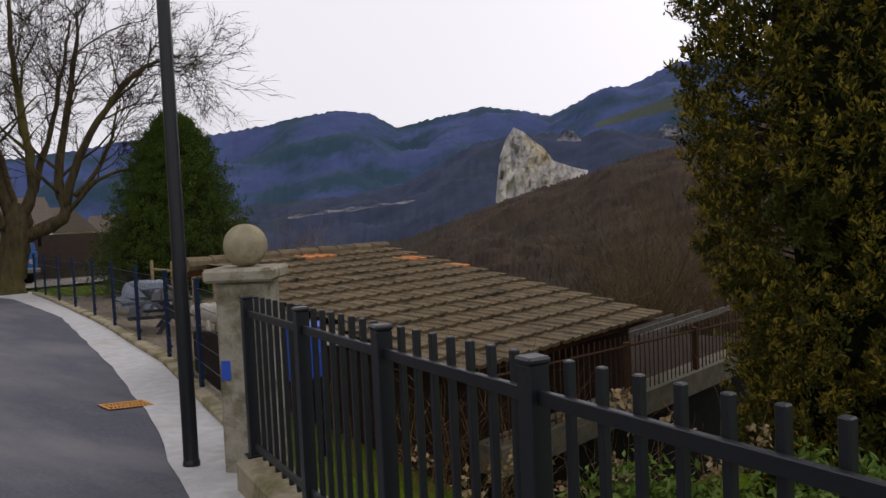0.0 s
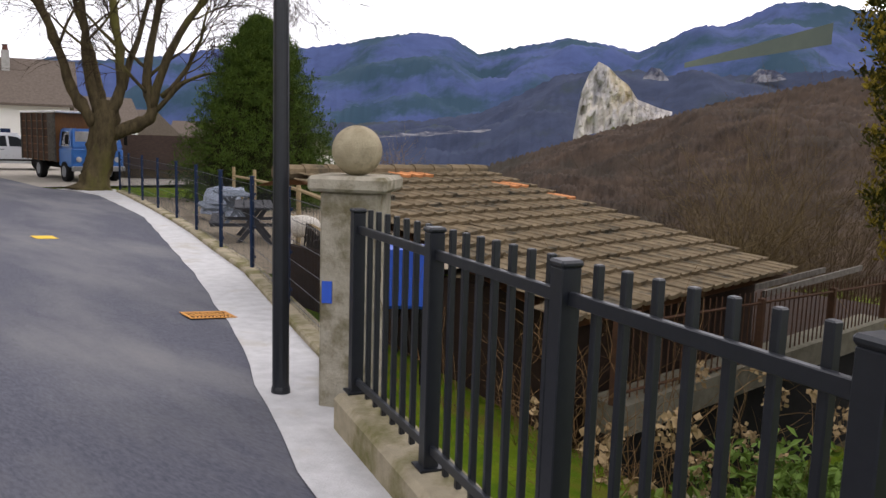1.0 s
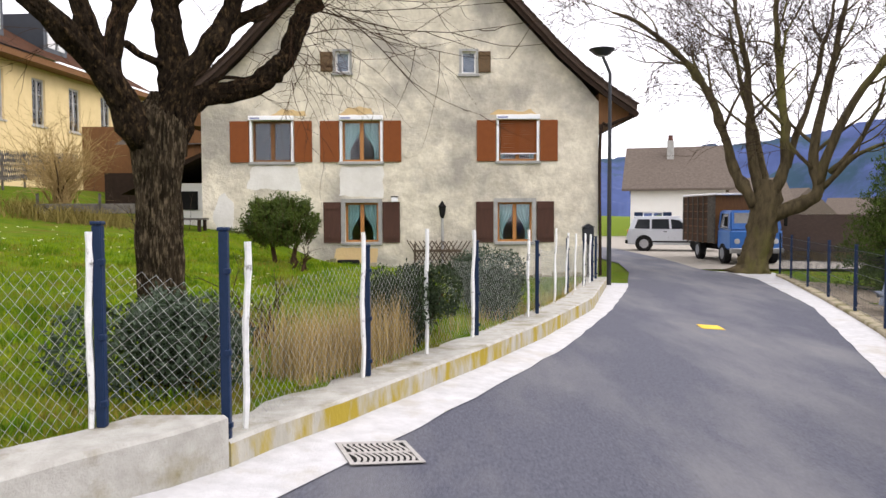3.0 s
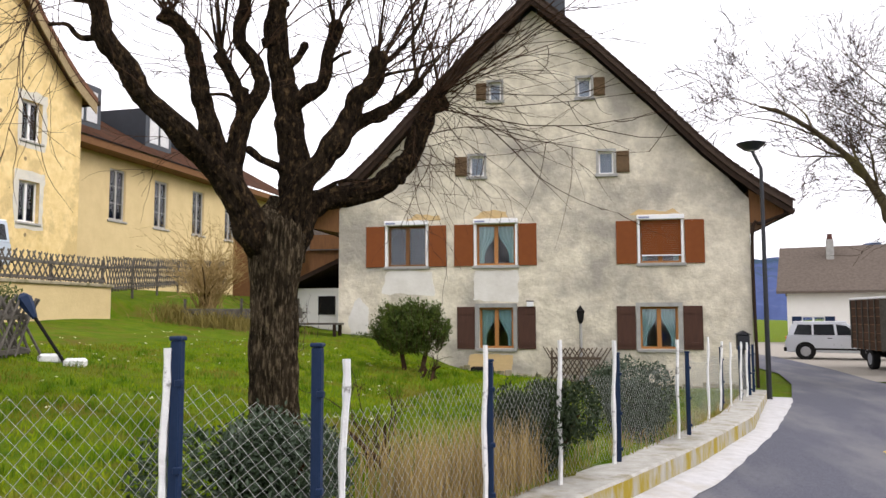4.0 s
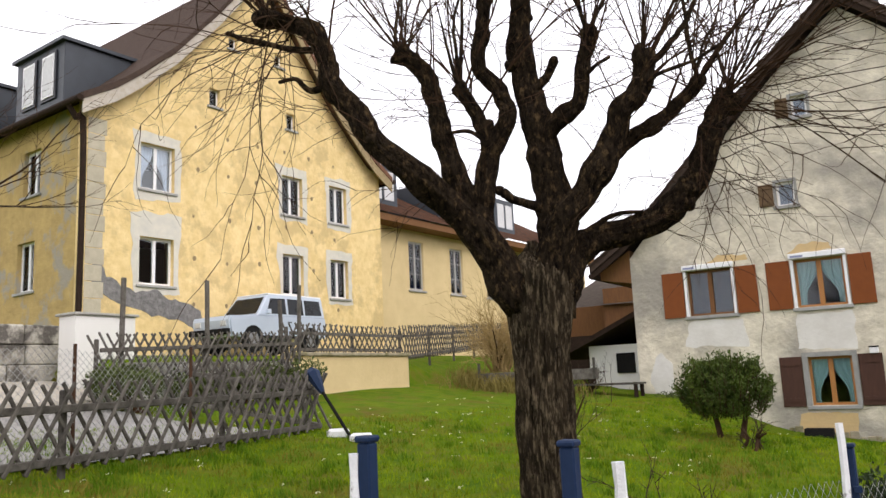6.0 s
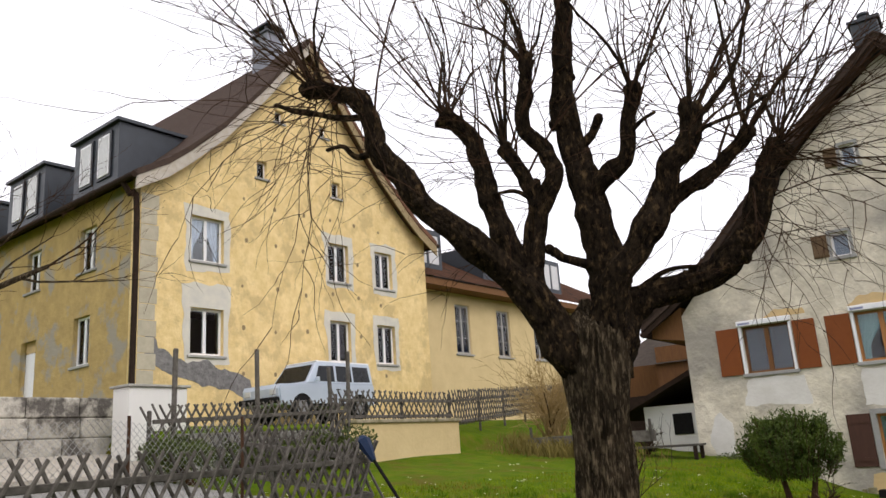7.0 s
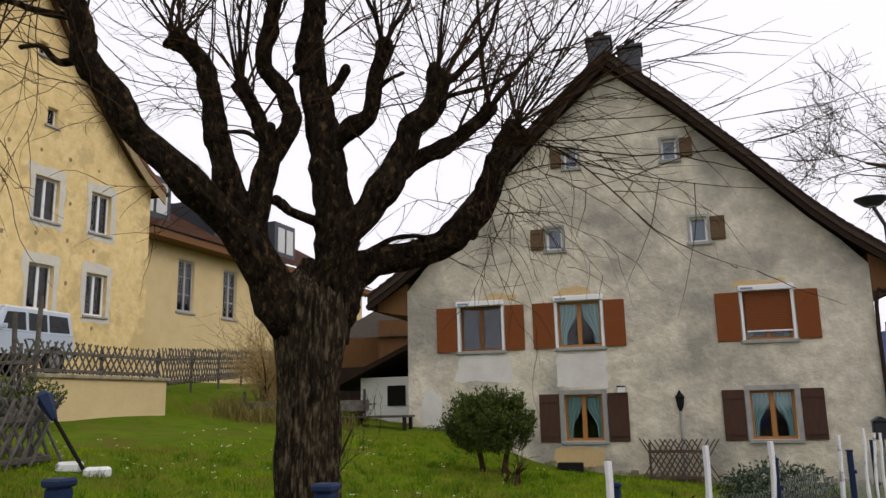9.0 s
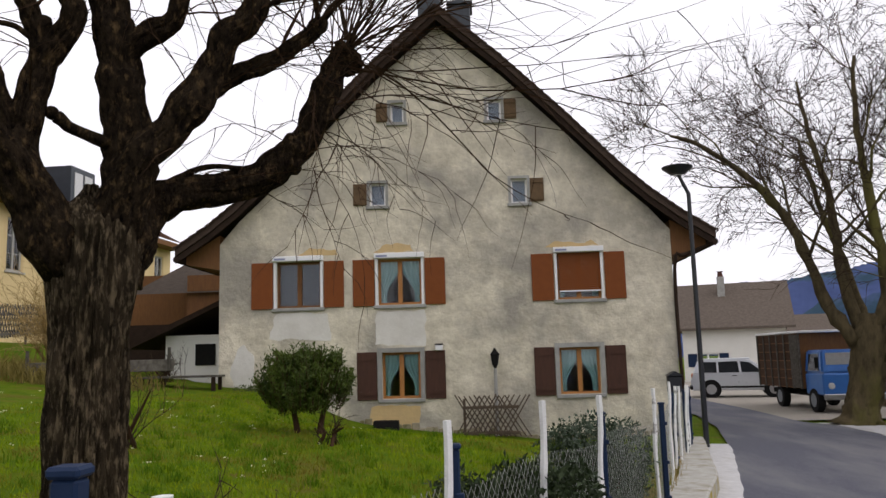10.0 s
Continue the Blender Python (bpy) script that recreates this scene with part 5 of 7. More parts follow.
def bark_tube(pts, radii, around, relief, mat, name, label=""):
    """Rounded wood with furrows that run along it."""
    bm, rings, side, run = bmesh.new(), [], None, 0.0
    for i, p in enumerate(pts):
        d = (pts[min(i + 1, len(pts) - 1)] - pts[max(i - 1, 0)]).normalized()
        if i:
            run += (p - pts[i - 1]).length
        side = d.orthogonal().normalized() if side is None else (side - d * side.dot(d)).normalized()
        up = d.cross(side)
        ring = []
        for k in range(around):
            a = 2 * math.pi * k / around
            u = Vector((math.cos(a) * 2.2 + pts[0].x, math.sin(a) * 2.2 + pts[0].y, run * 0.55))
            furrow = abs(noise.noise(u * 4.6)) + 0.5 * abs(noise.noise(u * 9.0 + Vector((4, 0, run * 1.5))))
            r = radii[i] * (1 + 0.16 * noise.noise(Vector((u.x * 0.5, u.y * 0.5, run * 3.2)))) + relief * (min(0.45, furrow) - 0.3)
            ring.append(bm.verts.new(p + (side * math.cos(a) + up * math.sin(a)) * r))
        rings.append(ring)
    for r0_, r1_ in zip(rings, rings[1:]):
        for k in range(around):
            bm.faces.new((r0_[k], r0_[(k + 1) % around], r1_[(k + 1) % around], r1_[k]))
    bm.faces.new(rings[0][::-1])
    bm.faces.new(rings[-1])
    return part(name, bm, mat, tree, label, smooth=True)


n_ = len(tp)
bark_tube(tp, [0.196 + 0.09 * math.exp(-9 * i / n_) + 0.05 * step(i / n_, 0.55, 0.85) - 0.225 * step(i / n_, 0.84, 1.0) for i in range(n_)], 140, 0.10, BARK, "trunk", "dark furrowed trunk")
ends = []


def limb(path, r0, r1, fist=1.45, knots=2, flare=0.0):
    """A gnarled limb that ends in a swollen pollard fist."""
    pts = smooth_path(path, 7)
    pts = [p + Vector((noise.noise(p * 5), noise.noise(p * 5 + Vector((3, 0, 0))), noise.noise(p * 5 + Vector((0, 3, 0))))) * 0.022 for p in pts]
    pts = [p + Vector((noise.noise(p * 11), noise.noise(p * 11 + Vector((3, 0, 0))), 0)) * 0.016 for p in pts]
    m_ = len(pts)
    rr = []
    for k in range(m_):
        f = k / (m_ - 1)
        r = 0.86 * (r0 + (r1 - r0) * f ** 0.8)
        r *= 1 + flare * math.exp(-(k / 5.0) ** 2)
        r *= 1 + (fist - 1) * math.exp(-((m_ - 1 - k) / 2.2) ** 2) + 0.42 * max(0, noise.noise(pts[k] * 7.0))
        rr.append(r)
    big_ = r0 > 0.06
    bark_tube(pts, rr, 56 if big_ else 12, 0.060 if big_ else 0.010, BARK_LIMB, "limb" if big_ else "snag")
    if big_:
        ends.append((pts, rr))
    for e in range(knots):
        i = m_ - 1 - e if e < 2 else random.randint(m_ // 3, m_ - 4)
        off = Vector((random.gauss(0, 1), random.gauss(0, 1), random.gauss(0.3, 0.8))).normalized() * rr[i] * 0.55
        bk = bmesh.new()
        for v in bmesh.ops.create_icosphere(bk, subdivisions=3, radius=rr[i] * random.uniform(0.6, 0.9))["verts"]:
            v.co = v.co * (1 + 0.5 * noise.noise(v.co * 16 + Vector((len(ends), e, 0)))) + pts[i] + off
        part("knuckle", bk, BARK_LIMB, tree, smooth=True)


limb([(-2.16, 9.72, 2.20), (-2.38, 9.42, 2.72), (-2.56, 9.08, 3.04), (-2.78, 8.92, 3.28), (-2.96, 8.80, 3.60), (-3.10, 8.72, 3.81), (-3.12, 8.72, 4.00), (-3.19, 8.69, 4.18), (-3.39, 8.64, 4.32), (-3.61, 8.56, 4.39)], 0.125, 0.062, 1.3, 5, 0.5)
limb([(-2.22, 9.74, 2.30), (-2.42, 9.66, 2.74), (-2.54, 9.63, 3.01), (-2.68, 9.60, 3.36), (-2.74, 9.59, 3.66), (-2.79, 9.57, 3.97), (-2.89, 9.52, 4.16), (-3.01, 9.45, 4.25)], 0.115, 0.066, 1.35, 5, 0.4)
limb([(-2.15, 9.72, 2.20), (-2.41, 9.62, 2.77), (-2.40, 9.66, 3.11), (-2.35, 9.70, 3.43), (-2.44, 9.65, 3.69), (-2.55, 9.59, 3.91)], 0.125, 0.045, 1.3, 3, 0.4)
limb([(-2.37, 9.70, 3.34), (-2.23, 9.72, 3.56), (-2.24, 9.72, 3.80), (-2.39, 9.64, 4.03), (-2.36, 9.65, 4.35), (-2.30, 9.67, 4.60)], 0.078, 0.050, 1.2, 4)
limb([(-2.04, 9.92, 2.10), (-1.98, 10.01, 2.72), (-2.02, 9.99, 3.17), (-2.06, 9.97, 3.54), (-2.12, 9.95, 3.84), (-2.17, 9.92, 4.16), (-2.15, 9.91, 4.49), (-2.11, 9.93, 4.81), (-2.08, 9.95, 5.15), (-2.06, 9.95, 5.45)], 0.190, 0.052, 1.25, 7)
limb([(-2.03, 9.96, 3.42), (-1.91, 9.95, 3.58), (-1.74, 10.03, 3.73), (-1.70, 10.05, 4.03), (-1.63, 10.08, 4.27)], 0.085, 0.050, 1.35, 4)
limb([(-1.97, 9.82, 2.35), (-1.81, 9.73, 2.76), (-1.58, 9.78, 3.05), (-1.44, 9.83, 3.32), (-1.36, 9.85, 3.51), (-1.21, 9.90, 3.67), (-1.20, 9.90, 3.91)], 0.125, 0.072, 1.3, 4, 0.3)
limb([(-1.54, 9.88, 3.18), (-1.44, 9.97, 3.29), (-1.21, 10.07, 3.42), (-1.04, 10.16, 3.57), (-0.90, 10.22, 3.74)], 0.072, 0.046, 1.3, 2)
limb([(-2.00, 9.96, 2.25), (-1.89, 10.18, 2.62), (-1.57, 10.35, 2.73), (-1.30, 10.45, 2.83), (-1.08, 10.53, 3.06), (-0.97, 10.57, 3.30), (-0.89, 10.63, 3.57), (-0.79, 10.69, 3.73)], 0.130, 0.090, 1.45, 5, 0.3)
# spurs and broken snags
limb([(-3.12, 8.72, 4.05), (-3.32, 8.72, 4.12), (-3.50, 8.62, 4.16), (-3.72, 8.52, 4.24), (-3.85, 8.46, 4.30)], 0.036, 0.016, 1.1, 1)
limb([(-3.08, 8.74, 3.80), (-3.30, 8.74, 3.80), (-3.38, 8.70, 3.90), (-3.52, 8.66, 3.90)], 0.034, 0.014, 1.2, 1)
limb([(-2.12, 9.90, 3.80), (-1.98, 9.93, 3.92), (-1.90, 9.95, 4.06)], 0.045, 0.036, 1.3, 1)
limb([(-2.06, 9.90, 2.92), (-2.22, 9.80, 2.99), (-2.30, 9.74, 3.06)], 0.045, 0.030, 1.5, 2)
limb([(-2.38, 9.66, 3.46), (-2.50, 9.60, 3.54), (-2.64, 9.54, 3.53)], 0.024, 0.014, 1.2, 1)
limb([(-1.36, 9.99, 3.32), (-1.22, 9.95, 3.32), (-1.10, 9.92, 3.35)], 0.022, 0.012, 1.3, 1)
limb([(-1.72, 10.04, 3.88), (-1.58, 10.0, 3.96), (-1.46, 9.98, 3.99)], 0.024, 0.012, 1.3, 1)
limb([(-1.20, 9.90, 3.82), (-1.00, 9.98, 3.98), (-0.82, 10.04, 4.26), (-0.72, 10.08, 4.66)], 0.036, 0.014, 1.2, 1)
limb([(-1.26, 9.88, 3.58), (-1.08, 9.84, 3.72), (-0.82, 9.86, 3.76), (-0.66, 9.90, 3.84)], 0.022, 0.010, 1.2, 0)
limb([(-1.84, 10.18, 2.74), (-1.62, 10.28, 2.86), (-1.42, 10.34, 2.86)], 0.026, 0.014, 1.2, 1)
for pts, rr in ends:
    # stout rods standing on the fists
    for k in range(3):
        p = pts[-1 - random.randint(0, 3)]
        rod = bmesh.new()
        twig(rod, p, (random.gauss(0, 0.35), random.gauss(0, 0.35), 1.0), random.uniform(0.7, 1.7), random.uniform(0.012, 0.019), 9, -0.01, 0.11, 0, 6)
        part("rod", rod, BARK_LIMB, tree, smooth=True)
bt = bmesh.new()
for j, (pts, rr) in enumerate(ends):
    m_ = len(pts)
    out = (pts[-1] - Vector((-2.05, 9.9, 3.0))).normalized()
    shoots = 19 if m_ > 36 else 13
    for k in range(shoots):
        i = random.randint(m_ - 4, m_ - 1) if k < shoots * 0.6 else random.randint(m_ // 2, m_ - 1)
        d = Vector((random.gauss(0, 0.55), random.gauss(0, 0.55), random.uniform(0.15, 1.2))) + out * 0.5
        twig(bt, pts[i] + Vector((0, 0, rr[i] * 0.4)), d, random.uniform(0.7, 2.4), random.uniform(0.0045, 0.010), 9, 0.015, 0.09, 1, 4)
    for k in range(12 if m_ > 36 else 8):
        i = random.randint(m_ // 4, m_ - 1)
        d = Vector((random.gauss(0, 0.8), random.gauss(0, 0.8), random.uniform(-0.3, 0.3))) + out * 0.8
        twig(bt, pts[i], d, random.uniform(0.6, 1.3), 0.005, 8, 0.07, 0.16, 1)
# long shoots that reach out over the lawn towards the farmhouse and the lane
for k in range(20):
    p = Vector((-0.79, 10.69, 3.70)) + Vector((random.gauss(0, 0.07), random.gauss(0, 0.07), random.gauss(0, 0.08)))
    d = Vector((random.uniform(0.2, 1.2), random.uniform(-0.6, 0.6), random.uniform(-0.45, 0.75)))
    twig(bt, p, d, random.uniform(1.0, 2.6), random.uniform(0.005, 0.010), 9, -0.02 if k % 3 else 0.06, 0.07, 1)
for k in range(12):
    p = Vector((-0.98, 10.55, 3.25)) + Vector((random.gauss(0, 0.06), random.gauss(0, 0.06), random.gauss(0, 0.2)))
    twig(bt, p, (random.uniform(-0.1, 0.8), random.uniform(-0.8, 0.2), random.uniform(-0.6, 0.1)), random.uniform(0.5, 1.2), 0.005, 8, 0.10, 0.14, 1)
for k in range(22):
    p = Vector((-3.45, 8.62, 4.33)) + Vector((random.gauss(0, 0.16), random.gauss(0, 0.08), random.gauss(0, 0.07)))
    d = Vector((random.uniform(-1.2, 0.1), random.uniform(-0.7, 0.3), random.uniform(-0.6, 0.7)))
    twig(bt, p, d, random.uniform(0.7, 1.9), random.uniform(0.004, 0.008), 9, 0.04, 0.14, 1)
tagged(part("shoot_growth", bt, TWIG, tree, "long thin brown bare shoots"), kind="stuff")

# the great bare tree at the bend
big = thing("bare_tree", pose(10.5, 27.7, -0.5), "large bare old tree with a thick mossy trunk at the bend", "tree")
bm, bt = bmesh.new(), bmesh.new()
tube(bm, smooth_path([(-0.25, 0, -0.1), (-0.12, 0, 0.4), (0.05, 0, 1.2), (0.25, 0, 2.2), (0.35, 0, 3.0)], 4), [0.76, 0.62, 0.52, 0.47, 0.45, 0.43, 0.42, 0.41, 0.41, 0.41, 0.42, 0.44, 0.44, 0.42, 0.38, 0.32, 0.24], 24, rough=0.45)
part("trunk", bm, BARK_PALE, big, smooth=True)
random.seed(5)


def great_limb(path, r0, r1, kids=9, reach=2.6, depth=3):
    """A rising limb, given across and up as it spreads over the bend, with its side branches."""
    pts = [Vector((0.966 * u + 0.259 * w, -0.259 * u + 0.966 * w, h)) for u, h, w in path]
    pts = smooth_path(pts, 5)
    pts = [p + Vector((noise.noise(p * 1.3), noise.noise(p * 1.3 + Vector((5, 0, 0))), 0)) * 0.10 for p in pts]
    m_ = len(pts)
    rr = [0.78 * (r0 + (r1 - r0) * k / (m_ - 1)) * (1 + 0.5 * max(0, noise.noise(pts[k] * 2.5))) for k in range(m_)]
    bm = tube(bmesh.new(), pts, rr, 12, rough=0.3)
    for k in range(kids):
        i = int(m_ * (0.34 + 0.64 * (k + random.random()) / kids))
        i = min(i, m_ - 1)
        t = (pts[i] - pts[i - 1]).normalized()
        sd = t.orthogonal().normalized()
        sd.rotate(Matrix.Rotation(random.uniform(0, 6.28), 3, t))
        branching(bm, bt, pts[i], (t * 0.9 + sd * random.uniform(0.5, 1.1)).normalized(), reach * random.uniform(0.6, 1.15), max(0.014, rr[i] * 0.42), depth, 0.0, 1.1, 5, 0.009)
    part("limb", bm, BARK_PALE, big, smooth=True)


great_limb([(-0.1, 2.2, 0), (-0.7, 3.3, 0.1), (-1.0, 4.3, 0.2), (-1.6, 5.9, 0.2), (-2.4, 7.0, 0.1), (-3.6, 8.1, 0.0), (-4.6, 8.6, 0.0)], 0.24, 0.05, 11, 2.4)
great_limb([(0.0, 2.5, 0.1), (-0.2, 4.1, 0.4), (-0.3, 6.1, 0.6), (-0.6, 8.1, 0.7), (-0.9, 10.0, 0.6)], 0.21, 0.05, 9)
great_limb([(0.4, 2.4, 0), (0.7, 3.5, -0.1), (0.6, 5.5, -0.3), (0.4, 8.1, -0.4), (0.5, 10.2, -0.5)], 0.26, 0.05, 9)
great_limb([(0.8, 3.4, 0.1), (1.4, 5.1, 0.4), (2.0, 7.3, 0.7), (2.4, 9.4, 0.9)], 0.15, 0.04, 8)
great_limb([(0.4, 1.9, 0.0), (1.4, 2.3, -0.1), (1.7, 2.8, -0.1), (1.6, 4.1, 0.0), (2.0, 6.1, 0.1), (2.4, 8.1, 0.2), (2.6, 9.6, 0.2)], 0.30, 0.05, 9)
great_limb([(1.7, 2.8, -0.1), (2.2, 4.5, -0.3), (3.4, 6.5, -0.5), (4.4, 7.6, -0.6), (5.8, 8.2, -0.6)], 0.20, 0.05, 10, 2.4)
great_limb([(2.0, 3.2, -0.1), (2.6, 3.8, -0.3), (3.2, 4.9, -0.4), (3.6, 6.3, -0.4)], 0.12, 0.04, 6, 2.0)
great_limb([(1.8, 2.7, -0.1), (2.6, 3.6, -0.4), (3.4, 4.0, -0.6), (4.1, 4.1, -0.7)], 0.12, 0.03, 5, 1.5, 2)
great_limb([(0.2, 2.5, 0.3), (0.1, 4.2, 1.2), (-0.4, 6.5, 1.9), (-0.8, 8.6, 2.2)], 0.18, 0.05, 7)
tagged(part("twig_growth", bt, TWIG_PALE, big), kind="stuff")


def conifer(x, y, z, height, width, label, mat, seed, count=260, power=0.62, leaf=0.30, foot=0.8, dense=3, core_size=0.8):
    random.seed(seed)
    np.random.seed(seed)
    t = thing("conifer", pose(x, y, z), label, "conifer")
    part("trunk", tube(bmesh.new(), [(0, 0, 0), (0, 0, height * 0.5), (0, 0, height * 0.97)], [0.22, 0.13, 0.02], 8), BARK, t)
    pts, bw = [], bmesh.new()
    for k in range(count):
        f = (k + random.random()) / count
        h = height * (0.03 + 0.95 * f)
        reach = width * (1 - f) ** power * random.uniform(0.72, 1.04) * (foot + (1 - foot) * min(1, f * 3)) + 0.15
        a = k * 2.39996 + random.gauss(0, 0.25)
        for j in range(26):
            u = 0.18 + 0.82 * (j / 25) ** 0.8
            side = random.gauss(0, 0.13) * reach * (0.3 + u * 0.6)
            px = math.cos(a) * reach * u - math.sin(a) * side
            py = math.sin(a) * reach * u + math.cos(a) * side
            pz = h + reach * (0.22 * u + 0.18 * u * u) * (0.35 + f) - 0.10 * reach + random.gauss(0, 0.09)
            pts.append((px, py, pz))
        tube(bw, [(0, 0, h), (math.cos(a) * reach * 0.8, math.sin(a) * reach * 0.8, h + 0.1 * reach)], [0.03, 0.008], 3, cap=False)
    tagged(part("bough_growth", bw, BARK, t), kind="stuff")
    # solid dark core, its colour stands for the shade within the crown
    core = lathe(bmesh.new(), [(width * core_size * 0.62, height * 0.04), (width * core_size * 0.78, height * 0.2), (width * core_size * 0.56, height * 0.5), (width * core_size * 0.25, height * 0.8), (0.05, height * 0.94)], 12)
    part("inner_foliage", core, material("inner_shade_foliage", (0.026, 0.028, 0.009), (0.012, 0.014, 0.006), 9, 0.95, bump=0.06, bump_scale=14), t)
    leaf_mesh("foliage", [(q[0] + random.gauss(0, 0.05), q[1] + random.gauss(0, 0.05), q[2] + random.gauss(0, 0.05)) for q in pts for _ in range(dense)], leaf, mat, t, 0.20, 0.9, (0, 0, 0.8))
    return t


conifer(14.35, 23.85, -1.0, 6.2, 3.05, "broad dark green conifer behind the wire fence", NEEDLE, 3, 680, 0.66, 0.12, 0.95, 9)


def thuja(x, y, z, height, width, label, seed):
    """A tall columnar conifer of upright fan-shaped sprays in uneven clumps, with gaps onto a core coloured as inner
    shade.
    """
    random.seed(seed)
    np.random.seed(seed)
    t = thing("thuja", pose(x, y, z), label, "conifer")
    part("trunk", tube(bmesh.new(), [(0, 0, 0), (0, 0, height * 0.5), (0, 0, height * 0.97)], [0.22, 0.13, 0.02], 8), BARK, t)
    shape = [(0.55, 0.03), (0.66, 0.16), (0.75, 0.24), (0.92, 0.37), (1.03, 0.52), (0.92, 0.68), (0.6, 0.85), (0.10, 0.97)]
    # added core in near-black green paints the shade behind the sprays
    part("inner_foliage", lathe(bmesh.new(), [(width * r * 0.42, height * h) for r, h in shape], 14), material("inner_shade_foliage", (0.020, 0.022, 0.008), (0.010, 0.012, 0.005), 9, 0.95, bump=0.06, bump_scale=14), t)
    old, tips, bw = [], [], bmesh.new()
    for k in range(4200):
        f = ((k + random.random()) / 4200) ** 1.1
        a = k * 2.39996 + random.gauss(0, 0.2)
        r = lerp_line([(q * width, h) for q, h in shape], f)
        lump = noise.noise(Vector((math.cos(a) * 2.6, math.sin(a) * 2.6, f * height * 1.1)))
        r *= 0.90 + 0.20 * lump + random.uniform(-0.34, 0.05)
        c = Vector((math.cos(a) * r, math.sin(a) * r, f * height))
        out = Vector((math.cos(a), math.sin(a), 0.7 + 0.5 * random.random())).normalized()
        across = out.cross(Vector((random.gauss(0, 1), random.gauss(0, 1), random.gauss(0, 0.6)))).normalized()
        size = random.uniform(0.09, 0.17)
        if k % 6 == 0:
            tube(bw, [(c.x * 0.45, c.y * 0.45, c.z - 0.25), tuple(c)], [0.014, 0.005], 3, cap=False)
        for j in range(56):
            w = random.uniform(-1, 1)
            u = random.random()
            q = c + out * size * (u * 1.25 - 0.4 * w * w) + across * w * size * 0.75 + Vector((random.gauss(0, 0.02), random.gauss(0, 0.02), random.gauss(0, 0.02)))
            (tips if u > 0.62 and lump > -0.25 else old).append(tuple(q))
    tagged(part("bough_growth", bw, BARK, t), kind="stuff")
    leaf_mesh("foliage", old, 0.062, material("old_thuja_foliage", (0.085, 0.080, 0.016), (0.040, 0.044, 0.012), 5, 0.85), t, 0.36, 0.8, (0, 0, 0.7))
    leaf_mesh("tip_foliage", tips, 0.055, THUJA, t, 0.40, 0.8, (0, 0, 0.7), "yellowish bronzed tips of the sprays")
    return t


thuja(7.9, 1.7, -1.7, 9.5, 1.72, "tall bronzed-green thuja close to the railings", 8)


def bush(x, y, z, rx, rz, mat, label, seed, size=0.07, count=2600, stems=5, name="bush", lumps=7, bare=False, lift=0.0, up=0.4, twig_r=0.011):
    """A rounded shrub of several uneven lobes on a few stems."""
    random.seed(seed)
    np.random.seed(seed)
    t = thing(name, pose(x, y, z), label, "shrub")
    lobes = [(random.gauss(0, 0.42) * rx, random.gauss(0, 0.42) * rx, rz * random.uniform(0.65 + lift, 1.25 + lift), random.uniform(0.42, 0.66)) for _ in range(lumps)]
    bm = bmesh.new()
    for k in range(stems):
        q = random.choice(lobes)
        tube(bm, smooth_path([(random.gauss(0, 0.08), random.gauss(0, 0.08), -0.05), (q[0] * 0.4, q[1] * 0.4, rz * 0.5), (q[0], q[1], q[2])], 3), [0.035, 0.03, 0.027, 0.022, 0.018, 0.014, 0.01], 5)
    part("stem", bm, TWIG, t)
    if bare:
        bt_ = bmesh.new()
        for k in range(count):
            a = random.uniform(0, 6.28)
            twig(bt_, (random.gauss(0, rx * 0.15), random.gauss(0, rx * 0.15), 0), (math.cos(a) * 0.5, math.sin(a) * 0.5, random.uniform(0.7, 1.5)), rz * random.uniform(0.8, 2.0), twig_r, 6, 0.02, 0.1, 2 if twig_r > 0.009 else 1)
        tagged(part("twig_growth", bt_, mat, t), kind="stuff")
        return t
    pts = []
    for k in range(count):
        q = random.choice(lobes)
        v = Vector((random.gauss(0, 1), random.gauss(0, 1), random.gauss(0, 1))).normalized() * (q[3] * random.uniform(0.72, 1.05)) * (1 + 0.2 * noise.noise(Vector((k % 17, q[0] * 5, 0))))
        p = Vector((q[0] + v.x * rx, q[1] + v.y * rx, q[2] + v.z * rz))
        pts.append((p.x, p.y, max(0.02, p.z)))
    leaf_mesh("foliage", pts, size, mat, t, 0.45, 1.2, (0, 0, up))
    return t


IVY = material("mossy_ivy_leaf", (0.045, 0.065, 0.014), (0.085, 0.105, 0.022), 6, 0.7)
yew = thing("yew_bush", pose(-2.5, 17.1, 0.42), "dark green yew bush with upright shoots on the lawn slope", "shrub")
random.seed(52)
np.random.seed(52)
pts_y, bm = [], bmesh.new()
for dx in (-0.16, 0.20):
    tube(bm, smooth_path([(dx * 0.6, 0, -0.15), (dx, 0.05, 0.30), (dx * 1.5, 0, 0.75)], 3), [0.06, 0.055, 0.05, 0.045, 0.04, 0.03, 0.02], 7)
for k in range(430):
    a, q, e = random.uniform(0, 6.28), random.random() ** 0.5, random.uniform(-0.75, 0.9)
    ring = math.sqrt(max(0.0, 1 - (e * 0.9) ** 2)) * q
    p0 = Vector((math.cos(a) * 0.62 * ring, math.sin(a) * 0.58 * ring, 0.80 + 0.44 * e))
    d = Vector((math.cos(a) * 0.55 * ring, math.sin(a) * 0.55 * ring, random.uniform(0.8, 1.3))).normalized()
    L_ = random.uniform(0.14, 0.32)
    tube(bm, [p0, p0 + d * L_], [0.008, 0.003], 3, cap=False)
    for j in range(34):
        c = p0 + d * L_ * (j / 33) + Vector((random.gauss(0, 0.03), random.gauss(0, 0.03), random.gauss(0, 0.02)))
        pts_y.append(tuple(c))
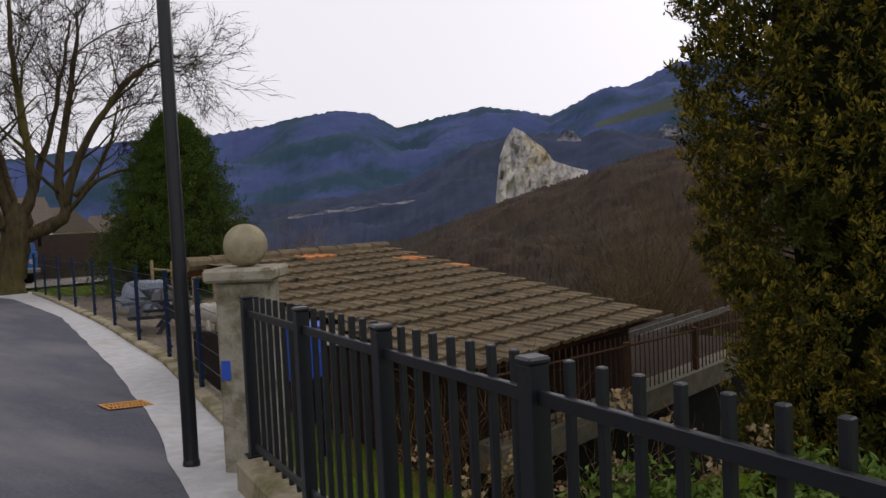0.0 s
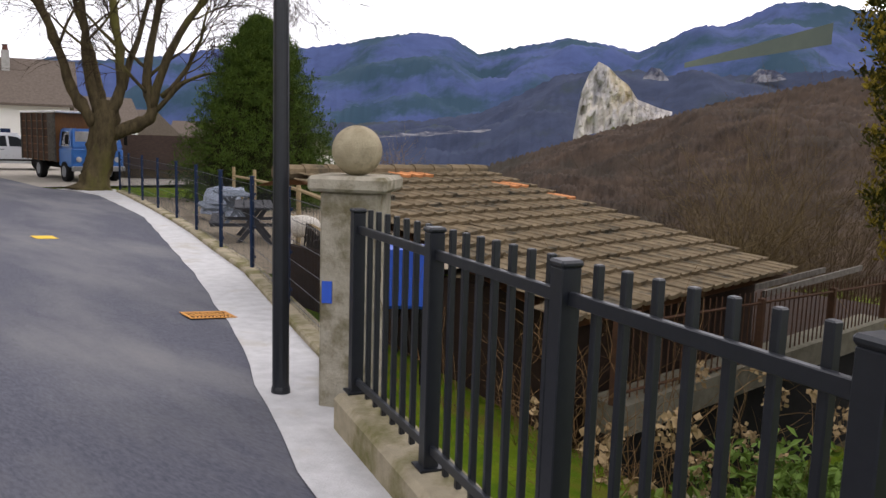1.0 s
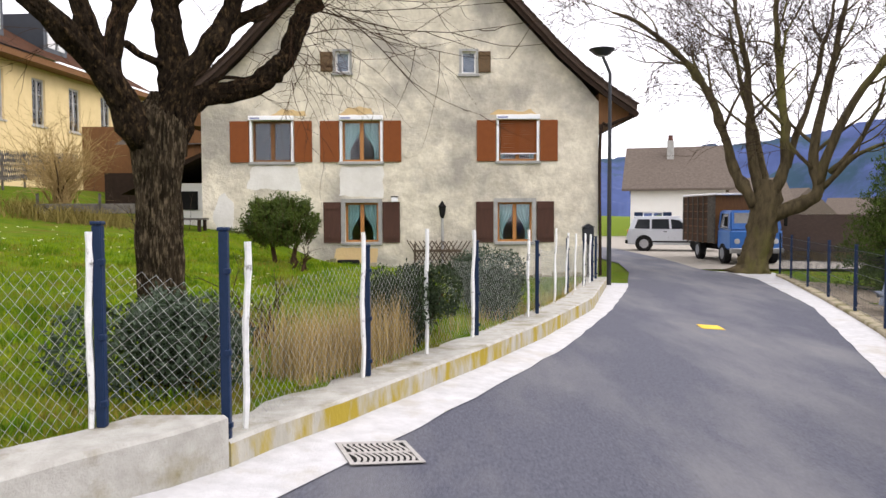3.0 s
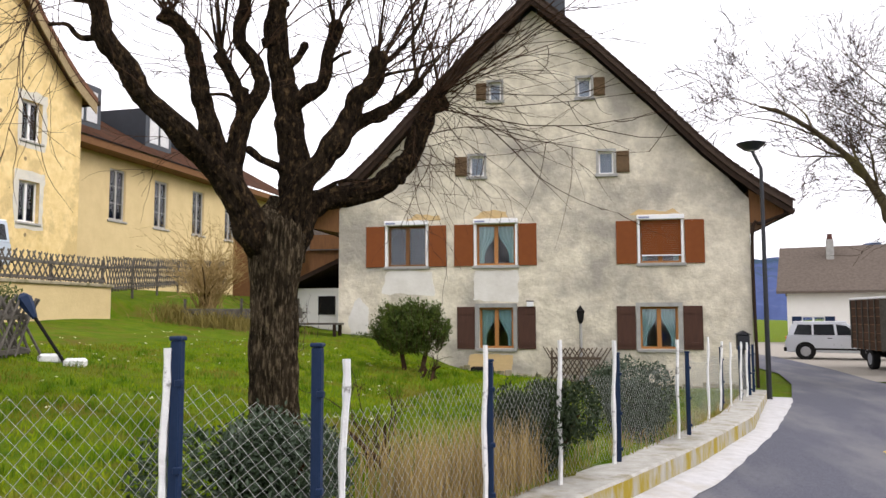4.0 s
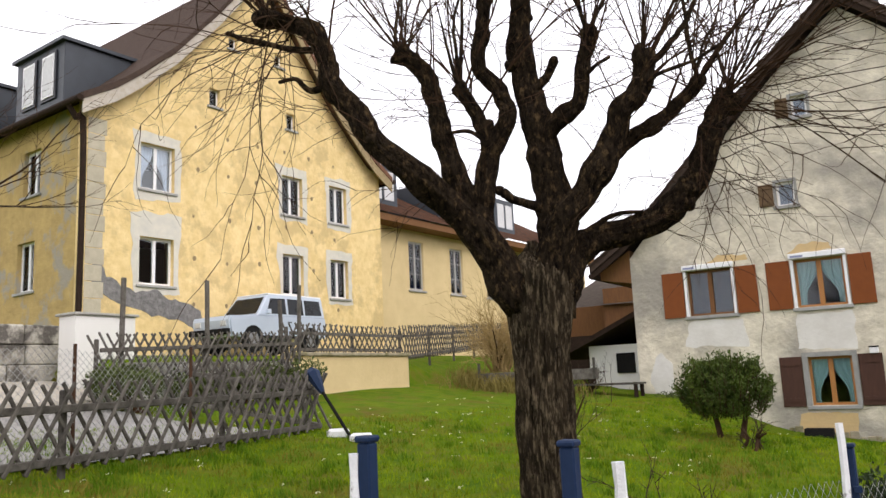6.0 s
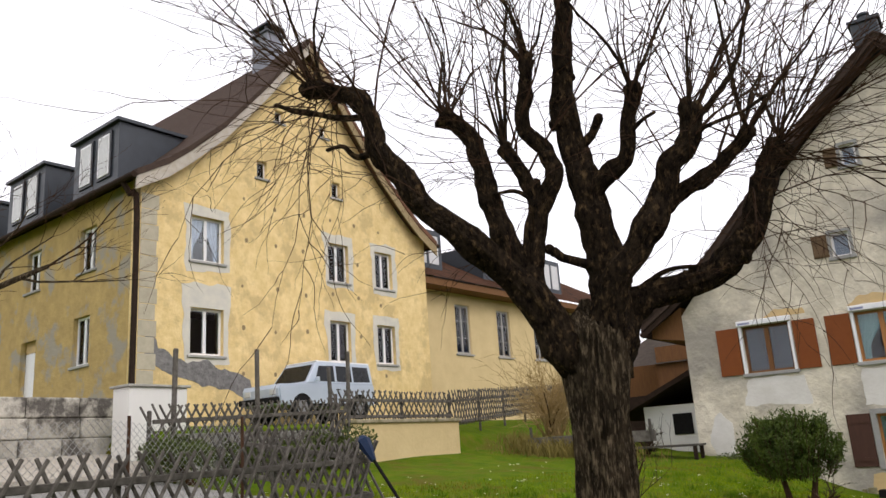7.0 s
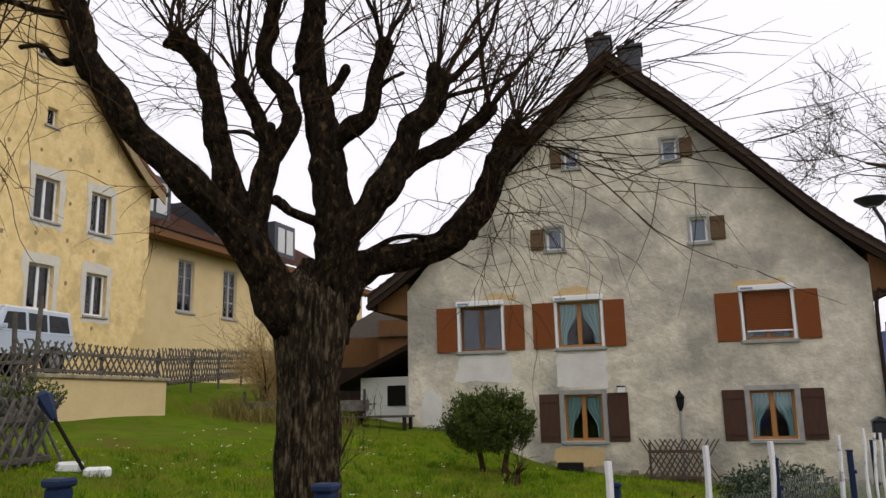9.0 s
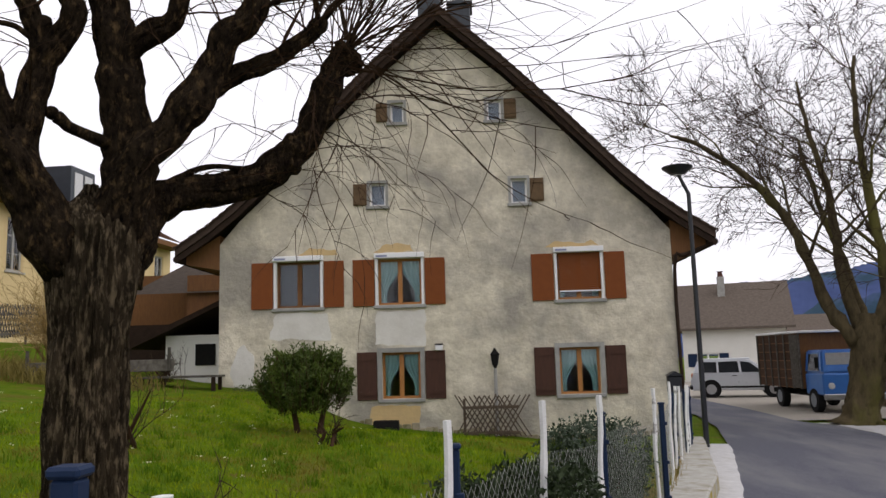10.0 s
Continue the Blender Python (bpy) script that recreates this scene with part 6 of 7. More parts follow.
part("stem", bm, TWIG, yew)
leaf_mesh("foliage", pts_y, 0.065, YEW, yew, 0.3, 1.0, (0, 0, 0.8))
bush(-1.30, 7.75, 0.20, 0.46, 0.46, material("dark_box_leaf", (0.018, 0.036, 0.014), (0.030, 0.055, 0.020), 6, 0.5), "clipped dark evergreen bush under the pollarded tree", 22, 0.045, 11000, lumps=11)
bush(0.16, 10.2, 0.08, 0.40, 0.60, material("dark_hedge_leaf", (0.020, 0.034, 0.014), (0.034, 0.052, 0.018), 6, 0.6), "dark evergreen shrub behind the chain-link fence", 23, 0.045, 12000, lumps=11)
bush(1.22, 13.2, -0.05, 0.44, 0.62, material("laurel_leaf", (0.022, 0.042, 0.018), (0.036, 0.062, 0.024), 6, 0.5), "dark green shrub behind the chain-link fence", 24, 0.045, 12000, lumps=11)
bush(-9.6, 23.2, 1.8, 1.2, 0.95, material("forsythia_twig", (0.36, 0.26, 0.11), (0.28, 0.19, 0.08), 5, 0.8), "bare tawny shrub at the top of the lawn", 25, 0.05, 120, 3, bare=True, twig_r=0.013)
bush(-7.4, 24.0, 1.25, 0.9, 0.35, TWIG_PALE, "bare brown twigs by the house corner", 26, 0.05, 30, 3, bare=True)
bush(-5.3, 24.3, 0.85, 0.55, 0.16, material("moss_green_leaf", (0.07, 0.09, 0.03), (0.05, 0.065, 0.022), 6, 0.7), "low mossy cushion plant against the house", 27, 0.05, 900)
bush(-10.8, 13.8, 1.4, 0.55, 0.42, IVY, "dark ivy hedge behind the lattice fence", 28, 0.075, 2200)
bush(-10.8, 15.2, 1.4, 0.55, 0.38, IVY, "dark ivy hedge behind the lattice fence", 29, 0.075, 2200)
bush(-10.5, 16.3, 1.45, 0.6, 0.40, IVY, "dark ivy hedge behind the lattice fence", 30, 0.075, 2600)
bush(-10.5, 12.7, 1.4, 0.6, 0.42, IVY, "dark ivy hedge behind the lattice fence", 33, 0.075, 2600)
for k, (x, y, s, zz) in enumerate(((5.0, 2.6, 0.8, -1.5), (4.4, 1.6, 0.8, -1.45), (5.8, 2.3, 0.7, -1.6), (3.9, 2.9, 0.6, -1.2), (5.4, 1.1, 0.9, -1.5), (4.6, 0.4, 0.8, -1.4), (6.4, 1.0, 0.8, -1.6), (3.5, 1.3, 0.6, -1.1))):
    bush(x, y, zz, s, s * 0.88, LEAF_LIGHT if k % 2 else LEAF, "leafy green garden shrub below the railings", 40 + k, 0.085, 3200, 4)
bush(17.5, 8.6, -2.2, 1.4, 1.7, material("pale_willow_twig", (0.135, 0.10, 0.048), (0.085, 0.062, 0.032), 5, 0.9), "bare pale brown thicket behind the shed", 60, 0.06, 110, 5, bare=True)
bush(21.0, 8.0, -3.6, 2.4, 2.6, material("olive_twig", (0.10, 0.072, 0.042), (0.07, 0.052, 0.03), 5, 0.9), "bare brown thicket in the valley", 61, 0.06, 160, 5, bare=True)
bush(23.0, 12.0, -4.6, 2.6, 2.8, material("grey_twig", (0.085, 0.065, 0.045), (0.06, 0.048, 0.032), 5, 0.9), "bare grey-brown thicket in the valley", 62, 0.06, 160, 5, bare=True)
bush(12.0, 14.0, -1.3, 1.5, 0.9, TWIG_PALE, "bare brown thicket behind the shed", 63, 0.06, 90, 5, bare=True)
bush(18.0, 22.0, -1.3, 1.6, 1.1, material("tan_twig", (0.26, 0.18, 0.09), (0.18, 0.12, 0.06), 5, 0.9), "bare tawny thicket beside the conifer", 64, 0.06, 90, 5, bare=True)

for x, y, h, sd in ((-4.05, 14.6, 0.62, 71), (-1.05, 9.6, 0.34, 72), (-2.0, 16.2, 0.30, 73)):
    bush(x, y, lawn_z(x, y), 0.3, h, TWIG_PALE, "small gnarled bare shrub in the lawn", sd, 0.05, 7, 3, bare=True, twig_r=0.0095)

fruit = thing("fruit_tree", pose(-13.0, 8.6, 2.2), "small bare fruit tree with spreading dark limbs", "tree")
bm, bt = bmesh.new(), bmesh.new()
part("trunk", tube(bmesh.new(), [(0, 0, -0.1), (0.05, 0, 0.9), (0, 0.1, 1.5)], [0.16, 0.13, 0.12], 10, rough=0.2), BARK, fruit)
for d, L in (((0.1, 1, 0.35), 3.0), ((-0.3, -1, 0.5), 2.4), ((0.7, 0.5, 0.7), 2.2), ((-0.6, 0.4, 0.9), 2.4), ((0.2, 0.9, 0.9), 2.6)):
    bm = bmesh.new()
    branching(bm, bt, (0, 0.1, 1.4), d, L, 0.08, 3, 0.03, 1.0, 4)
    part("limb", bm, BARK, fruit)
tagged(part("twig_growth", bt, TWIG, fruit), kind="stuff")

# dry hydrangeas and vines below the railings
random.seed(77)
np.random.seed(77)
hyd = thing("hydrangea", pose(5.6, 3.3, -1.4), "faded brown hydrangea with dry flower heads", "shrub")
bm, heads = bmesh.new(), []
for k in range(46):
    p0 = Vector((random.uniform(-1.6, 1.3), random.uniform(-0.7, 0.7), 0))
    pts = twig(bm, p0, (random.gauss(0, 0.25), random.gauss(0, 0.25), 1), random.uniform(0.7, 1.5), 0.005, 6, 0.02, 0.12, 1, 4)
    if k % 2 == 0:
        for _ in range(40):
            v = Vector((random.gauss(0, 1), random.gauss(0, 1), random.gauss(0, 0.8))).normalized() * 0.09
            heads.append(tuple(pts[-1] + v))
tagged(part("stem_growth", bm, material("dry_stem", (0.20, 0.13, 0.06), (0.12, 0.08, 0.04), 8, 0.9), hyd), kind="stuff")
leaf_mesh("flower_growth", heads, 0.05, DEAD_FLOWER, hyd, 0.9)
vine = thing("vine", pose(3.9, 4.3, -1.2), "dry brown vine climbing by the pillar", "shrub")
bm = bmesh.new()
for k in range(60):
    twig(bm, (random.uniform(-0.3, 1.3), random.uniform(-0.9, 0.2), 0), (random.gauss(0, 0.2), random.gauss(0, 0.2), 1), random.uniform(0.9, 1.7), 0.0045, 7, 0.02, 0.16, 1, 4)
tagged(part("stem_growth", bm, material("vine_stem", (0.17, 0.10, 0.045), (0.10, 0.065, 0.03), 8, 0.9), vine), kind="stuff")


# ---- grass ----
def blades(name, spots, h, mat, label, w=0.006, lean=0.5, category="grass"):
    n_ = len(spots)
    p = np.array(spots, dtype=float)
    a = np.random.uniform(0, 6.28, n_)
    s = np.stack([np.cos(a), np.sin(a), np.zeros(n_)], 1) * w
    tip = np.random.normal(0, lean, (n_, 3)) * h
    hh = h * np.random.uniform(0.5, 1.3, n_)
    tip[:, 2] = hh
    mid = tip * np.array([0.35, 0.35, 0.6])
    v = np.stack([p - s, p + s, p + mid + s * 0.7, p + mid - s * 0.7, p + tip], 1).reshape(-1, 3)
    i = np.arange(n_) * 5
    me = bpy.data.meshes.new(name)
    me.from_pydata(v.tolist(), [], [q for k in i.tolist() for q in ((k, k + 1, k + 2, k + 3), (k + 3, k + 2, k + 4))])
    me.materials.append(mat)
    return tagged(new(name, me), label, category, kind="stuff")


np.random.seed(4)
random.seed(4)
spots = []
while len(spots) < 90000:
    y = 5.5 + 18 * random.random() ** 1.4
    x = lerp_line(LEFT_WALL, y) - 0.45 - 10.2 * random.random() ** 1.3
    if x < -10.9:
        continue
    spots.append((x, y, ground_z(x, y) - 0.01))
blades("grass", spots, 0.06, BLADE, "short green spring grass of the sloping lawn", 0.006, 0.45)
spots = []
for k in range(1100):
    y = 6.5 + 16.5 * random.random() ** 1.2
    x = lerp_line(LEFT_WALL, y) - 0.6 - 9.0 * random.random() ** 1.2
    if x > -10.6 and noise.noise(Vector((x * 0.7, y * 0.7, 2))) > -0.15:
        for j in range(26):
            u, v = x + random.gauss(0, 0.05), y + random.gauss(0, 0.05)
            spots.append((u, v, ground_z(u, v) - 0.01))
blades("grass_tufts", spots, 0.105, material("deep_green_blade", (0.050, 0.120, 0.006), (0.120, 0.200, 0.008), 3.0, 0.8), "taller dark green tufts in the lawn", 0.005, 0.4)
spots = []
for k in range(2600):
    x, y = random.gauss(-9.0, 0.8), random.gauss(22.6, 0.45)
    if x > -10.9:
        spots.append((x, y, ground_z(x, y) - 0.02))
blades("dry_grass", spots, 0.42, material("tawny_grass", (0.26, 0.20, 0.06), (0.16, 0.135, 0.04), 4, 0.9), "tawny dead grass on the bank under the shrub", 0.010, 0.5)
spots = []
for k in range(1500):
    y = random.uniform(8.2, 9.9)
    x = lerp_line(LEFT_WALL, y) - 0.42 - abs(random.gauss(0, 0.28))
    spots.append((x, y, ground_z(x, y) - 0.01 + 0.0))
blades("dry_grass", spots, 0.50, STRAW, "tall straw-coloured dry grass along the fence", 0.004, 0.16)
spots = []
for k in range(450):
    y = random.uniform(10.2, 20.5)
    x = lerp_line(LEFT_WALL, y) - 0.42 - abs(random.gauss(0, 0.2))
    spots.append((x, y, ground_z(x, y) - 0.01))
blades("dry_grass", spots, 0.26, STRAW, "dry grass along the fence", 0.004, 0.2)
spots = []
for k in range(170):
    y = random.uniform(8, 20)
    x = random.uniform(-9, -1.5)
    if x < lerp_line(LEFT_WALL, y) - 0.6:
        for j in range(5):
            spots.append((x + random.gauss(0, 0.015), y + random.gauss(0, 0.015), ground_z(x, y) + 0.04))
fl = thing("daisies", pose(0, 0, 0), "small white daisies scattered in the lawn", "flowers", kind="stuff")
leaf_mesh("petals", spots, 0.018, PETAL, fl, 0.9)

# ---- tiled shed below the lane ----
shed = thing("shed", pose(0, 0, 0), "low wooden shed with a weathered clay tile roof", "shed")
SX0, SX1, SY0, SY1 = 5.45, 9.05, 4.2, 8.9
SLOPE = (1.10 - 0.25) / (SY1 - SY0)
part("wall", boxed(SX0 + 0.0, SY0 + 0.35, -1.9, SX1 - 0.25, SY0 + 0.45, 0.20), WOOD_DARK, shed)
part("wall", boxed(SX0 + 0.0, SY0 + 0.451, -1.9, SX0 + 0.1, SY1, 0.25), WOOD_DARK, shed)
part("wall", boxed(SX1 - 0.35, SY0 + 0.451, -1.9, SX1 - 0.25, SY1, 0.25), WOOD_DARK, shed)
bm = bmesh.new()
v = [bm.verts.new(q) for q in ((SX0 - 0.47, SY0 + 0.03, 0.19), (SX1 - 0.03, SY0 + 0.03, 0.19), (SX1 - 0.03, SY1, 1.03), (SX0 + 0.2, SY1, 1.03))]
bm.faces.new(v)
v2 = [bm.verts.new(q) for q in ((SX0 + 0.03, SY1 + 0.001, 1.03), (SX1 - 0.03, SY1 + 0.001, 1.03), (SX1 - 0.03, SY1 + 0.6, 0.9), (SX0 + 0.03, SY1 + 0.6, 0.9))]
bm.faces.new(v2)
bmesh.ops.solidify(bm, geom=bm.faces[:], thickness=0.05)
part("roof_deck", bm, WOOD_BROWN, shed)

# ---- old rusty balustrade of the terrace ----
balu = thing("balustrade", pose(0, 0, 0), "rusty iron balustrade on a concrete terrace edge", "railing")
BA, BB = Vector((5.3, 4.05, -0.42)), Vector((10.6, 3.75, -0.62))
u_ = (BB - BA).normalized()
part("terrace_edge", boxed(0, -0.08, -0.25, (BB - BA).length, 0.25, 0.0, Matrix.Translation(BA) @ Matrix.Rotation(math.atan2(u_.y, u_.x), 4, "Z")), material("mossy_terrace_slab", (0.17, 0.155, 0.12), (0.10, 0.095, 0.07), 6, 0.9, bump=0.01, bump_scale=30), balu)
# wall coloured near black to put in the shade under the slab
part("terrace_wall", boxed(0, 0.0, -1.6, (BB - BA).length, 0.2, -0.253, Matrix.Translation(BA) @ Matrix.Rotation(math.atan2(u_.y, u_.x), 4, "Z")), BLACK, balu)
for z in (0.08, 0.62):
    part("rail", tube(bmesh.new(), [BA + Vector((0, 0, z)), BB + Vector((0, 0, z))], [0.014, 0.014], 6), RUST_IRON, balu)
bar2 = finish(tube(bmesh.new(), [(0, 0, 0), (0, 0, 0.70)], [0.008, 0.006], 5), "bar", RUST_IRON)
for k in range(54):
    p = BA.lerp(BB, k / 53)
    shared("bar", bar2, balu, pose(p.x, p.y, p.z + 0.03))
for f in (0.0, 0.42, 0.72, 1.0):
    p = BA.lerp(BB, f)
    part("post", boxed(p.x - 0.03, p.y - 0.03, p.z, p.x + 0.03, p.y + 0.03, p.z + 0.66), RUST_IRON, balu)
for k in range(3):
    bm = boxed(9.2, 4.6 + k * 0.5, -0.15 - k * 0.1, 12.5, 4.63 + k * 0.5, -0.07 - k * 0.1)
    part("board", bm, WOOD_GREY, balu)
part("deck", boxed(9.1, 4.12, -0.9, 12.8, 8.5, -0.66), WOOD_DARK, balu)
plank = thing("garden_edging", pose(4.3, 3.2, -1.2, 0, 0, 12), "pale stone slab edging a garden bed", "edging")
part("slab", boxed(-0.9, -0.12, -0.3, 1.5, 0.12, 0.12, bevel=0.02), KERB_STONE, plank)
cra = thing("wheeled_barrow", pose(4.32, 5.38, -0.85, 0, 0, -40), "bright blue plastic tub on a dark metal stand behind the pillar", "tub")
for x in (-0.14, 0.14):
    for y in (-0.14, 0.14):
        part("leg", tube(bmesh.new(), [(x * 1.3, y * 1.3, 0), (x, y, 1.09)], [0.018, 0.018], 6), BLACK, cra)
bm = boxed(-0.17, -0.17, 1.1, 0.17, 0.17, 1.56, bevel=0.03)
for z in (1.3, 1.52):
    box(bm, -0.18, -0.18, z, 0.18, 0.18, z + 0.04)
part("body", bm, BLUE_PLASTIC, cra)


# ---- lattice fences of crossed laths ----
def lattice(name, a, b, h, label, mat=WOOD_GREY, gap=0.16, lath=0.035, rails=(0.12, 0.82), points=0.12, post_every=2.2, group=""):
    """A rustic fence of crossed laths between a and b."""
    a, b = Vector(a), Vector(b)
    L = math.hypot(b.x - a.x, b.y - a.y)
    ang = math.degrees(math.atan2(b.y - a.y, b.x - a.x))
    rise = (b.z - a.z) / L
    t = thing(name, pose(a.x, a.y, a.z, 0, 0, ang), label, "fence", group)
    shear = Matrix.Identity(4)
    shear[2][0] = rise
    for f in rails:
        part("rail", boxed(0, -0.03, h * f - 0.035, L, 0.03, h * f + 0.035, shear, bevel=0.008), mat, t)
    tall = h + points
    run = tall * 0.62
    la = math.hypot(run, tall)
    for s, nm in ((1, -0.032), (-1, 0.046)):
        m_ = finish(boxed(-lath / 2, nm - 0.012, 0, lath / 2, nm + 0.012, la, pose(0, 0, 0, 0, s * math.degrees(math.atan2(run, tall)), 0), bevel=0.005), "lath", mat)
        k = 0
        x = -run if s > 0 else 0
        while x < L + (0 if s > 0 else run):
            if (x + s * run * 0.5) > -0.05 and (x + s * run * 0.5) < L + 0.05:
                shared("lath", m_, t, pose(x, 0, rise * (x + s * run / 2) + random.uniform(-0.01, 0.02), 0, random.uniform(-1.5, 1.5), 0))
            x += gap
    k = 0
    while k * post_every <= L + 0.01:
        x = k * post_every
        part("post", boxed(x - 0.03, 0.075, -0.25 + rise * x, x + 0.03, 0.135, h + 0.05 + rise * x, bevel=0.01), mat, t)
        k += 1
    return t


random.seed(9)
lattice("lattice_fence", (-5.85, 4.6, 1.02), (-7.02, 13.0, 1.05), 0.66, "weathered grey crossed-lath fence at the edge of the lawn", gap=0.21)
lattice("lattice_fence", (-11.25, 16.95, 2.39), (-11.25, 21.0, 2.40), 0.50, "weathered crossed-lath fence on the terrace coping", gap=0.19)
lattice("lattice_fence", (-10.95, 12.3, 1.78), (-11.0, 16.9, 1.95), 0.74, "weathered crossed-lath fence above the ivy hedge", gap=0.17)
lattice("lattice_fence", (-9.6, 12.9, 1.42), (-7.05, 13.05, 1.05), 0.66, "weathered crossed-lath fence at the corner of the yard", gap=0.17)
net = thing("wire_netting", pose(0, 0, 0), "loose galvanised wire netting on thin stakes behind the lath fence", "fence")
bm = bmesh.new()
for k in range(-14, 42):
    for sg in (1, -1):
        pts = []
        for r in range(15):
            y = 7.6 + (k + (r if sg > 0 else 14 - r)) * 0.08
            if 7.6 <= y <= 10.92:
                pts.append(Vector((-6.72 - 0.14 * (y - 7.6) + 0.02 * math.sin(y * 5 + r), y, 1.04 + r * 0.078 + 0.03 * math.sin(y * 3))))
        if len(pts) > 1:
            tube(bm, pts, [0.0028] * len(pts), 3, cap=False)
tagged(part("wire_mesh", bm, STEEL, net), kind="stuff")
for y in (7.6, 9.3, 10.93):
    x = -6.72 - 0.14 * (y - 7.6)
    part("stake", tube(bmesh.new(), [(x, y, 0.85), (x, y, 2.2)], [0.022, 0.018], 6), RUST_IRON, net)
lattice("lattice_fence", (-11.25, 21.1, 2.2), (-14.3, 34, 3.0), 0.75, "weathered crossed-lath fence behind the shrubs", gap=0.2)
lattice("lattice_fence", (5.35, 6.5, -0.72), (7.9, 11.9, -0.72), 0.66, "dark crossed-lath fence in the garden below the lane", material("dark_lath", (0.05, 0.042, 0.036), (0.035, 0.03, 0.026), 9, 0.9), gap=0.21, lath=0.04)
lattice("trellis", (-0.35, 24.45, -0.25), (0.95, 24.45, -0.25), 0.85, "weathered diamond trellis leaning on the farmhouse wall", material("trellis_wood", (0.12, 0.09, 0.065), (0.08, 0.06, 0.045), 9, 0.9), gap=0.12, lath=0.03)
for k, (y, h) in enumerate(((12.75, 1.25), (14.55, 1.35), (17.0, 1.45), (16.5, 1.1))):
    t = thing("fence_stake", pose(-11.05, y, 2.35), "tall grey weathered wooden stake by the terrace fence", "post", "terrace stakes")
    part("stake", boxed(-0.036, -0.036, -0.2, 0.036, 0.036, h, pose(0, 0, 0, random.uniform(-2, 2), random.uniform(-2, 2), 0), bevel=0.012), WOOD_GREY, t)
twall = thing("terrace_wall", pose(-11.1, 0, 0), "pale yellow rendered retaining wall with a stone coping", "wall", kind="structure")
part("wall_length", boxed(-0.3, 16.9, 0.6, 0.0, 21.08, 2.30), YELLOW_PALE, twall)
part("wall_length", boxed(-0.32, 12.95, 0.6, -0.02, 16.88, 2.2), CONCRETE_OLD, twall)
part("coping", boxed(-0.36, 16.88, 2.302, 0.06, 21.14, 2.385, bevel=0.015), KERB_STONE, twall)
cab = thing("utility_cabinet", pose(-12.5, 13.3, 2.3), "white painted masonry cabinet by the terrace", "cabinet")
part("body", boxed(-0.25, -0.6, -1.1, 0.25, 0.6, 0.78, bevel=0.01), WHITE_WALL, cab)
part("lid", boxed(-0.3, -0.65, 0.783, 0.3, 0.65, 0.83, bevel=0.01), CONCRETE_OLD, cab)
stw = thing("stone_wall", pose(-13.4, 0, 0), "dry wall of large pale ashlar blocks with dark stains", "wall", kind="structure")
for r in range(3):
    y = 3.0 + 0.4 * (r % 2)
    while y < 13.5:
        w = random.uniform(0.7, 1.15)
        part("block", boxed(random.uniform(-0.32, -0.28), y, 1.92 + r * 0.36, random.uniform(-0.02, 0.02), min(y + w - 0.015, 13.7), 2.27 + r * 0.36, bevel=0.02), STONE_PALE, stw)
        y += w
part("gravel_bank", prism(bmesh.new(), [(0.05, 1.2), (0.05, 1.98), (2.4, 1.62), (2.4, 1.2)], 10.6, pose(0, 2.5, 0)), material("pale_chippings", (0.50, 0.46, 0.38), (0.38, 0.34, 0.28), 12, 0.95, bump=0.03, bump_scale=25), stw)
bm = strip(bmesh.new(), [(-11.0, 2.5 + 0.5 * k, 0) for k in range(21)], [(-9.0, 2.5 + 0.5 * k, 0) for k in range(21)], 0.025, lawn_z)
strip(bm, [(-9.0, 2.5 + 0.5 * k, 0) for k in range(21)], [(-6.95 + 0.05 * (10 - k) * 0.5, 2.5 + 0.5 * k, 0) for k in range(21)], 0.025, lawn_z)
tagged(part("pavement", bm, material("pale_yard_concrete", (0.30, 0.29, 0.27), (0.22, 0.21, 0.19), 3, 0.9, bump=0.006, bump_scale=30)), "pale grey concrete yard behind the lattice fence", "yard", kind="structure")
bm = strip(bmesh.new(), [(lerp_line(RIGHT_KERB, 10.4 + 0.8 * k) + 0.25, 10.4 + 0.8 * k, 0) for k in range(20)], [(lerp_line(RIGHT_KERB, 10.4 + 0.8 * k) + 2.4, 10.4 + 0.8 * k, 0) for k in range(20)], 0.05, right_z)
strip(bm, [(lerp_line(RIGHT_KERB, 10.4 + 0.8 * k) + 2.4, 10.4 + 0.8 * k, 0) for k in range(20)], [(lerp_line(RIGHT_KERB, 10.4 + 0.8 * k) + 6.0, 10.4 + 0.8 * k, 0) for k in range(20)], 0.05, right_z)
tagged(part("pavement", bm, material("brown_grit_terrace", (0.27, 0.225, 0.165), (0.17, 0.145, 0.11), 5, 0.95, bump=0.01, bump_scale=30)), "grey-brown grit terrace under the picnic tables", "terrace", kind="structure")
bed = thing("raised_bed", pose(-8.3, 22.6, 1.62, 0, 0, 8), "low grey timber edge of a raised bed", "edging")
part("plank", boxed(-1.6, -0.03, -0.1, 1.6, 0.03, 0.16, bevel=0.01), WOOD_GREY, bed)
for x in (-1.5, 0, 1.5):
    part("peg", boxed(x - 0.03, -0.07, -0.1, x + 0.03, -0.032, 0.42), WOOD_GREY, bed)

gt = thing("garden_table", pose(-7.0, 24.0, 0.72), "long dark weathered table at the top of the lawn", "table")
for k in range(3):
    part("top_board", boxed(-0.95, -0.3 + k * 0.21, 0.62, 0.95, -0.11 + k * 0.21, 0.67, bevel=0.006), WOOD_GREY, gt)
for x in (-0.85, 0.85):
    for y in (-0.24, 0.24):
        part("leg", boxed(x - 0.04, y - 0.04, -0.2, x + 0.04, y + 0.04, 0.619), WOOD_DARK, gt)

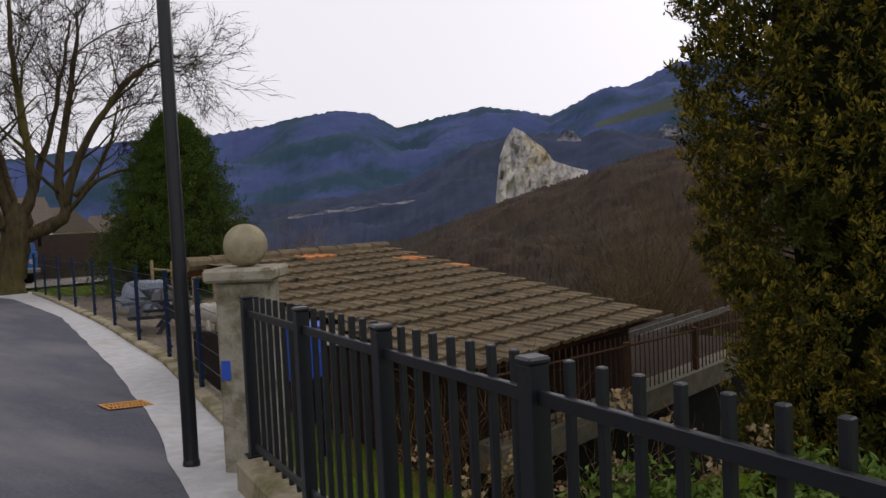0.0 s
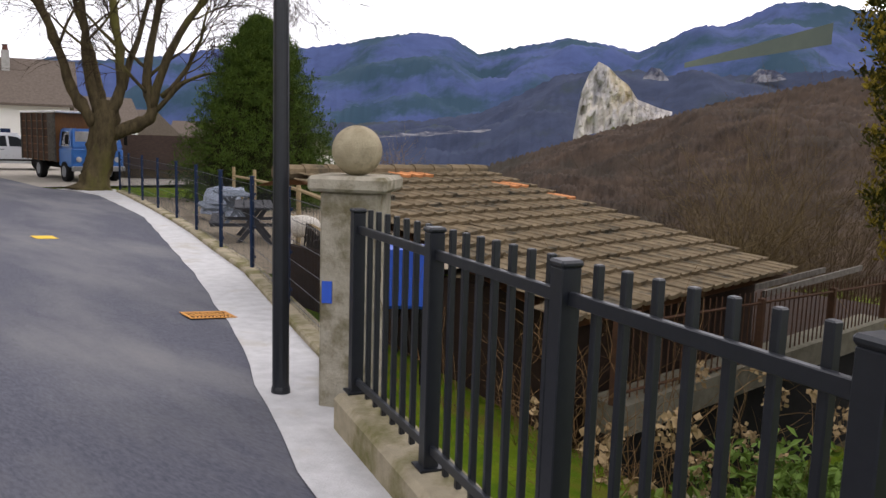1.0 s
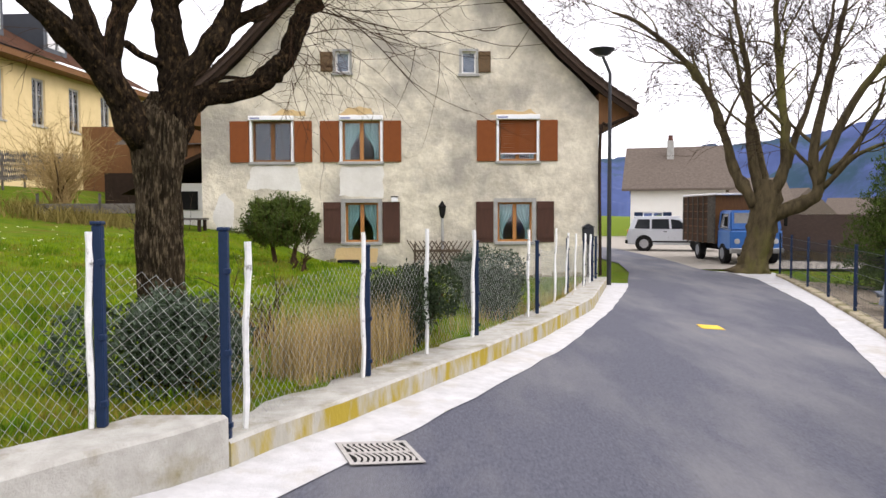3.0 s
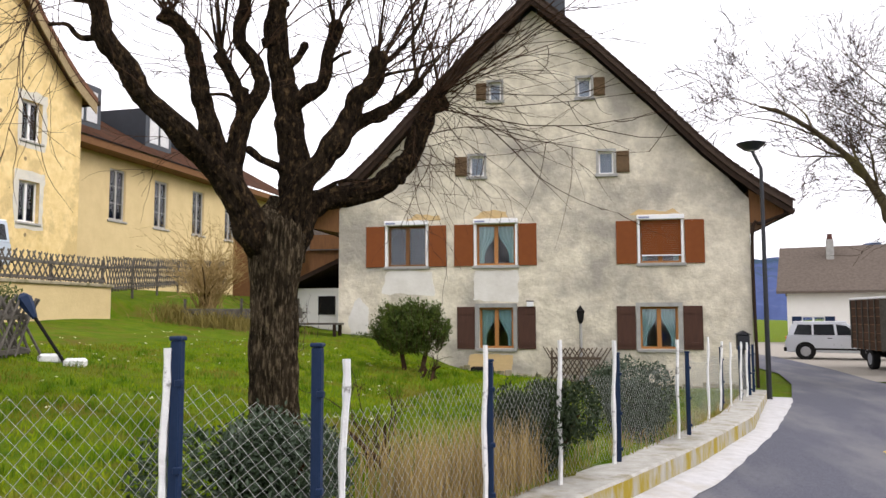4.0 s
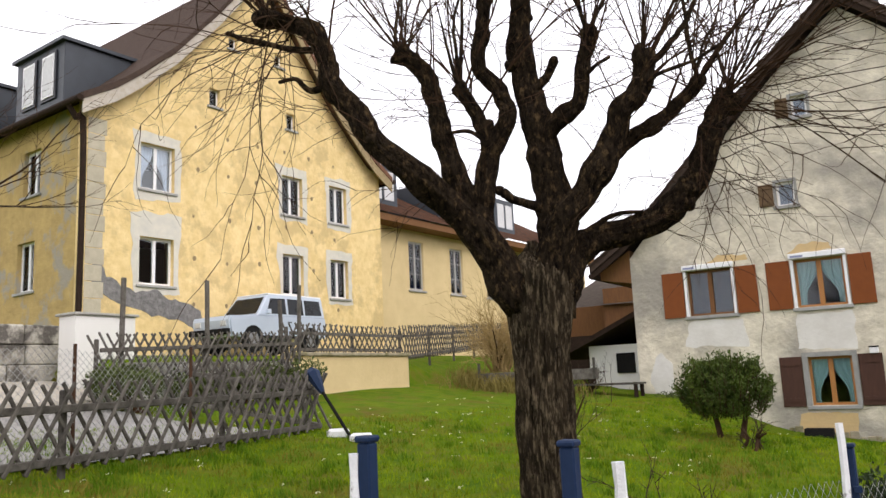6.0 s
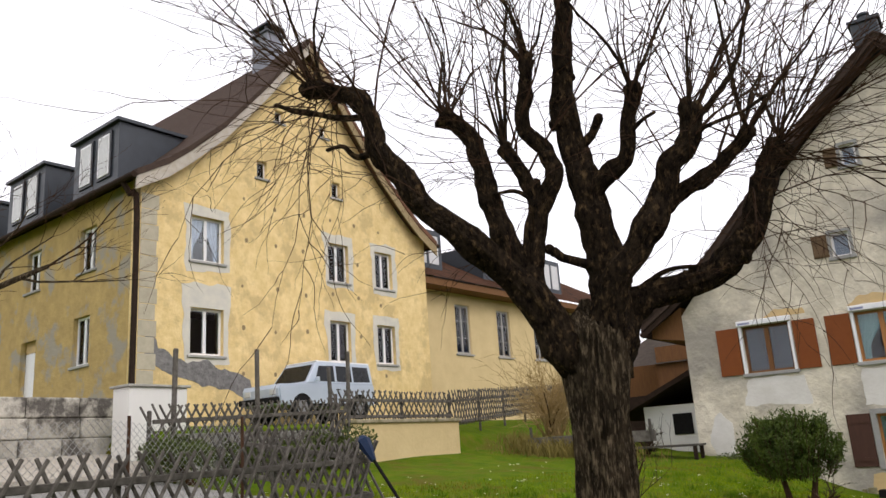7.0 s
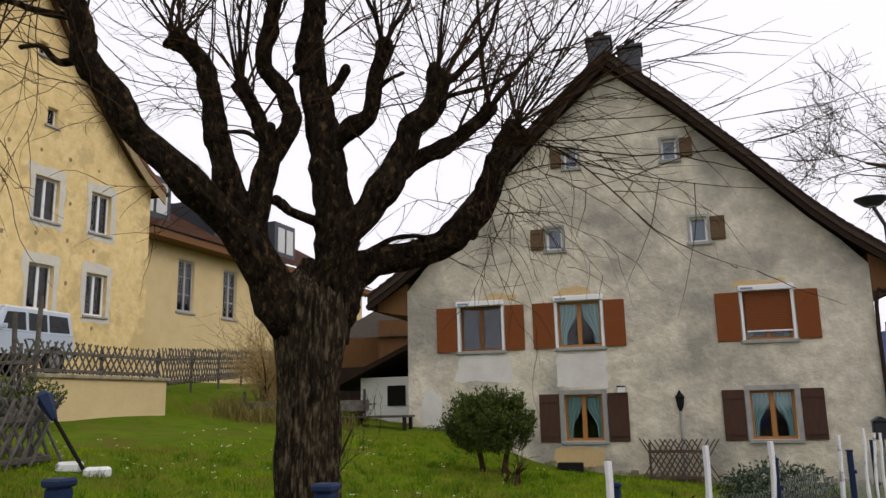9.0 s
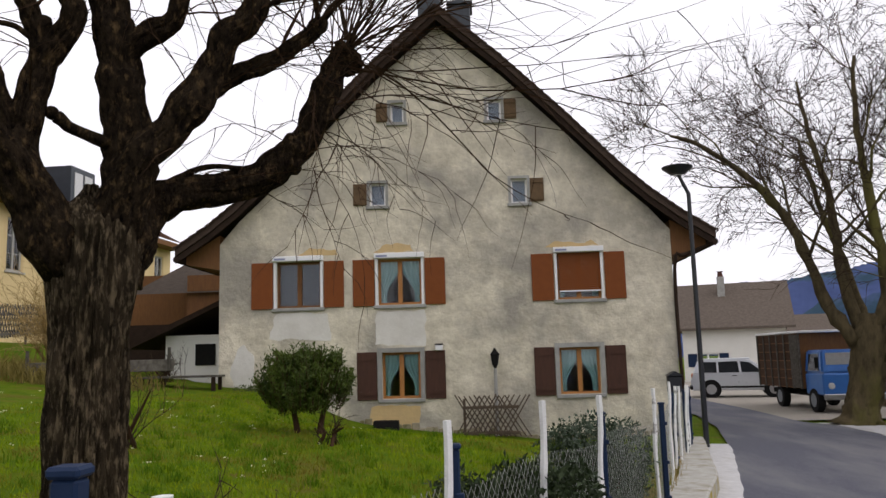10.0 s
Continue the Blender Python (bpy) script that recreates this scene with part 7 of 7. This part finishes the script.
# fallen garden lamp on the lawn
lampg = thing("garden_lamp", pose(0, 0, 0), "toppled dark garden lamp leaning from the fence over the lawn", "lamp")
part("rod", tube(bmesh.new(), [(-6.30, 12.80, 0.98), (-6.78, 12.76, 1.64)], [0.022, 0.022], 8), BLACK, lampg)
bm = tube(bmesh.new(), [(-6.74, 12.76, 1.58), (-6.84, 12.77, 1.72), (-6.93, 12.78, 1.84), (-6.97, 12.79, 1.90)], [0.035, 0.075, 0.10, 0.05], 6)
part("lantern", bm, BLUE_POST, lampg)
for k, (x, y) in enumerate(((-6.52, 12.80), (-6.12, 12.78))):
    st = thing("white_stone", pose(x, y, lawn_z(x, y), 0, 0, 25), "white painted stone holding the lamp foot", "stone", "stones at the lamp")
    bm = boxed(-0.14, -0.09, -0.03, 0.14, 0.09, 0.10, bevel=0.03)
    part("stone", bm, WHITE_CHIPPED, st)


# ---- vehicles ----
def wheel(parent, x, y, r, w):
    bm = bmesh.new()
    lathe(bm, [(r * 0.62, -w / 2), (r * 0.93, -w / 2), (r, -w * 0.35), (r, w * 0.35), (r * 0.93, w / 2), (r * 0.62, w / 2)], 28)
    bmesh.ops.transform(bm, matrix=pose(x, y, r, 90, 0, 0), verts=bm.verts)
    t = part("wheel", bm, RUBBER, parent, smooth=False)
    bm = lathe(bmesh.new(), [(r * 0.6, -w * 0.52), (r * 0.55, -w * 0.40), (r * 0.2, -w * 0.42), (r * 0.14, -w * 0.53), (0.01, -w * 0.53)], 20)
    lathe(bm, [(r * 0.6, w * 0.52), (r * 0.55, w * 0.40), (r * 0.2, w * 0.42), (r * 0.14, w * 0.53), (0.01, w * 0.53)], 20)
    bmesh.ops.transform(bm, matrix=pose(x, y, r, 90, 0, 0), verts=bm.verts)
    part("rim", bm, CHROME, t)


def car(name, m, label, W, lower, cabin, inset, glass, paint, roof_paint, wheels, r, lights, bumpers):
    """A car that faces +x: lower and cabin are side outlines, glass a list of side panes."""
    t = thing(name, m, label, "car")
    bm = prism(bmesh.new(), lower, W, pose(0, -W / 2, 0))
    bmesh.ops.bevel(bm, geom=[e for e in bm.edges if abs(e.verts[0].co.y - e.verts[1].co.y) < 0.01], offset=0.05, segments=2, affect="EDGES")
    part("body", bm, paint, t)
    bm = bmesh.new()
    zmin = min(z for _, z in cabin)
    zmax = max(z for _, z in cabin)
    ring = [[bm.verts.new((x, s * (W / 2 - 0.03 - inset * (z - zmin) / (zmax - zmin)), z)) for x, z in cabin] for s in (-1, 1)]
    bm.faces.new(ring[0])
    bm.faces.new(ring[1][::-1])
    for i in range(len(cabin)):
        j = (i + 1) % len(cabin)
        bm.faces.new((ring[0][i], ring[1][i], ring[1][j], ring[0][j]))
    bmesh.ops.bevel(bm, geom=bm.edges[:], offset=0.035, segments=1, affect="EDGES")
    part("cabin", bm, paint, t)
    tops = [c for c in cabin if c[1] > zmax - 0.1]
    part("roof", boxed(min(c[0] for c in tops) + 0.02, -W / 2 + 0.03 + inset, zmax - 0.045, max(c[0] for c in tops) - 0.02, W / 2 - 0.03 - inset, zmax + 0.012, bevel=0.02), roof_paint, t)
    for q in glass:
        for s in (-1, 1):
            bm = bmesh.new()
            def at(x, z):
                return Vector((x, s * (W / 2 - 0.03 - inset * (z - zmin) / (zmax - zmin) + 0.006), z))
            bm.faces.new([bm.verts.new(at(x, z)) for x, z in q])
            bmesh.ops.solidify(bm, geom=bm.faces[:], thickness=0.004)
            part("side_window", bm, CAR_GLASS, t)
    top = sorted([c for c in cabin if c[1] > zmax - 0.12])
    front = max(cabin, key=lambda c: c[0] - 0.2 * c[1])
    back = min(cabin, key=lambda c: c[0] + 0.2 * c[1])
    for nm, lo_, hi_ in (("windscreen", front, top[-1]), ("rear_window", back, top[0])):
        d = Vector((hi_[0] - lo_[0], 0, hi_[1] - lo_[1]))
        nrm = Vector((d.z, 0, -d.x)).normalized() * (0.012 if nm == "windscreen" else -0.012)
        bm = bmesh.new()
        c0, c1 = Vector((lo_[0], 0, lo_[1])) + d * 0.1 + nrm, Vector((lo_[0], 0, lo_[1])) + d * 0.9 + nrm
        w0, w1 = W / 2 - 0.13, W / 2 - 0.12 - inset
        bm.faces.new([bm.verts.new(q) for q in (c0 + Vector((0, -w0, 0)), c0 + Vector((0, w0, 0)), c1 + Vector((0, w1, 0)), c1 + Vector((0, -w1, 0)))])
        bmesh.ops.solidify(bm, geom=bm.faces[:], thickness=0.004)
        part(nm, bm, CAR_GLASS, t)
    for x in wheels:
        for s in (-1, 1):
            wheel(t, x, s * (W / 2 - 0.10), r, 0.22)
            bm = lathe(bmesh.new(), [(r * 1.16, -0.01), (r * 1.16, 0.012)], 24)
            bmesh.ops.transform(bm, matrix=pose(x, s * (W / 2 - 0.006), r * 1.02, 90, 0, 0), verts=bm.verts)
            part("wheel_arch", bm, BLACK, t)
    for x, z, mt in lights:
        for s in (-1, 1):
            part("light", boxed(x - 0.03, s * (W / 2 - 0.28) - 0.13, z - 0.08, x + 0.03, s * (W / 2 - 0.28) + 0.13, z + 0.08, bevel=0.015), mt, t)
    for x0, x1, z in bumpers:
        part("bumper", boxed(x0, -W / 2 - 0.01, z - 0.09, x1, W / 2 + 0.01, z + 0.09, bevel=0.03), BLACK, t)
    for s in (-1, 1):
        part("mirror", boxed(front[0] - 0.42, s * (W / 2 + 0.10) - 0.08, front[1] + 0.06, front[0] - 0.32, s * (W / 2 + 0.10) + 0.08, front[1] + 0.2, bevel=0.02), paint, t)
        part("door_handle", boxed(1.75, s * (W / 2 + 0.008) - 0.012, 0.93, 1.93, s * (W / 2 + 0.008) + 0.012, 0.96), BLACK, t)
        part("sill_trim", boxed(1.0, s * (W / 2 + 0.004) - 0.008, 0.42, 3.1, s * (W / 2 + 0.004) + 0.008, 0.5), BLACK, t)
    return t


car("parked_suv", pose(9.6, 42.0, -0.44, 0, 0, -16), "silver compact off-roader parked in the gravel yard", 1.78,
    [(0.05, 0.32), (4.25, 0.30), (4.36, 0.62), (4.25, 0.90), (3.25, 1.03), (0.12, 1.06), (0.0, 0.7)],
    [(0.12, 1.04), (3.35, 1.02), (2.55, 1.60), (2.1, 1.68), (0.6, 1.68), (0.32, 1.6)], 0.17,
    [[(0.38, 1.10), (1.12, 1.08), (1.12, 1.54), (0.55, 1.55)], [(1.2, 1.08), (2.05, 1.08), (2.0, 1.56), (1.2, 1.55)], [(2.15, 1.08), (3.0, 1.08), (2.5, 1.50), (2.1, 1.56)]],
    SILVER_PAINT, SILVER_PAINT, (0.85, 3.42), 0.36, ((4.30, 0.78, LENS_AND_SKY_PANE), (0.06, 0.95, LAMP_GLASS)), ((4.25, 4.42, 0.45), (-0.05, 0.1, 0.45)))
car("parked_offroader", pose(-18.35, 25.45, 2.8, 0, 0, -90), "old boxy pale blue off-roader with a white roof", 1.68,
    [(0.05, 0.45), (4.35, 0.45), (4.42, 0.95), (4.35, 1.08), (3.2, 1.13), (0.05, 1.13), (0.0, 0.8)],
    [(0.06, 1.12), (3.25, 1.12), (2.72, 1.80), (2.5, 1.86), (0.25, 1.86), (0.12, 1.8)], 0.10,
    [[(0.22, 1.22), (1.05, 1.2), (1.05, 1.72), (0.28, 1.72)], [(1.13, 1.2), (1.85, 1.2), (1.85, 1.72), (1.13, 1.72)], [(1.95, 1.2), (2.85, 1.2), (2.62, 1.70), (1.95, 1.72)]],
    PALE_BLUE_PAINT, WHITE_PAINT, (0.85, 3.45), 0.37, ((4.40, 0.85, LENS_AND_SKY_PANE), (0.03, 0.95, LAMP_GLASS)), ((4.38, 4.55, 0.6), (-0.1, 0.02, 0.6)))

lorry = thing("cattle_lorry", pose(11.75, 31.0, -0.44, 0, 0, 0), "small blue cattle lorry with a weathered plank box body", "lorry")
bm = bmesh.new()
box(bm, -0.95, 0.0, 0.55, 0.95, 1.35, 1.25, bevel=0.05)
part("cab", bm, BLUE_PAINT, lorry)
bm = bmesh.new()
r0 = [bm.verts.new(q) for q in ((-0.95, 0.02, 1.252), (0.95, 0.02, 1.252), (0.95, 1.35, 1.252), (-0.95, 1.35, 1.252))]
r1 = [bm.verts.new(q) for q in ((-0.86, 0.22, 1.98), (0.86, 0.22, 1.98), (0.86, 1.33, 1.98), (-0.86, 1.33, 1.98))]
bm.faces.new(r0[::-1])
bm.faces.new(r1)
for i in range(4):
    bm.faces.new((r0[i], r0[(i + 1) % 4], r1[(i + 1) % 4], r1[i]))
bmesh.ops.bevel(bm, geom=bm.edges[:], offset=0.05, segments=2, affect="EDGES")
part("cab_roof", bm, BLUE_PAINT, lorry)
bm = bmesh.new()
bm.faces.new([bm.verts.new(q) for q in ((-0.80, 0.045, 1.33), (0.80, 0.045, 1.33), (0.74, 0.185, 1.88), (-0.74, 0.185, 1.88))])
bmesh.ops.solidify(bm, geom=bm.faces[:], thickness=0.01)
# sky reflection put into the glass as a pale base colour
part("windscreen", bm, LENS_AND_SKY_PANE, lorry, "windscreen painted pale for the sky reflection")
for s in (-1, 1):
    bm = bmesh.new()
    bm.faces.new([bm.verts.new(q) for q in ((s * 0.952, 0.25, 1.32), (s * 0.952, 1.1, 1.32), (s * 0.885, 1.1, 1.86), (s * 0.885, 0.36, 1.86))])
    bmesh.ops.solidify(bm, geom=bm.faces[:], thickness=0.01)
    part("side_window", bm, CAR_GLASS, lorry)
    part("headlight", lathe(bmesh.new(), [(0.1, 0), (0.1, 0.02), (0.06, 0.03)], 14), LENS_AND_SKY_PANE, lorry).matrix_basis = pose(s * 0.7, 0.0, 0.85, 90, 0, 0)
    part("mirror", boxed(s * 1.08 - 0.06, 0.05, 1.4, s * 1.08 + 0.06, 0.1, 1.75, bevel=0.01), BLACK, lorry)
    for y in (0.75, 3.6):
        bm = lathe(bmesh.new(), [(0.22, -0.12), (0.36, -0.12), (0.38, -0.08), (0.38, 0.08), (0.36, 0.12), (0.22, 0.12), (0.06, 0.06)], 24)
        bmesh.ops.transform(bm, matrix=pose(s * 0.86, y, 0.38, 0, 90, 0), verts=bm.verts)
        w_ = part("wheel", bm, RUBBER, lorry)
        bm = lathe(bmesh.new(), [(0.22, -0.125), (0.05, -0.09), (0.01, -0.1)], 16)
        lathe(bm, [(0.22, 0.125), (0.05, 0.09), (0.01, 0.1)], 16)
        bmesh.ops.transform(bm, matrix=pose(s * 0.86, y, 0.38, 0, 90, 0), verts=bm.verts)
        part("rim", bm, ZINC, w_)
part("bumper", boxed(-0.97, -0.1, 0.42, 0.97, -0.003, 0.6, bevel=0.02), CHROME, lorry)
part("chassis", boxed(-0.6, 0.2, 0.45, 0.6, 5.2, 0.62), BLACK, lorry)
box_body = part("box_body", boxed(-1.02, 1.42, 0.72, 1.02, 5.3, 2.55), WOOD_BROWN, lorry, "brown plank box body with grey steel ribs")
for s in (-1, 1):
    for k in range(7):
        y = 1.42 + k * 0.647
        part("rib", boxed(s * 1.045 - 0.024, y - 0.04, 0.70, s * 1.045 + 0.024, y + 0.04, 2.56), WOOD_GREY, box_body)
    for k in range(6):
        part("plank", boxed(s * 1.03 - 0.008, 1.47, 0.75 + k * 0.3, s * 1.03 + 0.008, 5.25, 1.02 + k * 0.3), material("box_plank", (0.085, 0.05, 0.032), (0.06, 0.036, 0.025), 6, 0.85, vary=0.15) if k == 0 and s < 0 else bpy.data.materials["box_plank"], box_body)
    part("side_door", boxed(s * 1.06 - 0.012, 1.5, 0.74, s * 1.06 + 0.012, 2.15, 2.5), WOOD_GREY, box_body, "grey weathered side door")
part("roof_sheet", boxed(-1.08, 1.2, 2.553, 1.08, 5.36, 2.63, bevel=0.015), WHITE_PAINT, lorry, "white roof edge")

# ---- beyond the fence: barn, rail fence, tables, sheep figure ----
barn = thing("barn", pose(13.6, 34.0, -1.25, 0, 0, -35), "low barn with a dark brown roof and tan plank wall", "barn")
part("wall", boxed(0, 0, -0.6, 3.6, 4.5, 1.3), WOOD_PALE, barn)
for s in (0, 1):
    bm = bmesh.new()
    q = ((-0.4, -0.5, 1.2), (4.0, -0.5, 1.2), (4.0, 2.25, 2.6), (-0.4, 2.25, 2.6)) if s == 0 else ((-0.4, 5.0, 1.2), (4.0, 5.0, 1.2), (4.0, 2.252, 2.6), (-0.4, 2.252, 2.6))
    bm.faces.new([bm.verts.new(v) for v in q])
    bmesh.ops.solidify(bm, geom=bm.faces[:], thickness=0.1)
    part("roof", bm, TILE_DARK, barn)
for k, (x, y, z) in enumerate(((40, 95, -3), (52, 100, -4), (33, 88, -2), (60, 90, -5))):
    hs = thing("village_house", pose(x, y, z, 0, 0, 20 + 31 * k), "distant white village house with a brown roof", "house", "far village")
    part("wall", boxed(-4, -3.5, -2, 4, 3.5, 4.0), WHITE_WALL, hs)
    part("roof", prism(bmesh.new(), [(-4.2, 4.003), (4.2, 4.003), (0, 7)], 8, pose(0, -4, 0)), TILE_GREYBROWN, hs)
pr = thing("post_and_rail_fence", pose(0, 0, 0), "rustic pale post-and-rail fence", "fence")
PP = [(6.9, 9.2), (7.9, 11.4), (8.9, 13.6), (9.8, 15.8), (10.7, 18.2), (11.6, 20.8)]
for x, y in PP:
    part("post", tube(bmesh.new(), [(x, y, right_z(x, y) - 0.1), (x, y, right_z(x, y) + 1.35)], [0.05, 0.045], 8), WOOD_PALE, pr)
for (x0, y0), (x1, y1) in zip(PP, PP[1:]):
    for h in (0.55, 1.1):
        part("rail", tube(bmesh.new(), [(x0, y0, right_z(x0, y0) + h), (x1, y1, right_z(x1, y1) + h)], [0.04, 0.035], 6), WOOD_PALE, pr)


def picnic_table(x, y, z, turn, label, mat):
    t = thing("picnic_table", pose(x, y, z, 0, 0, turn), label, "table", "picnic tables")
    for k in range(4):
        part("top_board", boxed(-0.9, -0.36 + k * 0.185, 0.70, 0.9, -0.36 + k * 0.185 + 0.17, 0.74, bevel=0.006), mat, t)
    for s in (-1, 1):
        part("seat", boxed(-0.9, s * 0.68 - 0.13, 0.42, 0.9, s * 0.68 + 0.13, 0.46, bevel=0.006), mat, t)
        for q in (-1, 1):
            part("leg", boxed(s * 0.6 - 0.03, -0.04, -0.02, s * 0.6 + 0.03, 0.04, 0.86, pose(0, q * 0.32, 0, q * 38, 0, 0), bevel=0.006), mat, t)
        part("cross_bar", boxed(s * 0.6 - 0.075, -0.8, 0.36, s * 0.6 - 0.035, 0.8, 0.42), mat, t)
    return t


dk = material("dark_stained_table", (0.05, 0.05, 0.055), (0.035, 0.036, 0.04), 9, 0.7)
picnic_table(8.4, 14.4, right_z(8.4, 14.4), 60, "dark stained picnic table with crossed legs behind the fence", dk)
picnic_table(10.0, 18.0, right_z(10.0, 18.0), 70, "grey picnic table with crossed legs behind the fence", material("grey_blue_table", (0.16, 0.19, 0.23), (0.12, 0.14, 0.17), 9, 0.7))
tarp = thing("tarpaulin", pose(10.9, 20.0, right_z(10.9, 20.0), 0, 0, 30), "pale grey-blue tarpaulin over a low stack", "tarpaulin")
bm = bmesh.new()
bmesh.ops.create_grid(bm, x_segments=14, y_segments=10, size=1.0)
for v in bm.verts:
    e = max(abs(v.co.x), abs(v.co.y))
    v.co.x *= 0.6
    v.co.y *= 0.5
    v.co.z = 0.75 - 0.8 * step(e, 0.7, 1.0) + 0.05 * noise.noise(v.co * 4)
part("sheet", bm, material("pale_tarp", (0.30, 0.34, 0.42), (0.22, 0.26, 0.33), 4, 0.5), tarp, smooth=True)
for k, (x, y, tn) in enumerate(((8.3, 12.6, 150), (6.9, 9.6, 60))):
    bm = bmesh.new()
    for cx, cz, rx, rz, ry in ((0, 0.62, 0.44, 0.25, 0.24), (0.5, 0.74, 0.16, 0.13, 0.11), (0.3, 0.68, 0.2, 0.2, 0.18)):
        res = bmesh.ops.create_icosphere(bm, subdivisions=3, radius=1)
        for v in res["verts"]:
            v.co = Vector((cx + v.co.x * rx, v.co.y * ry, cz + v.co.z * rz)) * 1.0 + v.normal * 0.02 * noise.noise(v.co * 7)
    for lx in (-0.28, 0.26):
        for ly in (-0.13, 0.13):
            tube(bm, [(lx, ly, 0), (lx, ly, 0.5)], [0.035, 0.05], 8)
    sh = part("sheep_figure", bm, FLEECE, smooth=True)
    sh.matrix_basis = pose(x, y, right_z(x, y), 0, 0, tn) @ Matrix.Scale(0.8, 4)
    tagged(sh, "white woolly sheep figure standing on the grass", "statue")

# ---- small things by the house ----
ptn = thing("plant_trough", pose(-2.2, 24.35, 0.0), "dark planter with small plants below the window", "planter")
part("trough", boxed(-0.3, -0.12, -0.2, 0.3, 0.12, 0.2, bevel=0.01), BLACK, ptn)
part("soil", boxed(-0.27, -0.09, 0.2, 0.27, 0.09, 0.21), WOOD_DARK, ptn)
lan = thing("meter_box", pose(-0.93, FY - 0.09, 1.82), "small white box with a dark top on the shutter", "box")
part("body", boxed(-0.09, -0.08, 0, 0.09, 0.08, 0.13, bevel=0.01), WHITE_PAINT, lan)
part("top", boxed(-0.1, -0.09, 0.132, 0.1, 0.085, 0.16), BLACK, lan)
bin_ = thing("letter_box", pose(4.15, 22.6, -0.28), "dark letter box on a post at the wall end", "letter box")
part("post", boxed(-0.03, -0.03, 0, 0.03, 0.03, 1.05), ANTHRACITE, bin_)
part("case", boxed(-0.14, -0.1, 1.052, 0.14, 0.1, 1.40, bevel=0.02), ANTHRACITE, bin_)
part("lid", prism(bmesh.new(), [(-0.17, 1.402), (0.17, 1.402), (0, 1.50)], 0.26, pose(0, -0.13, 0)), ANTHRACITE, bin_)

# stones along the foot of the farmhouse wall
sb = thing("rubble_footing", pose(0, 0, 0), "row of rough rubble stones at the foot of the wall", "stones", kind="structure")
random.seed(31)
x = -2.9
while x < 4.6:
    w = random.uniform(0.12, 0.32)
    z = ground_z(x, 24.6)
    part("stone", boxed(x, FY - 0.05, z - 0.05, x + w - 0.02, FY - 0.002, z + random.uniform(0.05, 0.16), bevel=0.015), KERB_STONE, sb)
    x += w

# ---- roof tiles of the shed, course by course ----
random.seed(3)
np.random.seed(3)


def tile_mesh(mat):
    """An interlocking clay tile with a raised roll on one side."""
    bm = bmesh.new()
    prof = [(-0.098, 0.022), (-0.085, 0.032), (-0.062, 0.032), (-0.050, 0.016), (0.0, 0.012), (0.050, 0.016), (0.098, 0.020)]
    a = [bm.verts.new((x, 0, z + 0.032)) for x, z in prof]
    b = [bm.verts.new((x, 0.39, z - 0.012)) for x, z in prof]
    c = [bm.verts.new((x, 0, z - 0.006)) for x, z in prof]
    for i in range(len(prof) - 1):
        bm.faces.new((a[i], a[i + 1], b[i + 1], b[i]))
        bm.faces.new((c[i], c[i + 1], a[i + 1], a[i]))
    return finish(bm, "tile", mat)


t_old, t_new = tile_mesh(TILE_BROWN), tile_mesh(TILE_NEW)
tilt = math.degrees(math.atan(SLOPE))
for r in range(14):
    for c in range(21):
        y = SY0 + 0.0 + r * 0.335
        x = SX1 - 0.1 - c * 0.2
        if x < 5.62 - (8.95 - y) * 0.145:
            continue
        fresh = (r == 13 and c in (7, 8, 9)) or (r == 11 and c in (1, 2)) or (r == 9 and c == 0)
        shared("tile", t_new if fresh else t_old, shed, pose(x + random.gauss(0, 0.002), y + random.gauss(0, 0.003), 0.235 + SLOPE * (y - SY0) + random.gauss(0, 0.0015), tilt + random.gauss(0, 0.2), random.gauss(0, 0.3), random.gauss(0, 0.3)))
ridge = finish(tube(bmesh.new(), [(-0.2, 0, 0), (0.2, 0, 0)], [0.10, 0.085], 10), "ridge_tile", TILE_BROWN)
for c in range(10):
    shared("ridge_tile", ridge, shed, pose(SX0 + 0.15 + c * 0.36, SY1, 1.10))
